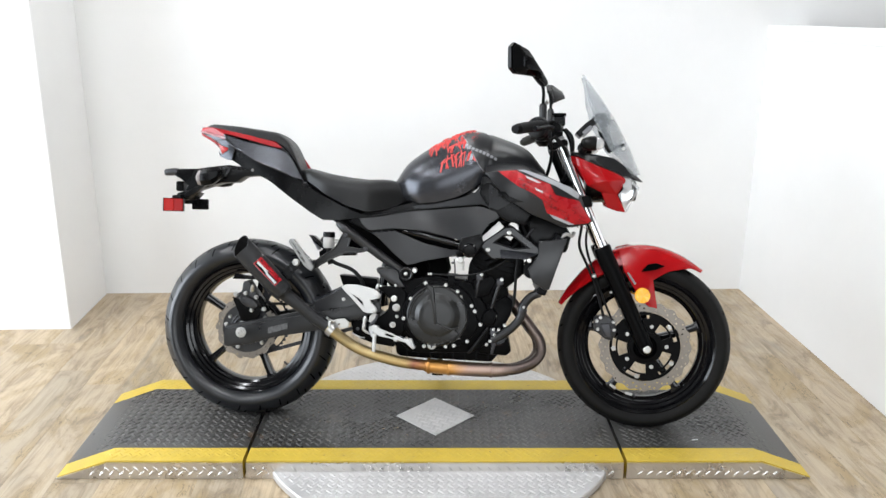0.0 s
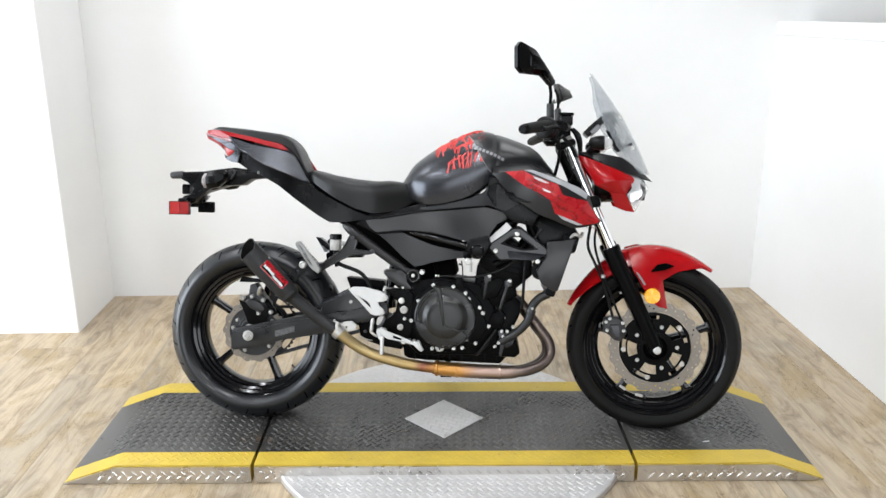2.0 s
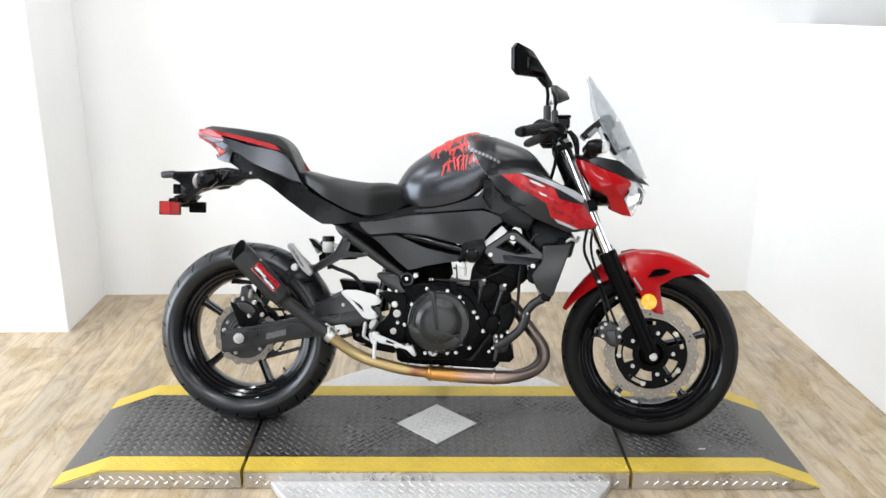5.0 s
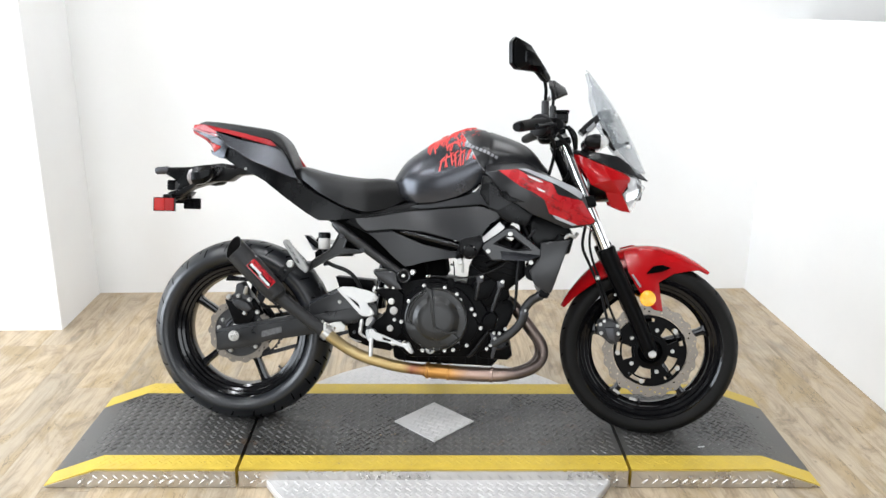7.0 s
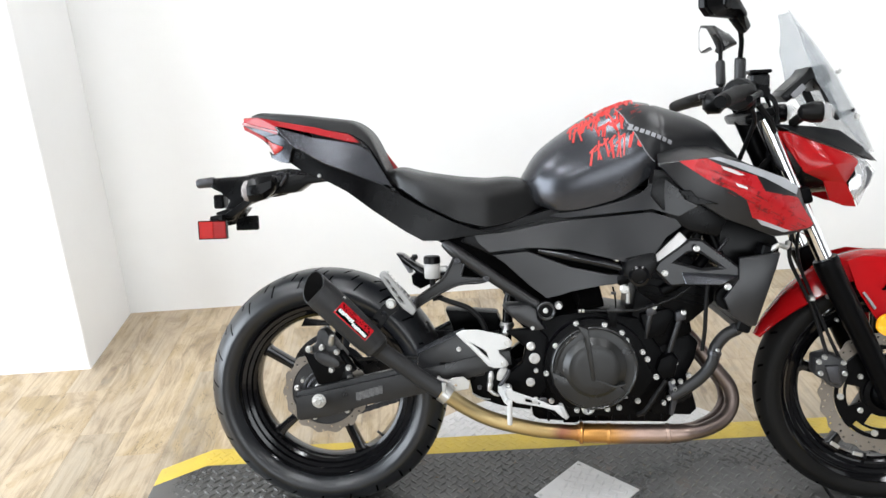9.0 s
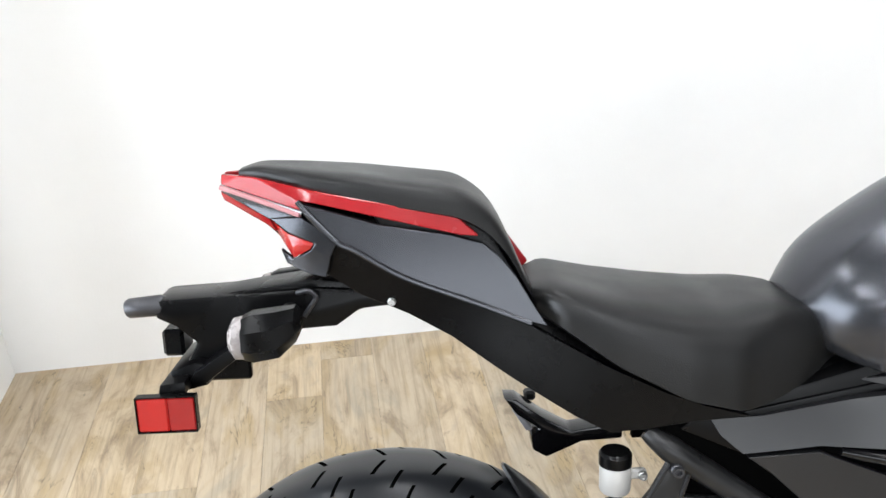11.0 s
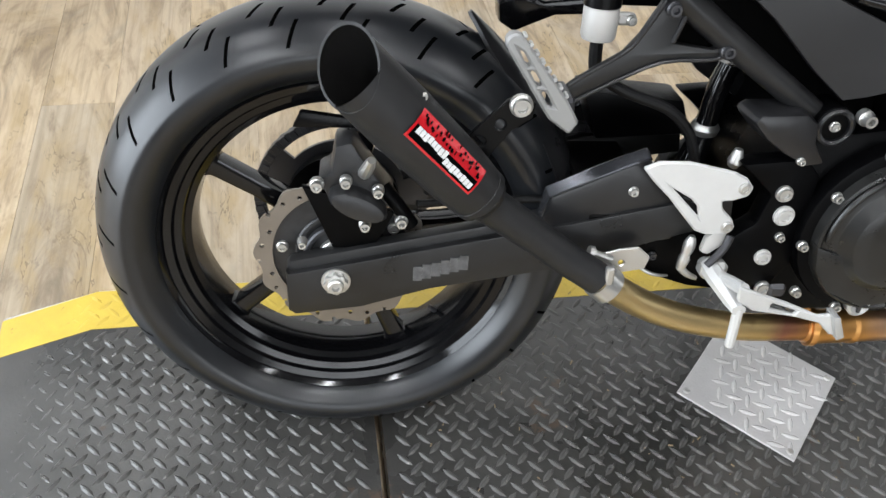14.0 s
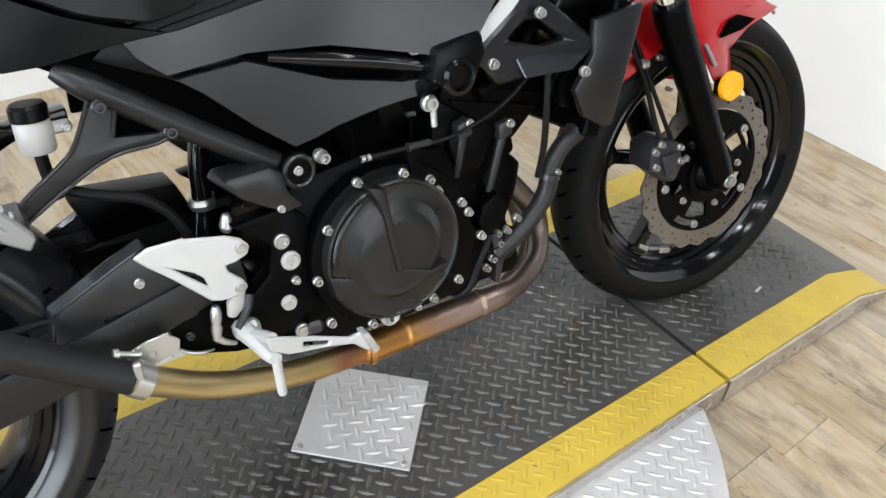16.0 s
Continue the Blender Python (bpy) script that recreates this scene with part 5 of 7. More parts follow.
RED = [(-0.874, -0.014, 1.006), (-0.830, -0.042, 1.005), (-0.757, -0.068, 0.990), (-0.675, -0.075, 0.974), (-0.620, -0.077, 0.964), (-0.598, -0.078, 0.960), (-0.570, -0.081, 0.934), (-0.592, -0.081, 0.936), (-0.647, -0.080, 0.950), (-0.702, -0.078, 0.964),
       (-0.760, -0.073, 0.978), (-0.777, -0.068, 0.980), (-0.772, -0.069, 0.968), (-0.874, -0.020, 0.995)]
both("tail_trim", shell(RED, [], 0.010, (), 0.001), "red_trim", "red tail trim strip")
both("trim_line", shell([(-0.875, -0.022, 0.9945), (-0.772, -0.071, 0.9675), (-0.774, -0.070, 0.9635), (-0.873, -0.024, 0.9905)], [], 0.006, (), 0.0005), "grey_trim", "thin pale line under the red trim")
both("tail_wedge", shell([(-0.873, -0.0235, 0.990), (-0.775, -0.069, 0.963), (-0.776, -0.067, 0.960), (-0.814, -0.053, 0.958), (-0.871, -0.024, 0.985)], [], 0.006, (), 0.0005), "graphite", "graphite tail wedge")
both("trim_edge", tube([(-0.874, -0.0230, 0.9915), (-0.824, -0.046, 0.978), (-0.775, -0.0685, 0.9635)], 0.0032, 8, 3), "pink_edge", "pale pink edge line")
both("tail_lower_trim", shell([(-0.875, -0.021, 0.987), (-0.872, -0.019, 0.976), (-0.819, -0.045, 0.950), (-0.806, -0.052, 0.942), (-0.813, -0.054, 0.957), (-0.871, -0.024, 0.985)], [], 0.008, (), 0.0005), "red_trim", "red lower tail trim")
both("tail_lamp", shell([(-0.813, -0.050, 0.957), (-0.792, -0.062, 0.941), (-0.761, -0.072, 0.930), (-0.766, -0.070, 0.923), (-0.787, -0.060, 0.911), (-0.800, -0.050, 0.930)], [(-0.786, -0.068, 0.926)], 0.006, (), 0.0005), "reflector", "red tail lamp lens")
GREY = [(-0.813, -0.053, 0.958), (-0.775, -0.068, 0.961), (-0.753, -0.074, 0.948), (-0.734, -0.076, 0.931), (-0.742, -0.075, 0.915), (-0.749, -0.073, 0.889), (-0.770, -0.067, 0.893), (-0.796, -0.056, 0.904), (-0.803, -0.050, 0.920), (-0.790, -0.059, 0.912), (-0.787, -0.062, 0.910), (-0.765, -0.071, 0.9215), (-0.7595, -0.073, 0.930), (-0.791, -0.063, 0.942)]
both("tail_side", shell(GREY, [], 0.010, (), 0.001), "graphite", "graphite tail side")
both("panel_edge", tube([(-0.777, -0.068, 0.979), (-0.764, -0.073, 0.963), (-0.734, -0.078, 0.932), (-0.712, -0.0795, 0.921), (-0.657, -0.0865, 0.889), (-0.580, -0.092, 0.859), (-0.512, -0.0935, 0.830)], 0.0035, 8, 4), "graphite", "rounded panel edge")
add("seat_base", prism([(-0.70, 0.976), (-0.60, 0.962), (-0.562, 0.945), (-0.530, 0.890), (-0.505, 0.845), (-0.56, 0.83), (-0.66, 0.90)], -0.070, 0.070, 0.006), "black_plastic", "black pillion seat base")
PANEL = [(-0.777, -0.096, 0.979), (-0.685, -0.110, 0.952), (-0.600, -0.116, 0.937), (-0.566, -0.117, 0.927), (-0.547, -0.118, 0.912), (-0.527, -0.118, 0.887), (-0.506, -0.118, 0.850), (-0.490, -0.120, 0.824), (-0.512, -0.128, 0.830), (-0.580, -0.128, 0.859),
         (-0.657, -0.122, 0.889), (-0.712, -0.112, 0.921), (-0.734, -0.107, 0.931), (-0.764, -0.102, 0.963)]
both("tail_panel", skin(narrow(PANEL, TAIL_IN), narrow([(-0.600, -0.128, 0.898), (-0.680, -0.119, 0.926)], TAIL_IN), 0.010), "graphite", "matte graphite tail panel")
LOW = [(-0.736, -0.104, 0.929), (-0.712, -0.112, 0.921), (-0.657, -0.122, 0.889), (-0.580, -0.128, 0.859), (-0.512, -0.128, 0.830), (-0.426, -0.128, 0.779), (-0.350, -0.128, 0.740), (-0.303, -0.128, 0.722), (-0.246, -0.126, 0.706), (-0.311, -0.118, 0.699),
       (-0.377, -0.112, 0.690), (-0.421, -0.136, 0.690), (-0.463, -0.142, 0.714), (-0.539, -0.146, 0.766), (-0.606, -0.128, 0.815), (-0.655, -0.104, 0.841), (-0.712, -0.080, 0.864), (-0.762, -0.086, 0.897)]
both("tail_lower", skin(narrow(LOW, TAIL_IN), narrow([(-0.480, -0.114, 0.760), (-0.600, -0.104, 0.840), (-0.380, -0.122, 0.715)], TAIL_IN), 0.012), "black_plastic", "satin black lower tail panel")
add("tail_core", loft([saddle(x, h, lo, hi, 4.0, 16) for x, h, lo, hi in ((-0.862, 0.012, 0.980, 0.998), (-0.82, 0.034, 0.950, 0.994), (-0.78, 0.050, 0.915, 0.985), (-0.70, 0.058, 0.872, 0.972), (-0.60, 0.064, 0.82, 0.95), (-0.52, 0.070, 0.77, 0.87), (-0.42, 0.078, 0.705, 0.79), (-0.30, 0.086, 0.705, 0.735), (-0.20, 0.085, 0.70, 0.76), (-0.12, 0.082, 0.66, 0.77))]), "black_plastic", "black subframe cover", None, 50)
both("tail_bolt", bolt(-0.674, 0.857, -0.072, 0.005, 0.008), "steel")

add("far_trim", prism([(-0.530, 0.912), (-0.496, 0.864), (-0.506, 0.852), (-0.522, 0.858), (-0.545, 0.900)], 0.066, 0.076, 0.002), "red_trim", "red trim end beyond the pillion seat")

# -- number plate carrier --
arm = [(-0.966, 0.856), (-0.955, 0.858), (-0.85, 0.862), (-0.770, 0.866), (-0.715, 0.862), (-0.655, 0.866), (-0.640, 0.842), (-0.715, 0.836), (-0.745, 0.815), (-0.800, 0.812), (-0.880, 0.786), (-0.925, 0.756), (-0.945, 0.758), (-0.918, 0.80), (-0.942, 0.822), (-0.966, 0.834)]
carrier = add("plate_carrier", prism(arm, -0.034, 0.034, 0.006), "black_plastic", "black plastic number plate carrier")
part("tip_roll", tube([(-1.003, -0.022, 0.845), (-0.999, -0.022, 0.8455), (-0.960, -0.022, 0.848), (-0.955, -0.022, 0.848)], [0.010, 0.0125, 0.0135, 0.011], 16, 1), "dark_steel", carrier, "round plate holder end")
part("ridge", prism([(-0.960, 0.850), (-0.838, 0.868), (-0.772, 0.876), (-0.700, 0.866), (-0.715, 0.858), (-0.85, 0.852)], -0.028, 0.028, 0.006), "black_plastic", carrier)
part("brace", prism([(-0.925, 0.760), (-0.918, 0.772), (-0.850, 0.815), (-0.838, 0.808), (-0.905, 0.757)], -0.060, -0.030, 0.003), "black_plastic", carrier)
part("foot", prism([(-0.950, 0.772), (-0.918, 0.782), (-0.885, 0.776), (-0.905, 0.752), (-0.945, 0.742)], -0.052, 0.052, 0.004), "black_plastic", carrier)
part("plate_lamp", block(-0.965, -0.938, -0.022, 0.022, 0.780, 0.815, 0.004), "black_plastic", carrier)
refl = part("red_side_reflector", block(-0.9815, -0.945, -0.0905, -0.083, 0.7105, 0.7535, 0.002), "reflector", carrier, "rectangular red reflector")
part("reflector_half", block(-0.945, -0.9125, -0.0900, -0.083, 0.7105, 0.7535, 0.002), "reflector_dark", refl, "red reflector half coloured darker for its weaker gleam")
part("reflector_frame", plate([(-0.983, 0.709), (-0.983, 0.755), (-0.911, 0.755), (-0.911, 0.709)], [[(-0.9815, 0.7105), (-0.9815, 0.7535), (-0.9125, 0.7535), (-0.9125, 0.7105)]], -0.0915, -0.078, 0.001), "black_plastic", carrier, "black reflector frame")
part("reflector_back", block(-0.981, -0.913, -0.083, -0.074, 0.711, 0.753, 0.002), "black_plastic", carrier)
part("reflector_foot", prism([(-0.960, 0.745), (-0.925, 0.752), (-0.925, 0.768), (-0.955, 0.765)], -0.078, 0.0, 0.002), "black_plastic", carrier)
part("side_reflector_left", block(-0.934, -0.874, 0.050, 0.064, 0.716, 0.754, 0.003), "black_plastic", carrier)
part("reflector_arm", block(-0.955, -0.925, -0.01, 0.056, 0.735, 0.75, 0.002), "black_plastic", carrier)
for s in (1, -1):
    f = (lambda b: b) if s > 0 else flipped
    pod = f(loft([[(x, -0.094 + hw * math.cos(a), z + hz * math.sin(a)) for a in (2 * math.pi * (k + 0.5) / 8 for k in range(8))] for x, z, hw, hz in
                  ((-0.846, 0.827, 0.024, 0.027), (-0.835, 0.828, 0.028, 0.031), (-0.805, 0.832, 0.029, 0.030), (-0.785, 0.842, 0.020, 0.022), (-0.778, 0.846, 0.010, 0.012))]))
    ob = add("rear_indicator", soften(pod, 0.002), "black_plastic", "angular black rear turn signal with pale lens", None, 25)
    part("lens", f(loft([[(x, -0.094 + hw * math.cos(a), z + hz * math.sin(a)) for a in (2 * math.pi * k / 18 for k in range(18))] for x, z, hw, hz in ((-0.845, 0.827, 0.0225, 0.0265), (-0.856, 0.826, 0.021, 0.025), (-0.863, 0.825, 0.012, 0.014))])), "pale_lens", ob, "pale clear lens")
    part("stalk", f(tube([(-0.80, -0.075, 0.83), (-0.80, -0.03, 0.838)], 0.012, 12, 1)), "rubber", ob)
add("cable_hook", tube([(-0.790, -0.040, 0.862), (-0.775, -0.045, 0.866), (-0.766, -0.045, 0.858), (-0.772, -0.045, 0.848), (-0.782, -0.045, 0.834)], 0.0032, 8, 3), "dark_steel")

# -- side panels --
TOP = [(-0.127, -0.105, 0.744), (-0.096, -0.138, 0.751), (-0.030, -0.150, 0.760), (0.052, -0.158, 0.780), (0.094, -0.165, 0.798), (0.131, -0.178, 0.838), (0.170, -0.196, 0.806), (0.216, -0.192, 0.763), (0.172, -0.182, 0.738), (0.116, -0.176, 0.756), (-0.085, -0.146, 0.736)]
both("tank_side_trim", skin(narrow(TOP, SIDE_IN), [(0.120, -0.182, 0.790)], 0.010), "panel_black", "satin black trim under the tank")
MIDA = [(-0.300, -0.120, 0.703), (-0.236, -0.128, 0.708), (-0.127, -0.130, 0.728), (-0.091, -0.146, 0.733), (0.114, -0.176, 0.752), (0.168, -0.182, 0.735), (0.180, -0.182, 0.717), (0.145, -0.186, 0.692), (0.119, -0.188, 0.653), (0.098, -0.190, 0.630), (0.062, -0.186, 0.632), (0.030, -0.180, 0.640), (-0.071, -0.168, 0.664),
        (-0.171, -0.158, 0.670), (-0.262, -0.142, 0.660), (-0.288, -0.130, 0.682)]
both("side_cover", skin(narrow(MIDA, SIDE_IN), narrow([(-0.070, -0.170, 0.700), (0.080, -0.190, 0.695), (-0.200, -0.152, 0.688)], SIDE_IN), 0.012), "panel_black", "satin black upper side cover")
MIDB = [(-0.256, -0.136, 0.655), (-0.171, -0.150, 0.664), (-0.110, -0.156, 0.640), (-0.068, -0.158, 0.624), (0.020, -0.166, 0.606), (0.075, -0.176, 0.606), (0.098, -0.182, 0.606), (0.057, -0.176, 0.584), (-0.005, -0.172, 0.575), (-0.069, -0.166, 0.562), (-0.100, -0.158, 0.552), (-0.128, -0.150, 0.546), (-0.170, -0.146, 0.579), (-0.226, -0.138, 0.632)]
both("side_cover_low", skin(narrow(MIDB, SIDE_IN), narrow([(-0.060, -0.176, 0.598), (-0.160, -0.160, 0.625)], SIDE_IN), 0.012), "panel_black", "satin black lower side cover")
both("side_blade", tube([(-0.145, -0.116, 0.662), (-0.06, -0.125, 0.646), (0.02, -0.130, 0.628), (0.075, -0.148, 0.612)], [0.006, 0.011, 0.012, 0.005], 12), "gloss_black", "gloss black rounded intake blade")
# Solid near-black plate in place of the shaded slot.
both("side_shade_plate", prism([(-0.180, 0.668), (-0.07, 0.660), (0.06, 0.628), (0.05, 0.606), (-0.07, 0.622)], -0.112, -0.090, 0.003), "gap", "near-black plate painted as a shaded recess")
both("wing_base", prism([(0.05, 0.648), (0.125, 0.668), (0.132, 0.630), (0.112, 0.592), (0.075, 0.582), (0.040, 0.604)], -0.172, -0.120, 0.006, 0.86), "black_plastic", "black frame cover")
piv = both("pivot_cap", moved(lathe([(0.024, -0.006), (0.024, -0.012), (0.018, -0.014), (0.016, -0.006), (0.008, -0.004), (0, -0.004)], 28), Matrix.Translation((0.083, -0.162, 0.605))), "gloss_black", "round black frame plug")
both("cover_bolt", bolt(0.037, 0.643, -0.139, 0.0068, 0.010), "steel")
both("inner_cover", prism([(-0.26, 0.71), (-0.10, 0.74), (0.13, 0.80), (0.21, 0.76), (0.12, 0.62), (-0.05, 0.57), (-0.13, 0.55)], -0.100, -0.05, 0.004), "black_plastic")

SHROUD = [(0.128, -0.172, 0.860), (0.166, -0.192, 0.866), (0.228, -0.200, 0.872), (0.263, -0.200, 0.869), (0.352, -0.190, 0.838), (0.405, -0.176, 0.821), (0.441, -0.164, 0.796), (0.461, -0.150, 0.743), (0.484, -0.140, 0.711), (0.478, -0.140, 0.702), (0.415, -0.160, 0.689), (0.384, -0.168, 0.688),
          (0.330, -0.180, 0.711), (0.276, -0.190, 0.731), (0.204, -0.194, 0.777), (0.167, -0.186, 0.815)]
SHROUD_IN = [(0.260, -0.210, 0.830), (0.340, -0.204, 0.790), (0.420, -0.176, 0.745)]
both("side_shroud", shell(SHROUD, SHROUD_IN, 0.012, [(1, 16), (16, 17), (17, 18), (18, 8)]), "panel_black", "satin black side shroud with red and grey graphics")


FOLDS = [(1, 16), (16, 17), (17, 18), (18, 8)]


def shroud_faces():
    pts = SHROUD + SHROUD_IN
    edges = [(k, (k + 1) % 16) for k in range(16)] + FOLDS
    _, _, faces, orig, _, _ = delaunay_2d_cdt([Vector((p[0], p[2])) for p in pts], edges, [list(range(16))], 1, 1e-5)
    return [[pts[orig[v][0]] for v in f] for f in faces]


SKIN = shroud_faces()


def on_shroud(x, z):
    """The y of the shroud's skin at a place."""
    best, y = -9, -0.19
    for a, b, c in SKIN:
        d = (b[2] - c[2]) * (a[0] - c[0]) + (c[0] - b[0]) * (a[2] - c[2])
        u = ((b[2] - c[2]) * (x - c[0]) + (c[0] - b[0]) * (z - c[2])) / d
        v = ((c[2] - a[2]) * (x - c[0]) + (a[0] - c[0]) * (z - c[2])) / d
        m = min(u, v, 1 - u - v)
        if m > best:
            best, y = m, u * a[1] + v * b[1] + (1 - u - v) * c[1]
    return y


def decal(outline, lift):
    """A thin painted shape that follows the shroud's skin."""
    ring = []
    for (x0, z0), (x1, z1) in zip(outline, list(outline[1:]) + [outline[0]]):
        n = max(1, int(math.hypot(x1 - x0, z1 - z0) / 0.010))
        ring += [(x0 + (x1 - x0) * k / n, z0 + (z1 - z0) * k / n) for k in range(n)]
    xs, zs = [p[0] for p in ring], [p[1] for p in ring]
    inner = [(x, z) for x in np.arange(min(xs), max(xs), 0.009) for z in np.arange(min(zs), max(zs), 0.009) if within(ring, (x, z))]
    lift *= 0.25
    flat = [(float(x), on_shroud(x, z) - lift, float(z)) for x, z in ring + inner]
    return shell(flat[:len(ring)], flat[len(ring):], 0.0012, (), 0.0)


both("red_flash", decal([(0.169, 0.866), (0.227, 0.870), (0.254, 0.855), (0.337, 0.828), (0.356, 0.793), (0.435, 0.776), (0.479, 0.712), (0.468, 0.704), (0.417, 0.698), (0.382, 0.715), (0.331, 0.734), (0.315, 0.775), (0.291, 0.792), (0.238, 0.817), (0.202, 0.842)], 0.008), "red_flash", "red flash graphic")
both("grey_flash", decal([(0.230, 0.871), (0.255, 0.872), (0.312, 0.855), (0.405, 0.820), (0.437, 0.800), (0.432, 0.782), (0.357, 0.822), (0.254, 0.864)], 0.009), "grey_trim", "silver grey flash graphic")
rng = random.Random(8)
for k in range(26):
    x = rng.uniform(0.22, 0.45)
    z = 0.862 - 0.62 * (x - 0.20) + rng.uniform(-0.022, 0.022)
    w = rng.uniform(0.010, 0.030)
    both("dark_hatch", decal([(x, z), (x + w, z - 0.5 * w), (x + w * 0.96, z - 0.5 * w - 0.0014), (x - 0.001, z - 0.0014)], 0.0105), "red_dark")
both("white_fleck", decal([(0.257, 0.853), (0.284, 0.844), (0.311, 0.830), (0.296, 0.831), (0.264, 0.844)], 0.0125), "white_decal")
both("white_fleck", decal([(0.288, 0.815), (0.314, 0.804), (0.315, 0.799), (0.294, 0.806)], 0.0125), "white_decal")
both("grey_edge", decal([(0.340, 0.731), (0.358, 0.725), (0.423, 0.699), (0.406, 0.697), (0.353, 0.717)], 0.0095), "grey_trim", "thin silver lower edge")
both("grey_facet", shell([(0.168, -0.192, 0.801), (0.195, -0.199, 0.800), (0.216, -0.201, 0.774), (0.204, -0.199, 0.768), (0.177, -0.194, 0.789)], [], 0.006), "black_plastic", "black intake facet")
both("inner_panel", prism([(0.118, 0.850), (0.170, 0.840), (0.230, 0.790), (0.285, 0.735), (0.262, 0.690), (0.200, 0.705), (0.150, 0.735), (0.110, 0.790)], -0.168, -0.110, 0.006), "black_plastic", "black inner panel")
both("shroud_fin", shell([(0.170, -0.190, 0.800), (0.200, -0.200, 0.788), (0.255, -0.200, 0.768), (0.205, -0.200, 0.768), (0.182, -0.196, 0.780)], [], 0.008), "black_plastic")

# -- frame --
add("frame_spar", tube([(-0.372, -0.086, 0.684), (-0.345, -0.096, 0.664), (-0.300, -0.098, 0.632), (-0.238, -0.100, 0.588), (-0.160, -0.102, 0.535), (-0.135, -0.103, 0.520)], [0.010, 0.0165, 0.0165, 0.0155, 0.0145, 0.013], 18), "arm_black", "satin black tubular frame spar")
# Near-black plate put in for the shade behind the spar.
both("spar_shade_plate", prism([(-0.398, 0.696), (-0.380, 0.722), (-0.290, 0.722), (-0.150, 0.610), (-0.105, 0.552), (-0.120, 0.520), (-0.238, 0.595), (-0.345, 0.664)], -0.088, -0.060, 0.003), "gap", "near-black plate standing in for the shade behind the frame spar")
both("frame_knuckle", moved(lathe([(0.024, -0.018), (0.024, 0.02), (0, 0.02)], 28), Matrix.Translation((-0.130, -0.106, 0.518))), "engine_black")
both("knuckle_ring", moved(lathe([(0.0225, 0.0), (0.0225, -0.004), (0.0195, -0.006), (0.0165, -0.004), (0.0165, 0.0)], 28, closed=True), Matrix.Translation((-0.130, -0.124, 0.518))), "panel_black")
both("frame_bolt", bolt(-0.131, 0.519, -0.125, 0.0062, 0.006), "steel", "bright frame bolt")
both("frame_bolt", bolt(-0.100, 0.532, -0.124, 0.0095, 0.020), "steel", "bright frame bolt")
both("frame_bolt", bolt(0.053, 0.571, -0.140, 0.0115, 0.014), "steel", "bright frame bolt")
both("frame_tube", tube([(0.30, -0.06, 0.86), (0.24, -0.12, 0.74), (0.13, -0.135, 0.66), (0.06, -0.135, 0.60), (0.045, -0.13, 0.592)], 0.016, 14), "engine_black", "black trellis frame tube")
both("frame_tube", tube([(0.31, -0.05, 0.80), (0.27, -0.10, 0.68), (0.21, -0.12, 0.60), (0.14, -0.125, 0.56)], 0.013, 14), "engine_black", "black trellis frame tube")
both("frame_tube", tube([(0.24, -0.115, 0.73), (0.285, -0.12, 0.62)], 0.011, 12, 1), "engine_black")
both("frame_tube", tube([(0.20, -0.12, 0.70), (0.13, -0.14, 0.62)], 0.016, 14, 1), "engine_black")
both("frame_sticker", moved(block(-0.041, 0.041, -0.0015, 0.0015, -0.0125, 0.0125, 0.001), Matrix.Translation((0.156, -0.156, 0.666)) @ Matrix.Rotation(radians(-44), 4, "Y")), "white_decal", "white information sticker")
both("engine_bracket", plate([(0.118, 0.618), (0.128, 0.636), (0.198, 0.686), (0.226, 0.686), (0.322, 0.612), (0.322, 0.600), (0.268, 0.584), (0.155, 0.577)], [[(0.168, 0.634), (0.196, 0.655), (0.222, 0.655), (0.270, 0.619), (0.228, 0.616)]], -0.162, -0.138, 0.005), "panel_black", "angular black engine bracket")
# Graphite instead of the bracket's black paints in the light on this facet.
both("bracket_lit_facet", shell([(0.179, -0.160, 0.614), (0.312, -0.164, 0.600), (0.268, -0.175, 0.580), (0.188, -0.174, 0.583)], [], 0.010), "graphite", "sloping bracket facet, greyer for the light it catches")
for x, z in ((0.212, 0.666), (0.143, 0.609), (0.279, 0.578)):
    add("bracket_bolt", bolt(x, z, -0.160 - 0.18 * max(0, x - 0.15), 0.0078, 0.010), "steel", "bright bracket bolt")
RADS = [(0.308, 0.642), (0.400, 0.652), (0.392, 0.620), (0.347, 0.482), (0.330, 0.482), (0.292, 0.506), (0.274, 0.548), (0.308, 0.594)]
both("radiator_shroud", prism(RADS, -0.172, -0.160, 0.004), "panel_black", "satin black radiator side shroud")
rad = add("radiator", moved(block(-0.016, 0.016, -0.155, 0.155, -0.105, 0.105, 0.004), Matrix.Translation((0.352, 0, 0.565)) @ Matrix.Rotation(radians(17), 4, "Y")), "engine_black", "black radiator with fine fins")
for i in range(18):
    part("fin", moved(block(-0.019, 0.019, -0.145, 0.145, -0.001, 0.001), Matrix.Translation((0.352, 0, 0.565)) @ Matrix.Rotation(radians(17), 4, "Y") @ Matrix.Translation((0, 0, -0.09 + 0.0106 * i))), "engine_black", rad)
# Added black filler that closes the view through the dark engine bay.
both("bay_filler", prism([(0.245, 0.700), (0.300, 0.738), (0.400, 0.702), (0.425, 0.660), (0.410, 0.600), (0.300, 0.590), (0.250, 0.630)], -0.108, -0.050, 0.010, 0.94), "black_plastic", "black filler block for the dark engine bay")
both("loom_rod", tube([(0.262, -0.128, 0.640), (0.292, -0.130, 0.682)], 0.004, 8, 1), "dark_steel")
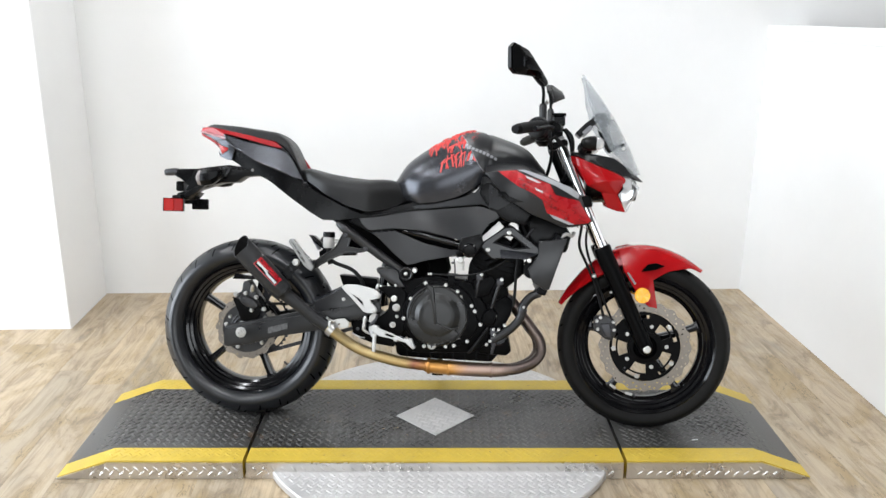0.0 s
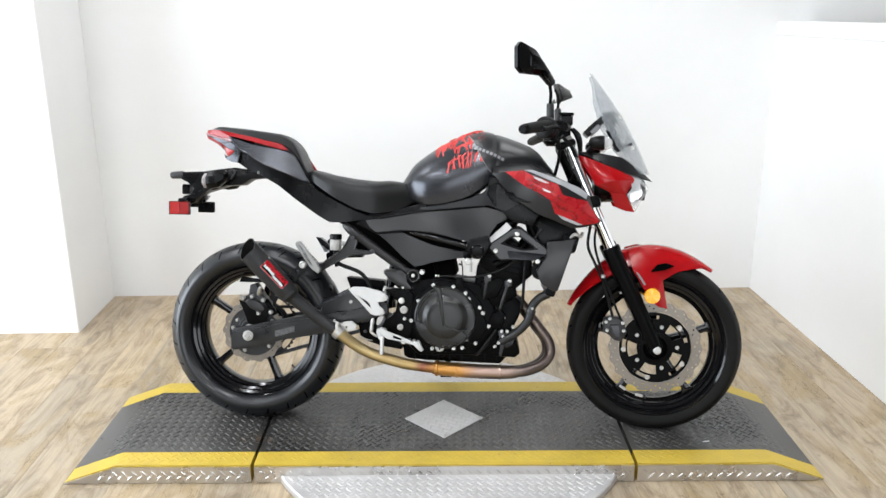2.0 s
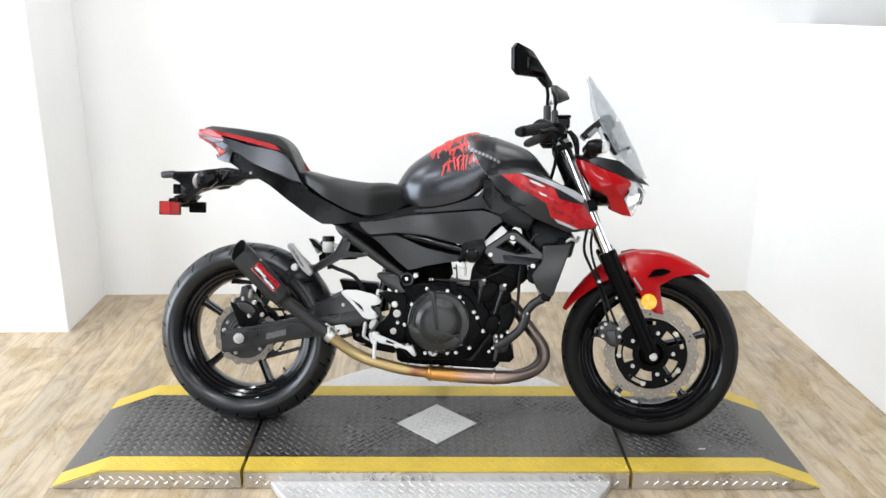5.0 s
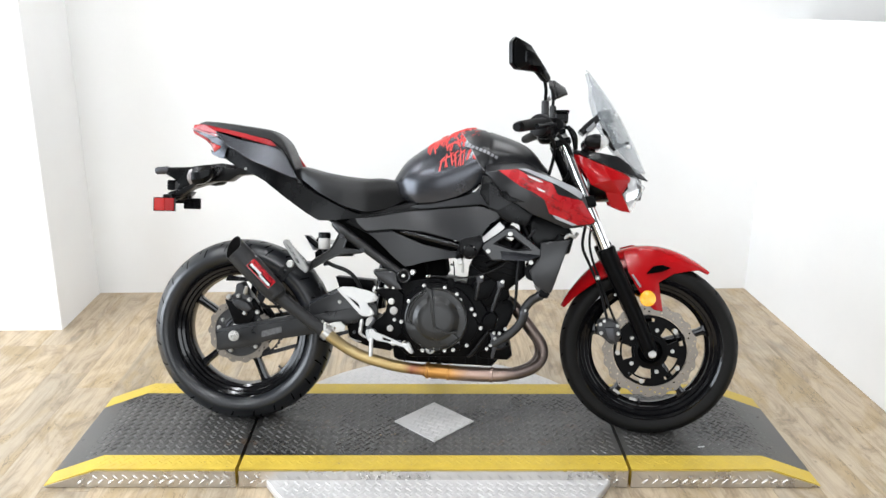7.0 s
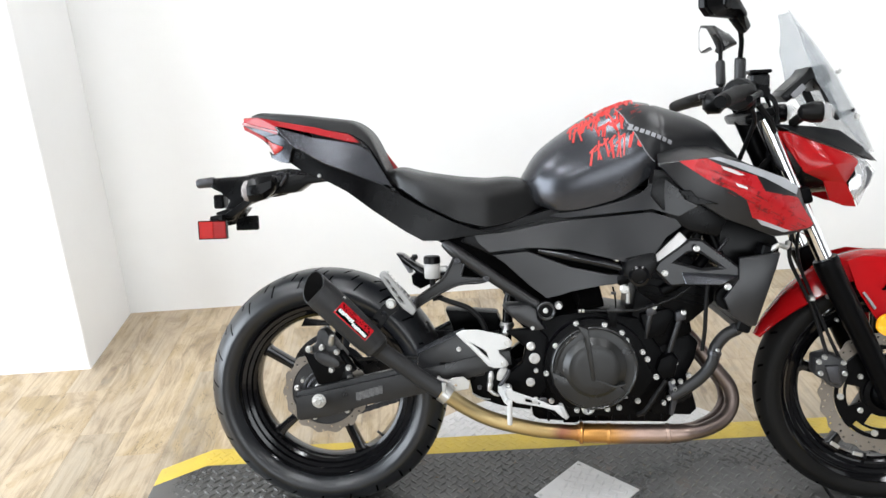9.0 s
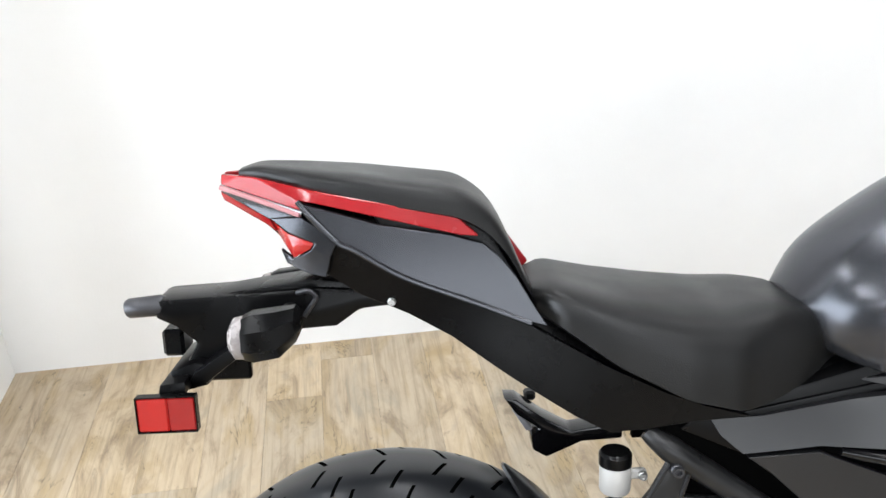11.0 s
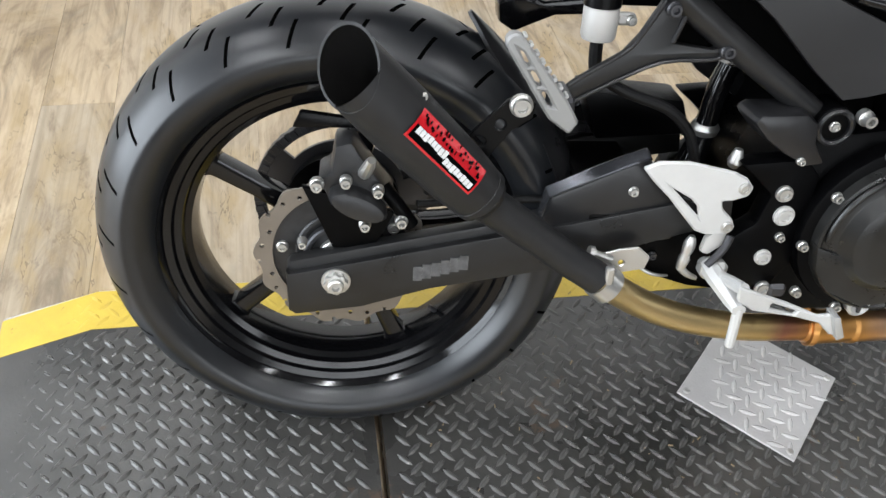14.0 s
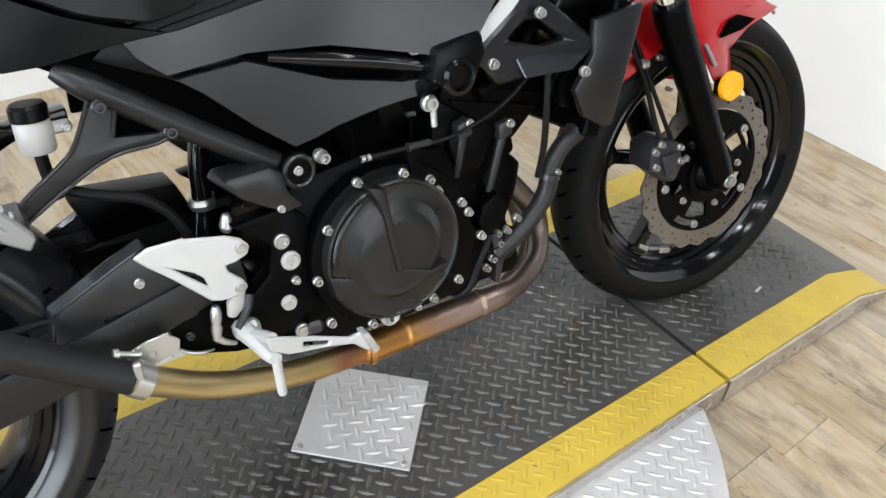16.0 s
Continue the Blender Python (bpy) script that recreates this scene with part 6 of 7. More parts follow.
both("radiator_clip", tube([(0.385, -0.15, 0.655), (0.40, -0.155, 0.667), (0.418, -0.15, 0.66), (0.425, -0.14, 0.672)], 0.006, 8, 3), "steel")
add("horn", moved(lathe([(0.0, -0.02), (0.028, -0.02), (0.03, -0.01), (0.016, 0.012), (0.0, 0.012)], 24), Matrix.Translation((0.290, -0.130, 0.545))), "engine_black", "black round horn")

# -- engine --
add("crankcase", prism([(-0.165, 0.300), (-0.175, 0.40), (-0.140, 0.50), (-0.03, 0.515), (0.09, 0.495), (0.140, 0.42), (0.165, 0.36), (0.150, 0.29), (0.10, 0.255), (-0.11, 0.250)], -0.115, 0.120, 0.010), "engine_black", "black engine crankcase")
add("oil_pan", prism([(-0.175, 0.300), (-0.165, 0.236), (-0.150, 0.228), (-0.080, 0.223), (0.165, 0.218), (0.188, 0.245), (0.195, 0.300)], -0.062, 0.085, 0.008), "engine_black", "black finned oil pan")
for x in (-0.13, -0.09, -0.05, -0.01, 0.03, 0.07, 0.11, 0.15):
    add("pan_fin", block(x, x + 0.006, -0.066, -0.060, 0.226, 0.262, 0.001), "engine_black")
add("cylinder_block", prism([(0.072, 0.48), (0.100, 0.40), (0.218, 0.455), (0.200, 0.55), (0.110, 0.585), (0.082, 0.56)], -0.105, 0.105, 0.008), "engine_black", "black cylinder block")
add("cylinder_head", prism([(0.085, 0.56), (0.205, 0.475), (0.268, 0.53), (0.262, 0.60), (0.190, 0.655), (0.105, 0.62)], -0.115, 0.115, 0.010), "engine_black", "black cylinder head")
add("head_plate", prism([(0.090, 0.505), (0.160, 0.520), (0.178, 0.505), (0.150, 0.450), (0.105, 0.440)], -0.120, -0.100, 0.006, 0.92), "engine_black")
for rod in ([(0.160, -0.115, 0.408), (0.172, -0.118, 0.450), (0.187, -0.119, 0.497)], [(0.107, -0.112, 0.445), (0.112, -0.118, 0.480), (0.119, -0.119, 0.512)]):
    add("stud_tube", tube(rod, [0.0062, 0.0066, 0.0072], 12, 3), "grey_rubber", "dark grey stud tube")
    x, y, z = rod[-1]
    add("stud_head", prism([(x - 0.012, z - 0.012), (x - 0.013, z + 0.012), (x + 0.008, z + 0.018), (x + 0.012, z - 0.006)], y - 0.008, y + 0.012, 0.004), "dark_steel")
    add("rib_bolt", bolt(x + 0.005, z + 0.012, y - 0.008, 0.0065, 0.008), "steel")
for z in (0.555, 0.575, 0.595):
    add("cooling_rib", prism([(0.10, z), (0.24, z - 0.035), (0.242, z - 0.031), (0.10, z + 0.004)], -0.122, -0.10, 0.001), "engine_black")
C = (-0.020, 0.383)
flange = [(0.148 * math.cos(a) * 0.80, 0.148 * math.sin(a) * 0.80) for a in (2 * math.pi * k / 36 for k in range(36))]
flange = [(C[0] + x * (1.10 if x > 0 else 1.0) + (0.012 if x > 0.05 and z < 0 else 0), C[1] + z * (0.98 if z < 0 else 1.0)) for x, z in flange]
cover2 = add("clutch_cover", prism(flange, -0.142, -0.112, 0.005), "engine_black", "round black clutch cover with ribs")
dome = lathe([(0.104, -0.140), (0.101, -0.154), (0.098, -0.156), (0.0945, -0.1530), (0.076, -0.1525), (0.074, -0.1535), (0.0615, -0.1635), (0.0590, -0.1650), (0.040, -0.1662), (0.0, -0.1668)], 64)
part("dome", moved(dome, Matrix.Translation((C[0], 0, C[1]))), "cover_grey", cover2)
part("rib", prism([(-0.060, 0.490), (-0.034, 0.482), (-0.0185, 0.358), (-0.0275, 0.356), (-0.043, 0.460)], -0.171, -0.140, 0.003), "cover_grey", cover2)
part("rib", prism([(-0.029, 0.360), (-0.019, 0.362), (0.026, 0.344), (0.052, 0.350), (0.052, 0.344), (0.024, 0.337)], -0.1685, -0.150, 0.003), "cover_grey", cover2)
part("rib", moved(tube([(0.0905 * math.cos(a), -0.1545, 0.0905 * math.sin(a)) for a in (radians(118 + 9 * k) for k in range(8))], [0.002, 0.004, 0.004, 0.004, 0.004, 0.004, 0.004, 0.002], 10, 2), Matrix.Translation((C[0], 0, C[1]))), "cover_grey", cover2)
part("lower_band", moved(prism([(-0.106, -0.004), (-0.06, -0.022), (0.0, -0.034), (0.060, -0.040), (0.080, -0.060), (0.040, -0.090), (-0.020, -0.098), (-0.075, -0.072), (-0.098, -0.04)], -0.157, -0.140, 0.004, 0.95), Matrix.Translation((C[0], 0, C[1]))), "cover_grey", cover2)
for x, z in ((-0.061, 0.490), (0.006, 0.486), (0.046, 0.466), (0.057, 0.447), (0.094, 0.419), (0.105, 0.401), (0.125, 0.358), (0.082, 0.300), (0.038, 0.284), (0.010, 0.281), (-0.062, 0.279), (-0.122, 0.302), (-0.133, 0.370), (-0.110, 0.437)):
    part("bolt", bolt(x, z, -0.140, 0.0068, 0.011), "steel", cover2)
part("oil_cap", moved(lathe([(0.0155, -0.140), (0.0155, -0.152), (0.012, -0.155), (0.006, -0.152), (0, -0.152)], 24), Matrix.Translation((-0.036, 0, 0.285))), "alu", cover2, "silver filler cap with a raised grip")
part("cap_grip", block(-0.0385, -0.0335, -0.156, -0.150, 0.276, 0.294, 0.001), "dark_steel", cover2)
part("mark", block(0.024, 0.058, -0.1435, -0.141, 0.306, 0.311), "grey_decal", cover2)
add("engine_front", prism([(0.120, 0.430), (0.215, 0.450), (0.236, 0.430), (0.225, 0.385), (0.205, 0.345), (0.222, 0.300), (0.232, 0.262), (0.215, 0.246), (0.120, 0.250)], -0.096, 0.090, 0.010), "engine_black", "black lower front of the engine")
add("oil_filter", moved(lathe([(0.0, -0.030), (0.024, -0.030), (0.030, -0.022), (0.030, 0.022), (0.0, 0.022)], 24), Matrix.Translation((0.186, -0.088, 0.312))), "gloss_black", "gloss black oil filter")
add("water_pump", prism([(0.135, 0.40), (0.165, 0.415), (0.182, 0.395), (0.172, 0.352), (0.140, 0.345), (0.125, 0.37)], -0.135, -0.10, 0.006, 0.9), "engine_black")
add("coolant_hose", tube([(0.335, -0.125, 0.484), (0.312, -0.128, 0.466), (0.288, -0.128, 0.452), (0.266, -0.128, 0.424), (0.259, -0.127, 0.388), (0.238, -0.125, 0.356), (0.203, -0.122, 0.326), (0.164, -0.118, 0.303)], 0.0145, 16), "grey_rubber", "black rubber coolant hose")
for x, y, z, a in ((0.312, -0.127, 0.467, -36), (0.263, -0.128, 0.410, -78)):
    add("hose_clamp", moved(lathe([(0.0168, -0.004), (0.0168, 0.004), (0.0140, 0.004), (0.0140, -0.004)], 20, closed=True), Matrix.Translation((x, y, z)) @ Matrix.Rotation(radians(a), 4, "Y") @ Matrix.Rotation(radians(90), 4, "Z")), "dark_steel")
    add("clamp_screw", bolt(x + 0.004, z + 0.010, y - 0.014, 0.0045, 0.008), "steel")
for x, z in ((0.174, 0.386), (0.158, 0.300), (0.172, 0.322), (0.186, 0.340), (0.168, 0.34), (0.146, 0.288), (0.19, 0.31), (0.205, 0.355)):
    add("engine_bolt", bolt(x, z, -0.118, 0.0062, 0.012), "steel")
add("bracket_arm", prism([(0.155, 0.34), (0.170, 0.345), (0.180, 0.30), (0.168, 0.255), (0.160, 0.258), (0.165, 0.30)], -0.125, -0.110, 0.002), "dark_steel")
add("breather_hose", tube([(0.085, -0.125, 0.26), (0.10, -0.14, 0.275), (0.125, -0.135, 0.31), (0.15, -0.13, 0.345)], 0.006, 10), "rubber")
add("clutch_cable", tube([(-0.055, -0.148, 0.521), (0.0, -0.150, 0.5215), (0.070, -0.152, 0.521), (0.115, -0.153, 0.530), (0.164, -0.152, 0.548), (0.205, -0.150, 0.575), (0.240, -0.145, 0.61)], 0.0032, 8), "rubber", "black control cable")
for x in (-0.052, -0.044):
    add("cable_ferrule", tube([(x - 0.0025, -0.149, 0.5215), (x + 0.0025, -0.149, 0.5215)], 0.0044, 8, 1), "steel" if x < -0.04 else "dark_steel")
add("cable_sleeve", tube([(0.012, -0.150, 0.5215), (0.016, -0.150, 0.5215), (0.018, -0.150, 0.5215), (0.046, -0.151, 0.5215)], [0.0062, 0.0062, 0.0048, 0.0048], 10, 1), "grey_rubber")
add("cable_bracket", prism([(0.012, 0.518), (0.036, 0.516), (0.034, 0.480), (0.018, 0.482)], -0.146, -0.140, 0.002), "engine_black")
add("down_cable", tube([(0.245, -0.15, 0.60), (0.238, -0.155, 0.54), (0.236, -0.15, 0.47), (0.232, -0.14, 0.42)], 0.005, 8), "rubber")
add("injector", tube([(0.062, -0.138, 0.566), (0.062, -0.138, 0.536)], 0.0045, 10, 1), "steel")
add("injector_cap", tube([(0.022, -0.138, 0.561), (0.034, -0.138, 0.560)], 0.0035, 8, 1), "dark_steel")
# Coloured near-black to give the engine cavity its deep shade.
add("throttle_body", prism([(-0.07, 0.56), (-0.03, 0.59), (0.0, 0.575), (0.012, 0.52), (-0.05, 0.51)], -0.10, 0.10, 0.008), "gap", "throttle bodies coloured near-black for the shaded cavity")
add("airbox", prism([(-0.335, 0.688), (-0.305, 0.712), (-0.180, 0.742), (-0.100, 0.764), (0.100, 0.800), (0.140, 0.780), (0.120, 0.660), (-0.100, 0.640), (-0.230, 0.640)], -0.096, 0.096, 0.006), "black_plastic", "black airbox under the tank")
# Added filler block, near-black like the shaded cavity round it.
add("cavity_filler", prism([(-0.135, 0.52), (-0.10, 0.575), (-0.06, 0.585), (-0.055, 0.50), (-0.12, 0.49)], -0.075, 0.075, 0.008), "gap")
# The wires are blackened with the same cavity shade.
for i in (0, 3):
    add("wire", tube([(-0.06 + 0.03 * i, -0.11, 0.57), (-0.05 + 0.028 * i, -0.125, 0.545), (-0.055 + 0.03 * i, -0.12, 0.515)], 0.0022, 6, 4), "gap")

# -- exhaust --
HDR = [(0.195, 0.01, 0.440), (0.222, 0.01, 0.428), (0.242, 0.01, 0.408), (0.264, 0.008, 0.378), (0.298, 0.004, 0.334), (0.330, 0.000, 0.290), (0.334, -0.008, 0.246), (0.304, -0.036, 0.214), (0.252, -0.058, 0.197), (0.215, -0.066, 0.194)]
add("header_pipe", tube(HDR, 0.0185, 18), "heat", "heat-tinted steel header pipe")
add("header_pipe", tube([(x - 0.008, y + 0.040 - 0.030 * max(0, min(1, (i - 5) / 4)), z) for i, (x, y, z) in enumerate(HDR)], 0.0185, 18), "heat", "heat-tinted steel header pipe")
add("exhaust_box", tube([(0.222, -0.066, 0.194), (0.205, -0.066, 0.193), (0.160, -0.066, 0.191), (0.05, -0.072, 0.194), (-0.040, -0.087, 0.202), (-0.062, -0.090, 0.205)], [0.020, 0.0225, 0.0240, 0.0245, 0.0240, 0.0200], 22, 4), "heat", "orange heat-tinted exhaust mid section")
add("exhaust_pipe", tube([(-0.055, -0.090, 0.204), (-0.100, -0.097, 0.209), (-0.150, -0.106, 0.217), (-0.200, -0.115, 0.230), (-0.250, -0.121, 0.245), (-0.290, -0.126, 0.262), (-0.325, -0.135, 0.284), (-0.355, -0.147, 0.308), (-0.379, -0.158, 0.329), (-0.392, -0.160, 0.339)], 0.0187, 20), "heat", "gold heat-tinted exhaust pipe")
for x, y, z, r in ((-0.048, -0.088, 0.203, 0.0275), (0.020, -0.076, 0.196, 0.0262), (0.165, -0.066, 0.1915, 0.0262)):
    add("exhaust_flange", moved(lathe([(r, -0.004), (r, 0.004), (0.022, 0.006), (0.022, -0.006)], 28, closed=True), Matrix.Translation((x, y, z)) @ Matrix.Rotation(radians(84), 4, "Z")), "heat")
axis = Vector((-0.376, -0.157, 0.326))
add("pipe_clamp", moved(lathe([(0.0230, -0.010), (0.0230, 0.010), (0.0195, 0.010), (0.0195, -0.010)], 28, closed=True), Matrix.Translation(axis) @ Matrix.Rotation(radians(40), 4, "Y") @ Matrix.Rotation(radians(90), 4, "Z")), "steel", "bright steel pipe clamp")
add("clamp_bolt", tube([(-0.396, -0.142, 0.361), (-0.390, -0.142, 0.3595), (-0.389, -0.142, 0.359), (-0.366, -0.142, 0.350)], [0.0072, 0.0072, 0.004, 0.004], 10, 1), "steel")
add("clamp_lug", block(axis.x - 0.006, axis.x + 0.004, axis.y - 0.022, axis.y - 0.012, axis.z + 0.010, axis.z + 0.034, 0.002), "steel")
TAB = [(-0.382, 0.352), (-0.357, 0.360), (-0.333, 0.363), (-0.317, 0.349), (-0.321, 0.332), (-0.355, 0.326), (-0.379, 0.330)]
add("clamp_tab", plate(TAB, [[(-0.352 + 0.004 * math.cos(a), 0.341 + 0.004 * math.sin(a)) for a in (2 * math.pi * k / 10 for k in range(10))]], -0.137, -0.133, 0.001), "steel", "pale steel exhaust hanger tab")
MUF = [(-0.678, -0.182, 0.597), (-0.623, -0.177, 0.540), (-0.565, -0.170, 0.479), (-0.537, -0.166, 0.450), (-0.525, -0.163, 0.436), (-0.470, -0.160, 0.395), (-0.430, -0.159, 0.364), (-0.385, -0.160, 0.334)]
MUFR = [0.0372, 0.0382, 0.0362, 0.0315, 0.0220, 0.0205, 0.0200, 0.0200]


MOUTH = Vector((-0.635, -0.623, 0.457))      # the way the slanted opening faces


def cut_mouth(bm):
    """Slant the open end so that it faces outwards and up."""
    d = (Vector(MUF[0]) - Vector(MUF[1])).normalized()
    for v in bm.verts:
        rel = v.co - Vector(MUF[0])
        if abs(rel.dot(d)) < 1e-3:
            v.co -= d * rel.dot(MOUTH) / d.dot(MOUTH)
    return bm


muf = tube(MUF, MUFR, 32, 4, caps=False)
muffler = add("muffler", cut_mouth(muf), "muffler", "matte black slash-cut muffler", None, 50)
part("bore", cut_mouth(tube([MUF[0], MUF[1], MUF[2], MUF[3]], [0.0355, 0.0362, 0.0340, 0.028], 32, 4, caps=False)), "muffler_in", muffler)
lip = bmesh.new()
d = (Vector(MUF[0]) - Vector(MUF[1])).normalized()
u = d.cross(Vector((0, 1, 0))).normalized()
w = u.cross(d).normalized()
loops = []
for r in (0.0380, 0.0352):
    loops.append([])
    for k in range(40):
        a = 2 * math.pi * k / 40
        p = Vector(MUF[0]) + (u * math.cos(a) + w * math.sin(a)) * r
        rel = p - Vector(MUF[0])
        loops[-1].append(lip.verts.new(p + d * (0.0006 - rel.dot(MOUTH) / d.dot(MOUTH))))
for k in range(40):
    lip.faces.new((loops[0][k], loops[0][(k + 1) % 40], loops[1][(k + 1) % 40], loops[1][k]))
part("lip", lip, "muffler", muffler)


def badge_patch(u0, u1, a0, a1, lift, n=10):
    """A patch bent round the muffler: u along it, a in degrees round it."""
    bm = bmesh.new()
    A, B = Vector(MUF[1]), Vector(MUF[3])
    ax = (B - A).normalized()
    A = A - ax * 0.009
    out = Vector((0, -1, 0)) - ax * Vector((0, -1, 0)).dot(ax)
    out.normalize()
    up = out.cross(ax).normalized()
    if up.z < 0:
        up = -up
    rows = []
    for i in range(2):
        p = A + ax * (u0, u1)[i]
        rows.append([bm.verts.new(p + (out * math.cos(radians(a)) + up * math.sin(radians(a))) * (float(np.interp((u0, u1)[i], (0.0, 0.093, 0.133), (0.0390, 0.0372, 0.0325))) + lift)) for a in np.linspace(a0, a1, n)])
    for k in range(n - 1):
        bm.faces.new((rows[0][k], rows[1][k], rows[1][k + 1], rows[0][k + 1]))
    return bm


badge = part("badge", badge_patch(0.001, 0.102, 2, 52, 0.0012, 14), "badge_red", muffler, "glossy red badge with black panel and pale bars")
part("badge_panel", badge_patch(0.004, 0.099, 6, 27, 0.0020), "gap", badge)
rng = random.Random(4)
for u0, count, a0 in ((0.007, 8, 16), (0.052, 8, 9)):
    for k in range(count):
        u = u0 + 0.0056 * k
        part("badge_bar", badge_patch(u, u + 0.0050, a0 + rng.uniform(-1, 2), a0 + 11 + rng.uniform(-1, 1), 0.0028, 4), "white_decal", badge)
for k in range(34):
    u = 0.005 + 0.0027 * k + rng.uniform(-0.0012, 0.0012)
    a0 = rng.uniform(29, 44)
    part("badge_stroke", badge_patch(u, u + rng.uniform(0.0014, 0.0030), a0, a0 + rng.uniform(4, 8), 0.0022, 4), "gap", badge)
ax0 = (Vector(MUF[3]) - Vector(MUF[2])).normalized()
part("collar", tube([Vector(MUF[3]) - ax0 * 0.006, Vector(MUF[3]) - ax0 * 0.005, Vector(MUF[3]) + ax0 * 0.003, Vector(MUF[3]) + ax0 * 0.005], [0.0322, 0.0330, 0.0325, 0.0285], 32, 1), "muffler", muffler, "", 20)
part("rivet", bolt(-0.604, 0.571, -0.186, 0.004, 0.006), "steel", muffler)
add("muffler_bracket", plate([(-0.560, 0.500), (-0.545, 0.518), (-0.512, 0.552), (-0.492, 0.558), (-0.482, 0.548), (-0.484, 0.532), (-0.505, 0.517), (-0.530, 0.482), (-0.545, 0.478)], [[(-0.541 + 0.009 * math.cos(a), 0.504 + 0.007 * math.sin(a)) for a in (2 * math.pi * k / 12 for k in range(12))], [(-0.518 + 0.006 * math.cos(a), 0.524 + 0.007 * math.sin(a)) for a in (2 * math.pi * k / 12 for k in range(12))]], -0.147, -0.141, 0.001), "black_plastic", "black muffler hanger")
add("hanger_bolt", bolt(-0.499, 0.549, -0.150, 0.0125, 0.012, 16), "steel", "bright steel hanger bolt")

# -- rear end --
ARM = [(-0.756, 0.313), (-0.752, 0.321), (-0.60, 0.354), (-0.420, 0.392), (-0.300, 0.420), (-0.220, 0.420), (-0.215, 0.385), (-0.300, 0.372), (-0.420, 0.330), (-0.580, 0.287), (-0.665, 0.260), (-0.746, 0.249), (-0.755, 0.255)]
LOWARM = [(x, z - (0.013 if z > 0.32 and x < -0.25 else 0)) for x, z in ARM]
both("swingarm", join(prism(ARM, -0.103, -0.082, 0.004), prism(LOWARM, -0.113, -0.1025, 0.003)), "arm_black", "satin black box-section swingarm")
add("swingarm_bridge", block(-0.400, -0.300, -0.11, 0.11, 0.345, 0.400, 0.010), "engine_black")
AX = (-0.696, 0.300)
star = [((0.0150 if k % 4 < 2 else 0.0128) * math.cos(2 * math.pi * k / 32) + AX[0], (0.0150 if k % 4 < 2 else 0.0128) * math.sin(2 * math.pi * k / 32) + AX[1]) for k in range(32)]
collar = lathe([(0.0098, -0.010), (0.0098, -0.015), (0.008, -0.017), (0.005, -0.017), (0.004, -0.012), (0, -0.012)], 20)
nut = add("axle_nut", join(prism(star, -0.124, -0.114, 0.001), moved(collar, Matrix.Translation((AX[0], -0.114, AX[1])))), "steel", "bright castellated axle nut")
add("axle_nut", bolt(*AX, 0.114, 0.0150, 0.014, 6, 1), "steel", "bright steel axle nut")
both("axle_washer", moved(lathe([(0.0178, 0), (0.0178, 0.003), (0, 0.003)], 24), Matrix.Translation((AX[0], -0.1165, AX[1]))), "steel")
for i in range(6):
    add("arm_mark", block(-0.602 + 0.0112 * i, -0.5910 + 0.0112 * i, -0.1145, -0.112, 0.300 + 0.0032 * i, 0.320 + 0.0032 * i), "arm_decal")
both("arm_guard", prism([(-0.450, 0.372), (-0.442, 0.414), (-0.362, 0.452), (-0.330, 0.466), (-0.300, 0.430), (-0.268, 0.394), (-0.284, 0.356), (-0.416, 0.338)], -0.108, -0.094, 0.004), "panel_black", "satin black swingarm guard plate")
edge_out = [(-0.452, -0.104, 0.372), (-0.443, -0.107, 0.415), (-0.362, -0.107, 0.453), (-0.329, -0.107, 0.467)]
edge_in = [(-0.456, -0.092, 0.372), (-0.447, -0.092, 0.422), (-0.364, -0.092, 0.462), (-0.331, -0.092, 0.475)]
bm = bmesh.new()
lines = [[bm.verts.new(p) for p in edge_in], [bm.verts.new(p) for p in edge_out]]
for k in range(3):
    bm.faces.new((lines[0][k], lines[0][k + 1], lines[1][k + 1], lines[1][k]))
ext = bmesh.ops.extrude_face_region(bm, geom=list(bm.faces))
bmesh.ops.translate(bm, vec=(0.005, 0.006, -0.006), verts=[g for g in ext["geom"] if isinstance(g, bmesh.types.BMVert)])
# Graphite on a black plastic edge: overhead light put into its colour.
both("arm_guard_lit_edge", soften(bm, 0.0015), "graphite", "sloping guard edge, grey for the overhead light on it")
both("guard_bolt", bolt(-0.343, 0.424, -0.105, 0.0065, 0.009), "steel", "bright guard bolt")
rc = add("rear_caliper", prism([(-0.716, 0.432), (-0.700, 0.440), (-0.695, 0.473), (-0.676, 0.479), (-0.661, 0.453), (-0.640, 0.424), (-0.625, 0.405), (-0.640, 0.388), (-0.700, 0.398)], -0.100, -0.045, 0.006), "caliper_grey", "dark rear brake caliper")
oval = loft([[(x + hw * math.cos(a), y, z + hz * math.sin(a) - 0.35 * hw * math.cos(a)) for a in (2 * math.pi * k / 24 for k in range(24))] for x, y, z, hw, hz in ((-0.669, -0.096, 0.404, 0.034, 0.019), (-0.669, -0.112, 0.404, 0.034, 0.019), (-0.669, -0.120, 0.404, 0.030, 0.015), (-0.669, -0.122, 0.404, 0.022, 0.009))])
part("caliper_body", oval, "caliper_grey", rc, "rounded grey piston housing")
part("slide_pin", tube([(-0.640, -0.09, 0.418), (-0.622, -0.10, 0.398), (-0.606, -0.10, 0.372)], [0.010, 0.009, 0.010], 12, 3), "engine_black", rc)
part("bleed_nipple", tube([(-0.662, -0.10, 0.440), (-0.657, -0.112, 0.456), (-0.654, -0.118, 0.466)], [0.008, 0.0075, 0.005], 10, 1), "steel", rc)
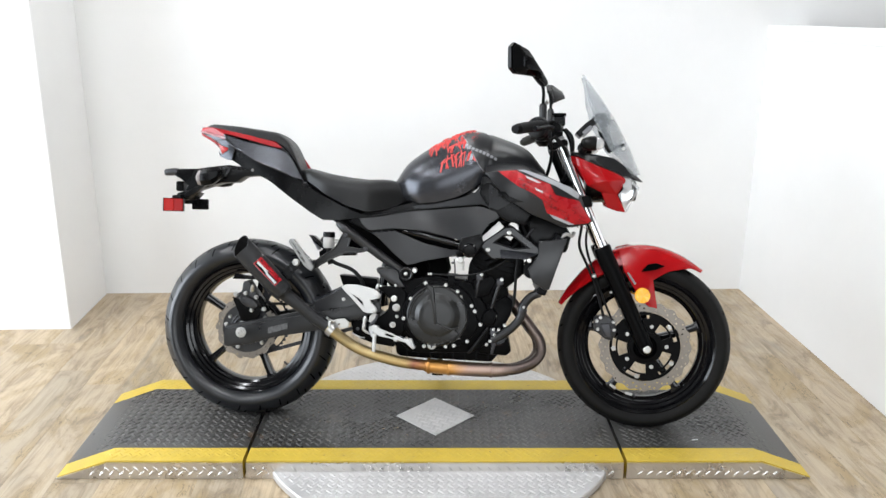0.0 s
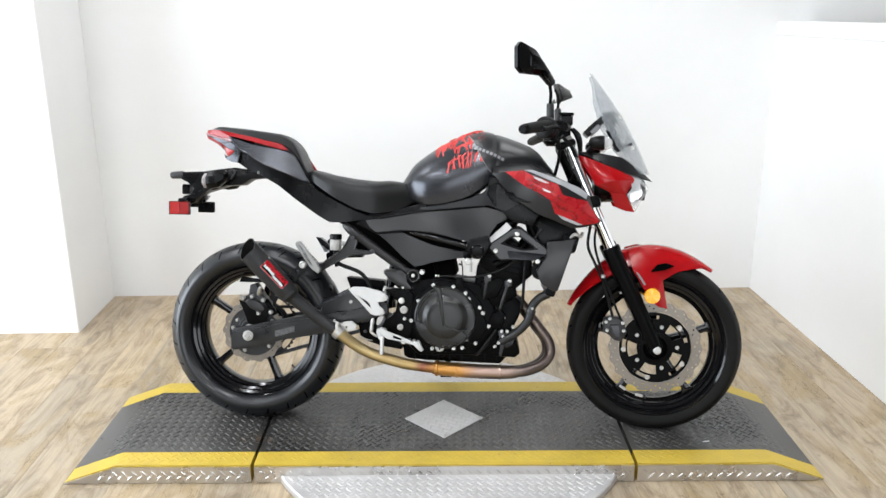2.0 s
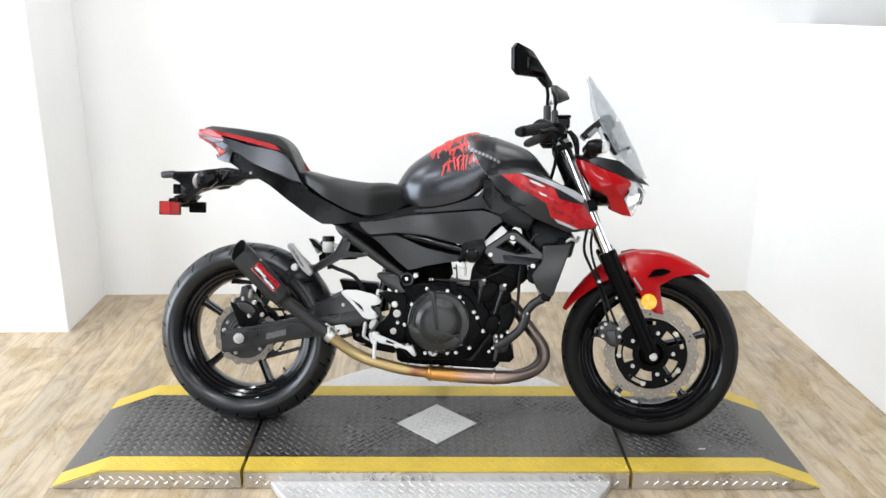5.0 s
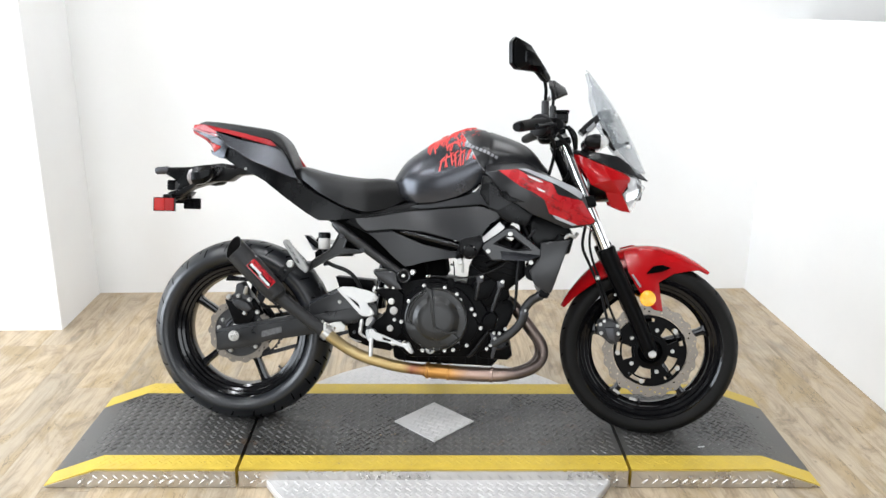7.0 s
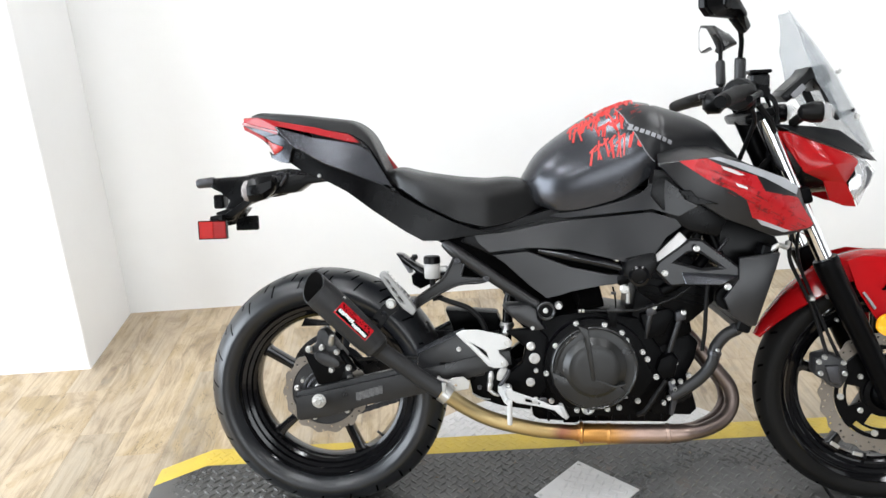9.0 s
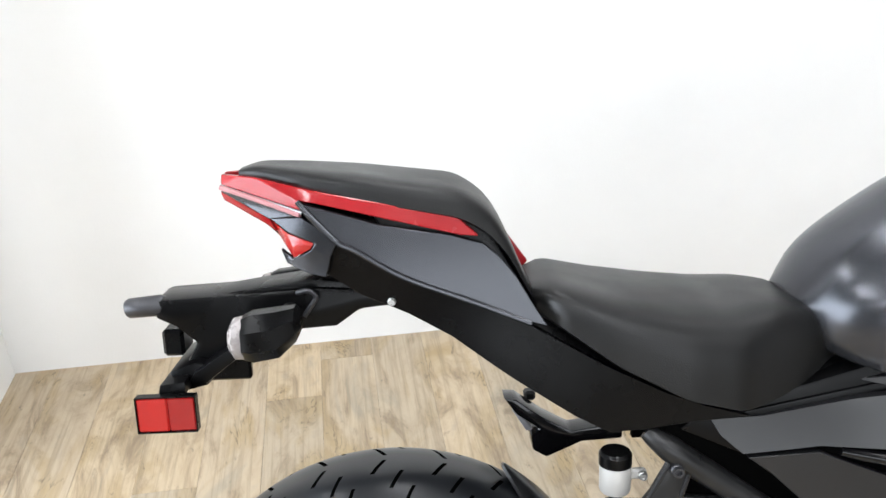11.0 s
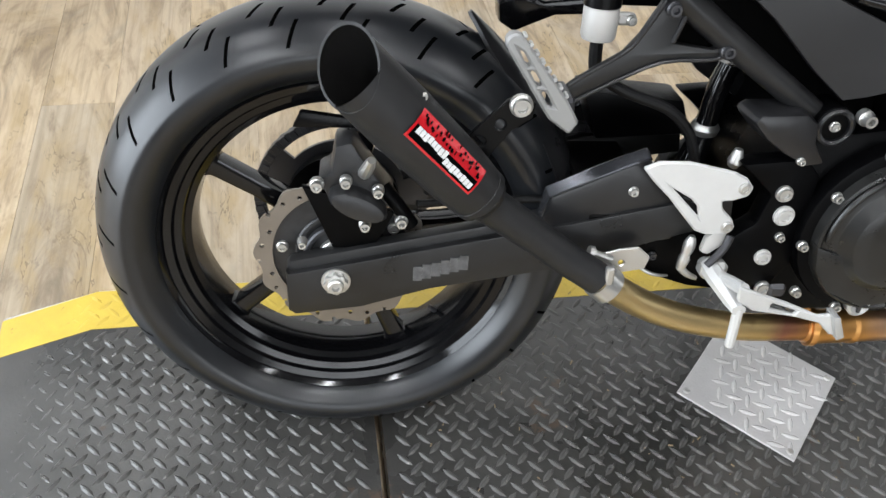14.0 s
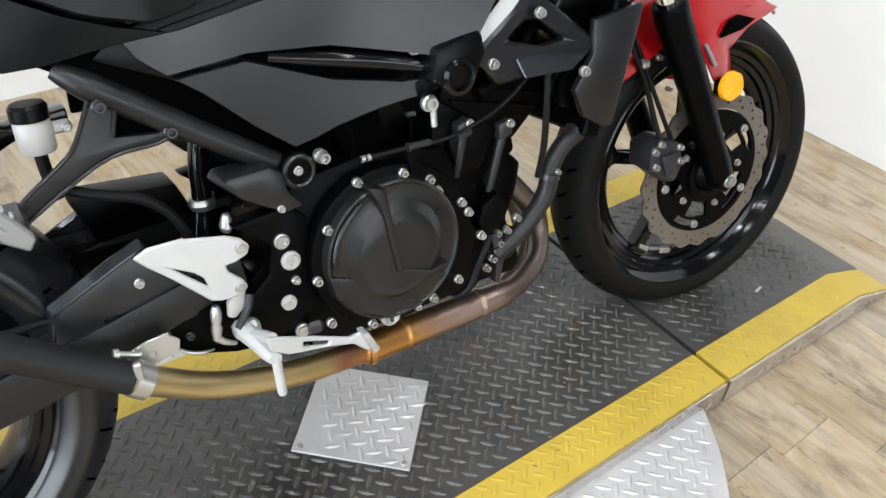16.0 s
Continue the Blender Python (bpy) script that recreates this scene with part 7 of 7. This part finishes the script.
for x, z, r in ((-0.716, 0.430, 0.0085), (-0.683, 0.434, 0.0075), (-0.646, 0.422, 0.0075), (-0.618, 0.382, 0.008), (-0.661, 0.377, 0.0075), (-0.735, 0.352, 0.006)):
    part("bolt", bolt(x, z, -0.104, r, 0.014), "steel", rc)
add("caliper_bracket", prism([(-0.735, 0.420), (-0.700, 0.335), (-0.650, 0.335), (-0.625, 0.385)], -0.095, -0.085, 0.003), "engine_black")
add("disc_guard", prism([(-0.745, 0.478), (-0.735, 0.498), (-0.660, 0.488), (-0.655, 0.478)], -0.06, -0.05, 0.002), "black_plastic")


def hugger():
    """A pointed shield that follows the tyre, widest at its foot."""
    spine = [(-0.538, 0.603, 0.004), (-0.512, 0.580, 0.026), (-0.487, 0.556, 0.042), (-0.455, 0.518, 0.056), (-0.425, 0.476, 0.066), (-0.402, 0.432, 0.070)]
    sections = []
    for x, z, half in spine:
        up = [(x - 0.30 * half * abs(u) ** 2.5, half * u, z - 0.30 * half * abs(u) ** 2.5) for u in (-1 + j / 5 for j in range(11))]
        sections.append(up + [(a - 0.003, b * 0.96, c - 0.003) for a, b, c in up[::-1]])
    return loft(sections)


add("rear_mudguard", hugger(), "panel_black", "pointed black rear tyre hugger", None, 45)
# Near-black plate filling the space between the bracket and the spar.
both("peg_bracket_fill", prism([(-0.346, 0.590), (-0.342, 0.652), (-0.322, 0.650), (-0.258, 0.604), (-0.266, 0.590)], -0.092, -0.080, 0.002), "gap", "near-black fill plate behind the peg bracket")
shock = add("shock", tube([(-0.212, 0.0, 0.545), (-0.219, 0.0, 0.520), (-0.222, 0.0, 0.492), (-0.224, 0.0, 0.466), (-0.236, 0.0, 0.400)], [0.014, 0.014, 0.0135, 0.0135, 0.020], 18, 2), "gloss_black", "gloss black rear shock absorber")
part("spring_collar", moved(lathe([(0.016, -0.008), (0.019, 0), (0.016, 0.007), (0.012, 0.007), (0.012, -0.008)], 22, closed=True), Matrix.Translation((-0.225, 0.0, 0.460)) @ Matrix.Rotation(radians(90), 4, "X")), "steel", shock, "steel spring collar")
add("swingarm_link", prism([(-0.385, 0.497), (-0.250, 0.487), (-0.232, 0.440), (-0.360, 0.430)], 0.022, 0.085, 0.006), "engine_black", "black suspension linkage")
YB = [(-0.346, 0.655), (-0.330, 0.660), (-0.322, 0.645), (-0.332, 0.604), (-0.285, 0.598), (-0.262, 0.606), (-0.258, 0.594), (-0.285, 0.586), (-0.340, 0.582), (-0.395, 0.556), (-0.446, 0.526), (-0.458, 0.538), (-0.428, 0.562), (-0.383, 0.592), (-0.368, 0.612)]
add("pillion_bracket", prism(YB, -0.106, -0.094, 0.003), "arm_black", "forked satin black pillion peg bracket")
for line in (((-0.324, 0.655), (-0.322, 0.640), (-0.332, 0.605)), ((-0.348, 0.650), (-0.368, 0.612), (-0.383, 0.593), (-0.428, 0.563), (-0.457, 0.539)), ((-0.260, 0.595), (-0.287, 0.587), (-0.340, 0.583), (-0.395, 0.557), (-0.445, 0.528))):
    add("bracket_rim", tube([(x, -0.1065, z) for x, z in line], 0.0028, 8, 3), "panel_black")
add("bracket_bolt", bolt(-0.339, 0.642, -0.106, 0.0085, 0.012, 16), "dark_steel")
add("bracket_bolt", bolt(-0.270, 0.598, -0.106, 0.0085, 0.012, 16), "dark_steel")
peg = plate([(-0.522, 0.614), (-0.523, 0.622), (-0.517, 0.628), (-0.507, 0.627), (-0.452, 0.558), (-0.437, 0.534), (-0.446, 0.520), (-0.470, 0.537), (-0.480, 0.551)], [[(-0.509, 0.612), (-0.504, 0.609), (-0.494, 0.594), (-0.499, 0.594)], [(-0.496, 0.590), (-0.491, 0.590), (-0.480, 0.573), (-0.486, 0.573)], [(-0.482, 0.568), (-0.477, 0.568), (-0.466, 0.551), (-0.473, 0.552)]], -0.162, -0.146, 0.003)
add("pillion_peg", peg, "peg_alu", "folded aluminium pillion footpeg")
for k in range(8):
    t = k / 7
    add("peg_tooth", block(-0.5055 + 0.050 * t, -0.5015 + 0.050 * t, -0.161, -0.148, 0.6230 - 0.0625 * t, 0.6270 - 0.0625 * t, 0.001), "alu")
far = add("pillion_peg", prism([(-0.524, 0.632), (-0.505, 0.630), (-0.465, 0.600), (-0.423, 0.576), (-0.344, 0.585), (-0.344, 0.560), (-0.406, 0.557), (-0.460, 0.533), (-0.481, 0.546), (-0.484, 0.570), (-0.470, 0.580), (-0.505, 0.605)], 0.140, 0.180, 0.004), "gloss_black", "unfolded black pillion footpeg")
part("tread", prism([(-0.512, 0.612), (-0.498, 0.604), (-0.480, 0.578), (-0.490, 0.576)], 0.145, 0.175, 0.002), "grey_decal", far)
part("knob", block(-0.488, -0.470, 0.185, 0.205, 0.606, 0.622, 0.004), "black_plastic", far)
add("peg_hinge", block(-0.462, -0.440, -0.150, -0.095, 0.530, 0.556, 0.004), "dark_steel")
res = add("fluid_reservoir", moved(lathe([(0.0180, 0.0), (0.0198, 0.004), (0.0198, 0.034), (0.018, 0.037), (0, 0.037)], 24), Matrix.Translation((-0.405, -0.070, 0.596)) @ Matrix.Rotation(radians(90), 4, "X")), "resin", "milky white brake fluid reservoir")
part("cap", moved(lathe([(0.0208, 0.0), (0.0208, 0.014), (0.018, 0.018), (0, 0.018)], 20), Matrix.Translation((-0.405, -0.070, 0.633)) @ Matrix.Rotation(radians(90), 4, "X")), "black_plastic", res, "black screw cap")
part("lug", block(-0.388, -0.366, -0.076, -0.066, 0.612, 0.626, 0.003), "resin", res)
part("lug_bolt", bolt(-0.372, 0.619, -0.076, 0.006, 0.008), "steel", res)
part("outlet", tube([(-0.405, -0.070, 0.596), (-0.404, -0.072, 0.570), (-0.398, -0.075, 0.540)], 0.0075, 10, 3), "rubber", res)
add("rear_hose", tube([(-0.404, -0.085, 0.560), (-0.372, -0.098, 0.545), (-0.321, -0.102, 0.527), (-0.294, -0.102, 0.504), (-0.279, -0.101, 0.477), (-0.270, -0.100, 0.445)], 0.0066, 10), "rubber", "black rubber brake hose")
add("rear_hose", tube([(-0.262, -0.12, 0.42), (-0.30, -0.095, 0.41), (-0.40, -0.085, 0.40), (-0.52, -0.088, 0.40), (-0.60, -0.10, 0.40)], 0.005, 10), "rubber")
add("master_cylinder", tube([(-0.228, -0.104, 0.458), (-0.227, -0.106, 0.464), (-0.226, -0.106, 0.472), (-0.2255, -0.106, 0.480)], [0.0065, 0.0090, 0.0075, 0.005], 12, 1), "steel", "brake light switch fitting")
both("frame_cover", prism([(-0.238, 0.528), (-0.229, 0.538), (-0.168, 0.540), (-0.150, 0.527), (-0.145, 0.498), (-0.124, 0.470), (-0.150, 0.466), (-0.182, 0.482), (-0.214, 0.503)], -0.134, -0.090, 0.012, 0.86), "panel_black", "satin dark grey frame side cover")
both("cover_bolt", bolt(-0.163, 0.479, -0.132, 0.0050, 0.008), "steel")
HEEL = [(-0.348, 0.470), (-0.330, 0.478), (-0.294, 0.478), (-0.239, 0.466), (-0.222, 0.458), (-0.212, 0.446), (-0.216, 0.435), (-0.233, 0.429), (-0.246, 0.428), (-0.243, 0.418), (-0.228, 0.404), (-0.222, 0.392), (-0.230, 0.383), (-0.257, 0.383), (-0.271, 0.388), (-0.312, 0.433), (-0.335, 0.455)]
guard = add("heel_guard", plate(HEEL, [[(-0.310, 0.446), (-0.284, 0.431), (-0.274, 0.421), (-0.270, 0.407)]], -0.140, -0.133, 0.002), "alu_light", "silver aluminium heel guard")
part("bolt", bolt(-0.224, 0.446, -0.140, 0.0075, 0.004), "steel", guard)
part("bolt", bolt(-0.233, 0.394, -0.140, 0.0075, 0.004), "steel", guard)
PLATE_R = [(-0.228, 0.470), (-0.150, 0.478), (-0.128, 0.455), (-0.132, 0.330), (-0.150, 0.300), (-0.195, 0.300), (-0.235, 0.340), (-0.228, 0.362), (-0.190, 0.392), (-0.182, 0.430), (-0.205, 0.452)]
both("peg_plate", prism(PLATE_R, -0.128, -0.098, 0.005), "engine_black", "black footpeg plate")
for x, z, r, mt in ((-0.168, 0.434, 0.0105, "steel"), (-0.160, 0.404, 0.0130, "resin"), (-0.157, 0.374, 0.006, "steel"), (-0.171, 0.345, 0.0105, "resin"), (-0.159, 0.298, 0.010, "steel")):
    both("plate_bolt", bolt(x, z, -0.128, r, 0.008, 18), mt, "bright plate bolt")
add("peg_spring", tube([(-0.265, -0.125, 0.372), (-0.2655, -0.125, 0.366), (-0.266, -0.125, 0.360), (-0.267, -0.125, 0.352), (-0.268, -0.125, 0.346), (-0.2685, -0.125, 0.340), (-0.270, -0.125, 0.330), (-0.271, -0.125, 0.324)], [0.004, 0.0065, 0.0075, 0.0070, 0.0055, 0.0075, 0.0062, 0.005], 12, 1), "steel", "pale metal brake line fitting")
add("fitting_elbow", tube([(-0.271, -0.125, 0.327), (-0.262, -0.126, 0.318), (-0.248, -0.126, 0.311)], [0.005, 0.0045, 0.003], 10, 2), "steel")
add("brake_lug", prism([(-0.236, 0.386), (-0.224, 0.380), (-0.226, 0.362), (-0.243, 0.348), (-0.253, 0.352), (-0.250, 0.372)], -0.131, -0.121, 0.004), "resin", "pale beige brake lug")
add("pedal_link", tube([(-0.222, -0.134, 0.378), (-0.228, -0.138, 0.362), (-0.246, -0.142, 0.340)], 0.005, 10, 3), "dark_steel", "dark pedal link rod")
add("shock_linkage", prism([(-0.322, 0.348), (-0.295, 0.372), (-0.230, 0.372), (-0.170, 0.325), (-0.170, 0.262), (-0.240, 0.272), (-0.285, 0.287), (-0.314, 0.306)], -0.088, 0.060, 0.006), "engine_black", "black suspension linkage")
add("linkage_ring", tube([(-0.315, -0.090, 0.308), (-0.302, -0.093, 0.300), (-0.286, -0.094, 0.294), (-0.270, -0.092, 0.292)], [0.0015, 0.0025, 0.0025, 0.0015], 8, 3), "steel")
add("linkage_bolt", bolt(-0.296, 0.322, -0.090, 0.006, 0.006), "dark_steel")
both("footpeg", loft([[(x + hw * math.cos(a), y, z + hz * math.sin(a)) for a in (2 * math.pi * (k + 0.5) / 8 for k in range(8))] for x, y, z, hw, hz in ((-0.238, -0.132, 0.334, 0.012, 0.012), (-0.236, -0.150, 0.331, 0.0135, 0.011), (-0.231, -0.170, 0.326, 0.0125, 0.010), (-0.226, -0.192, 0.320, 0.011, 0.009), (-0.224, -0.204, 0.318, 0.009, 0.007))]), "alu_light", "aluminium rider footpeg")
both("peg_feeler", tube([(-0.222, -0.199, 0.318), (-0.2225, -0.203, 0.268), (-0.2225, -0.2035, 0.264)], [0.0062, 0.0062, 0.005], 10, 1), "alu_light")
both("peg_root", block(-0.250, -0.216, -0.144, -0.118, 0.318, 0.342, 0.006), "alu", "cast aluminium peg mount")
pedal = add("brake_pedal", plate([(-0.230, 0.350), (-0.166, 0.327), (-0.122, 0.308), (-0.104, 0.310), (-0.088, 0.283), (-0.098, 0.278), (-0.118, 0.297), (-0.150, 0.306), (-0.206, 0.316), (-0.228, 0.330)], [[(-0.185, 0.327), (-0.150, 0.315), (-0.152, 0.310), (-0.186, 0.319)]], -0.203, -0.196, 0.002), "alu_light", "aluminium brake pedal")
part("pad", prism([(-0.108, 0.312), (-0.099, 0.312), (-0.085, 0.282), (-0.094, 0.277)], -0.212, -0.190, 0.002), "alu", pedal)
part("arm", tube([(-0.232, -0.150, 0.330), (-0.226, -0.175, 0.338), (-0.222, -0.198, 0.344)], 0.008, 10, 2), "alu_light", pedal)
both("kick_tab", block(-0.155, -0.130, -0.140, -0.130, 0.288, 0.308, 0.005), "dark_steel")

# -- chain and side stand on the far side --
chain = bmesh.new()
P0, P1, R0, R1 = (-0.690, 0.309), (-0.175, 0.385), 0.117, 0.036
n = 150
pts = []
for i in range(n):
    t = i / n
    if t < 0.30:
        q = t / 0.30
        pts.append((P1[0] + (P0[0] - P1[0]) * q, P1[1] + R1 + (P0[1] + R0 - P1[1] - R1) * q))
    elif t < 0.60:
        a = math.pi / 2 + math.pi * (t - 0.30) / 0.30
        pts.append((P0[0] + R0 * math.cos(a), P0[1] + R0 * math.sin(a)))
    elif t < 0.90:
        q = (t - 0.60) / 0.30
        pts.append((P0[0] + (P1[0] - P0[0]) * q, P0[1] - R0 + (P1[1] - R1 - P0[1] + R0) * q))
    else:
        a = -math.pi / 2 + math.pi * (t - 0.90) / 0.10
        pts.append((P1[0] + R1 * math.cos(a), P1[1] + R1 * math.sin(a)))
for i, (x, z) in enumerate(pts):
    x2, z2 = pts[(i + 1) % n]
    L = math.hypot(x2 - x, z2 - z)
    if L < 1e-4:
        continue
    lk = block(-L * 0.62, L * 0.62, -0.008 if i % 2 else -0.005, 0.008 if i % 2 else 0.005, -0.0065, 0.0065, 0.001)
    join(chain, moved(lk, Matrix.Translation(((x + x2) / 2, 0.081, (z + z2) / 2)) @ Matrix.Rotation(-math.atan2(z2 - z, x2 - x), 4, "Y")))
add("drive_chain", chain, "dark_steel", "dark oily drive chain")
stand = add("side_stand", tube([(-0.02, 0.11, 0.29), (-0.03, 0.22, 0.185), (-0.045, 0.341, 0.099)], 0.011, 12), "engine_black", "black side stand")
part("foot", moved(block(-0.022, 0.022, -0.016, 0.016, -0.004, 0.004, 0.002), Matrix.Translation((-0.045, 0.345, 0.0936)) @ Matrix.Rotation(radians(14.5), 4, "X")), "engine_black", stand)

lay_planks()
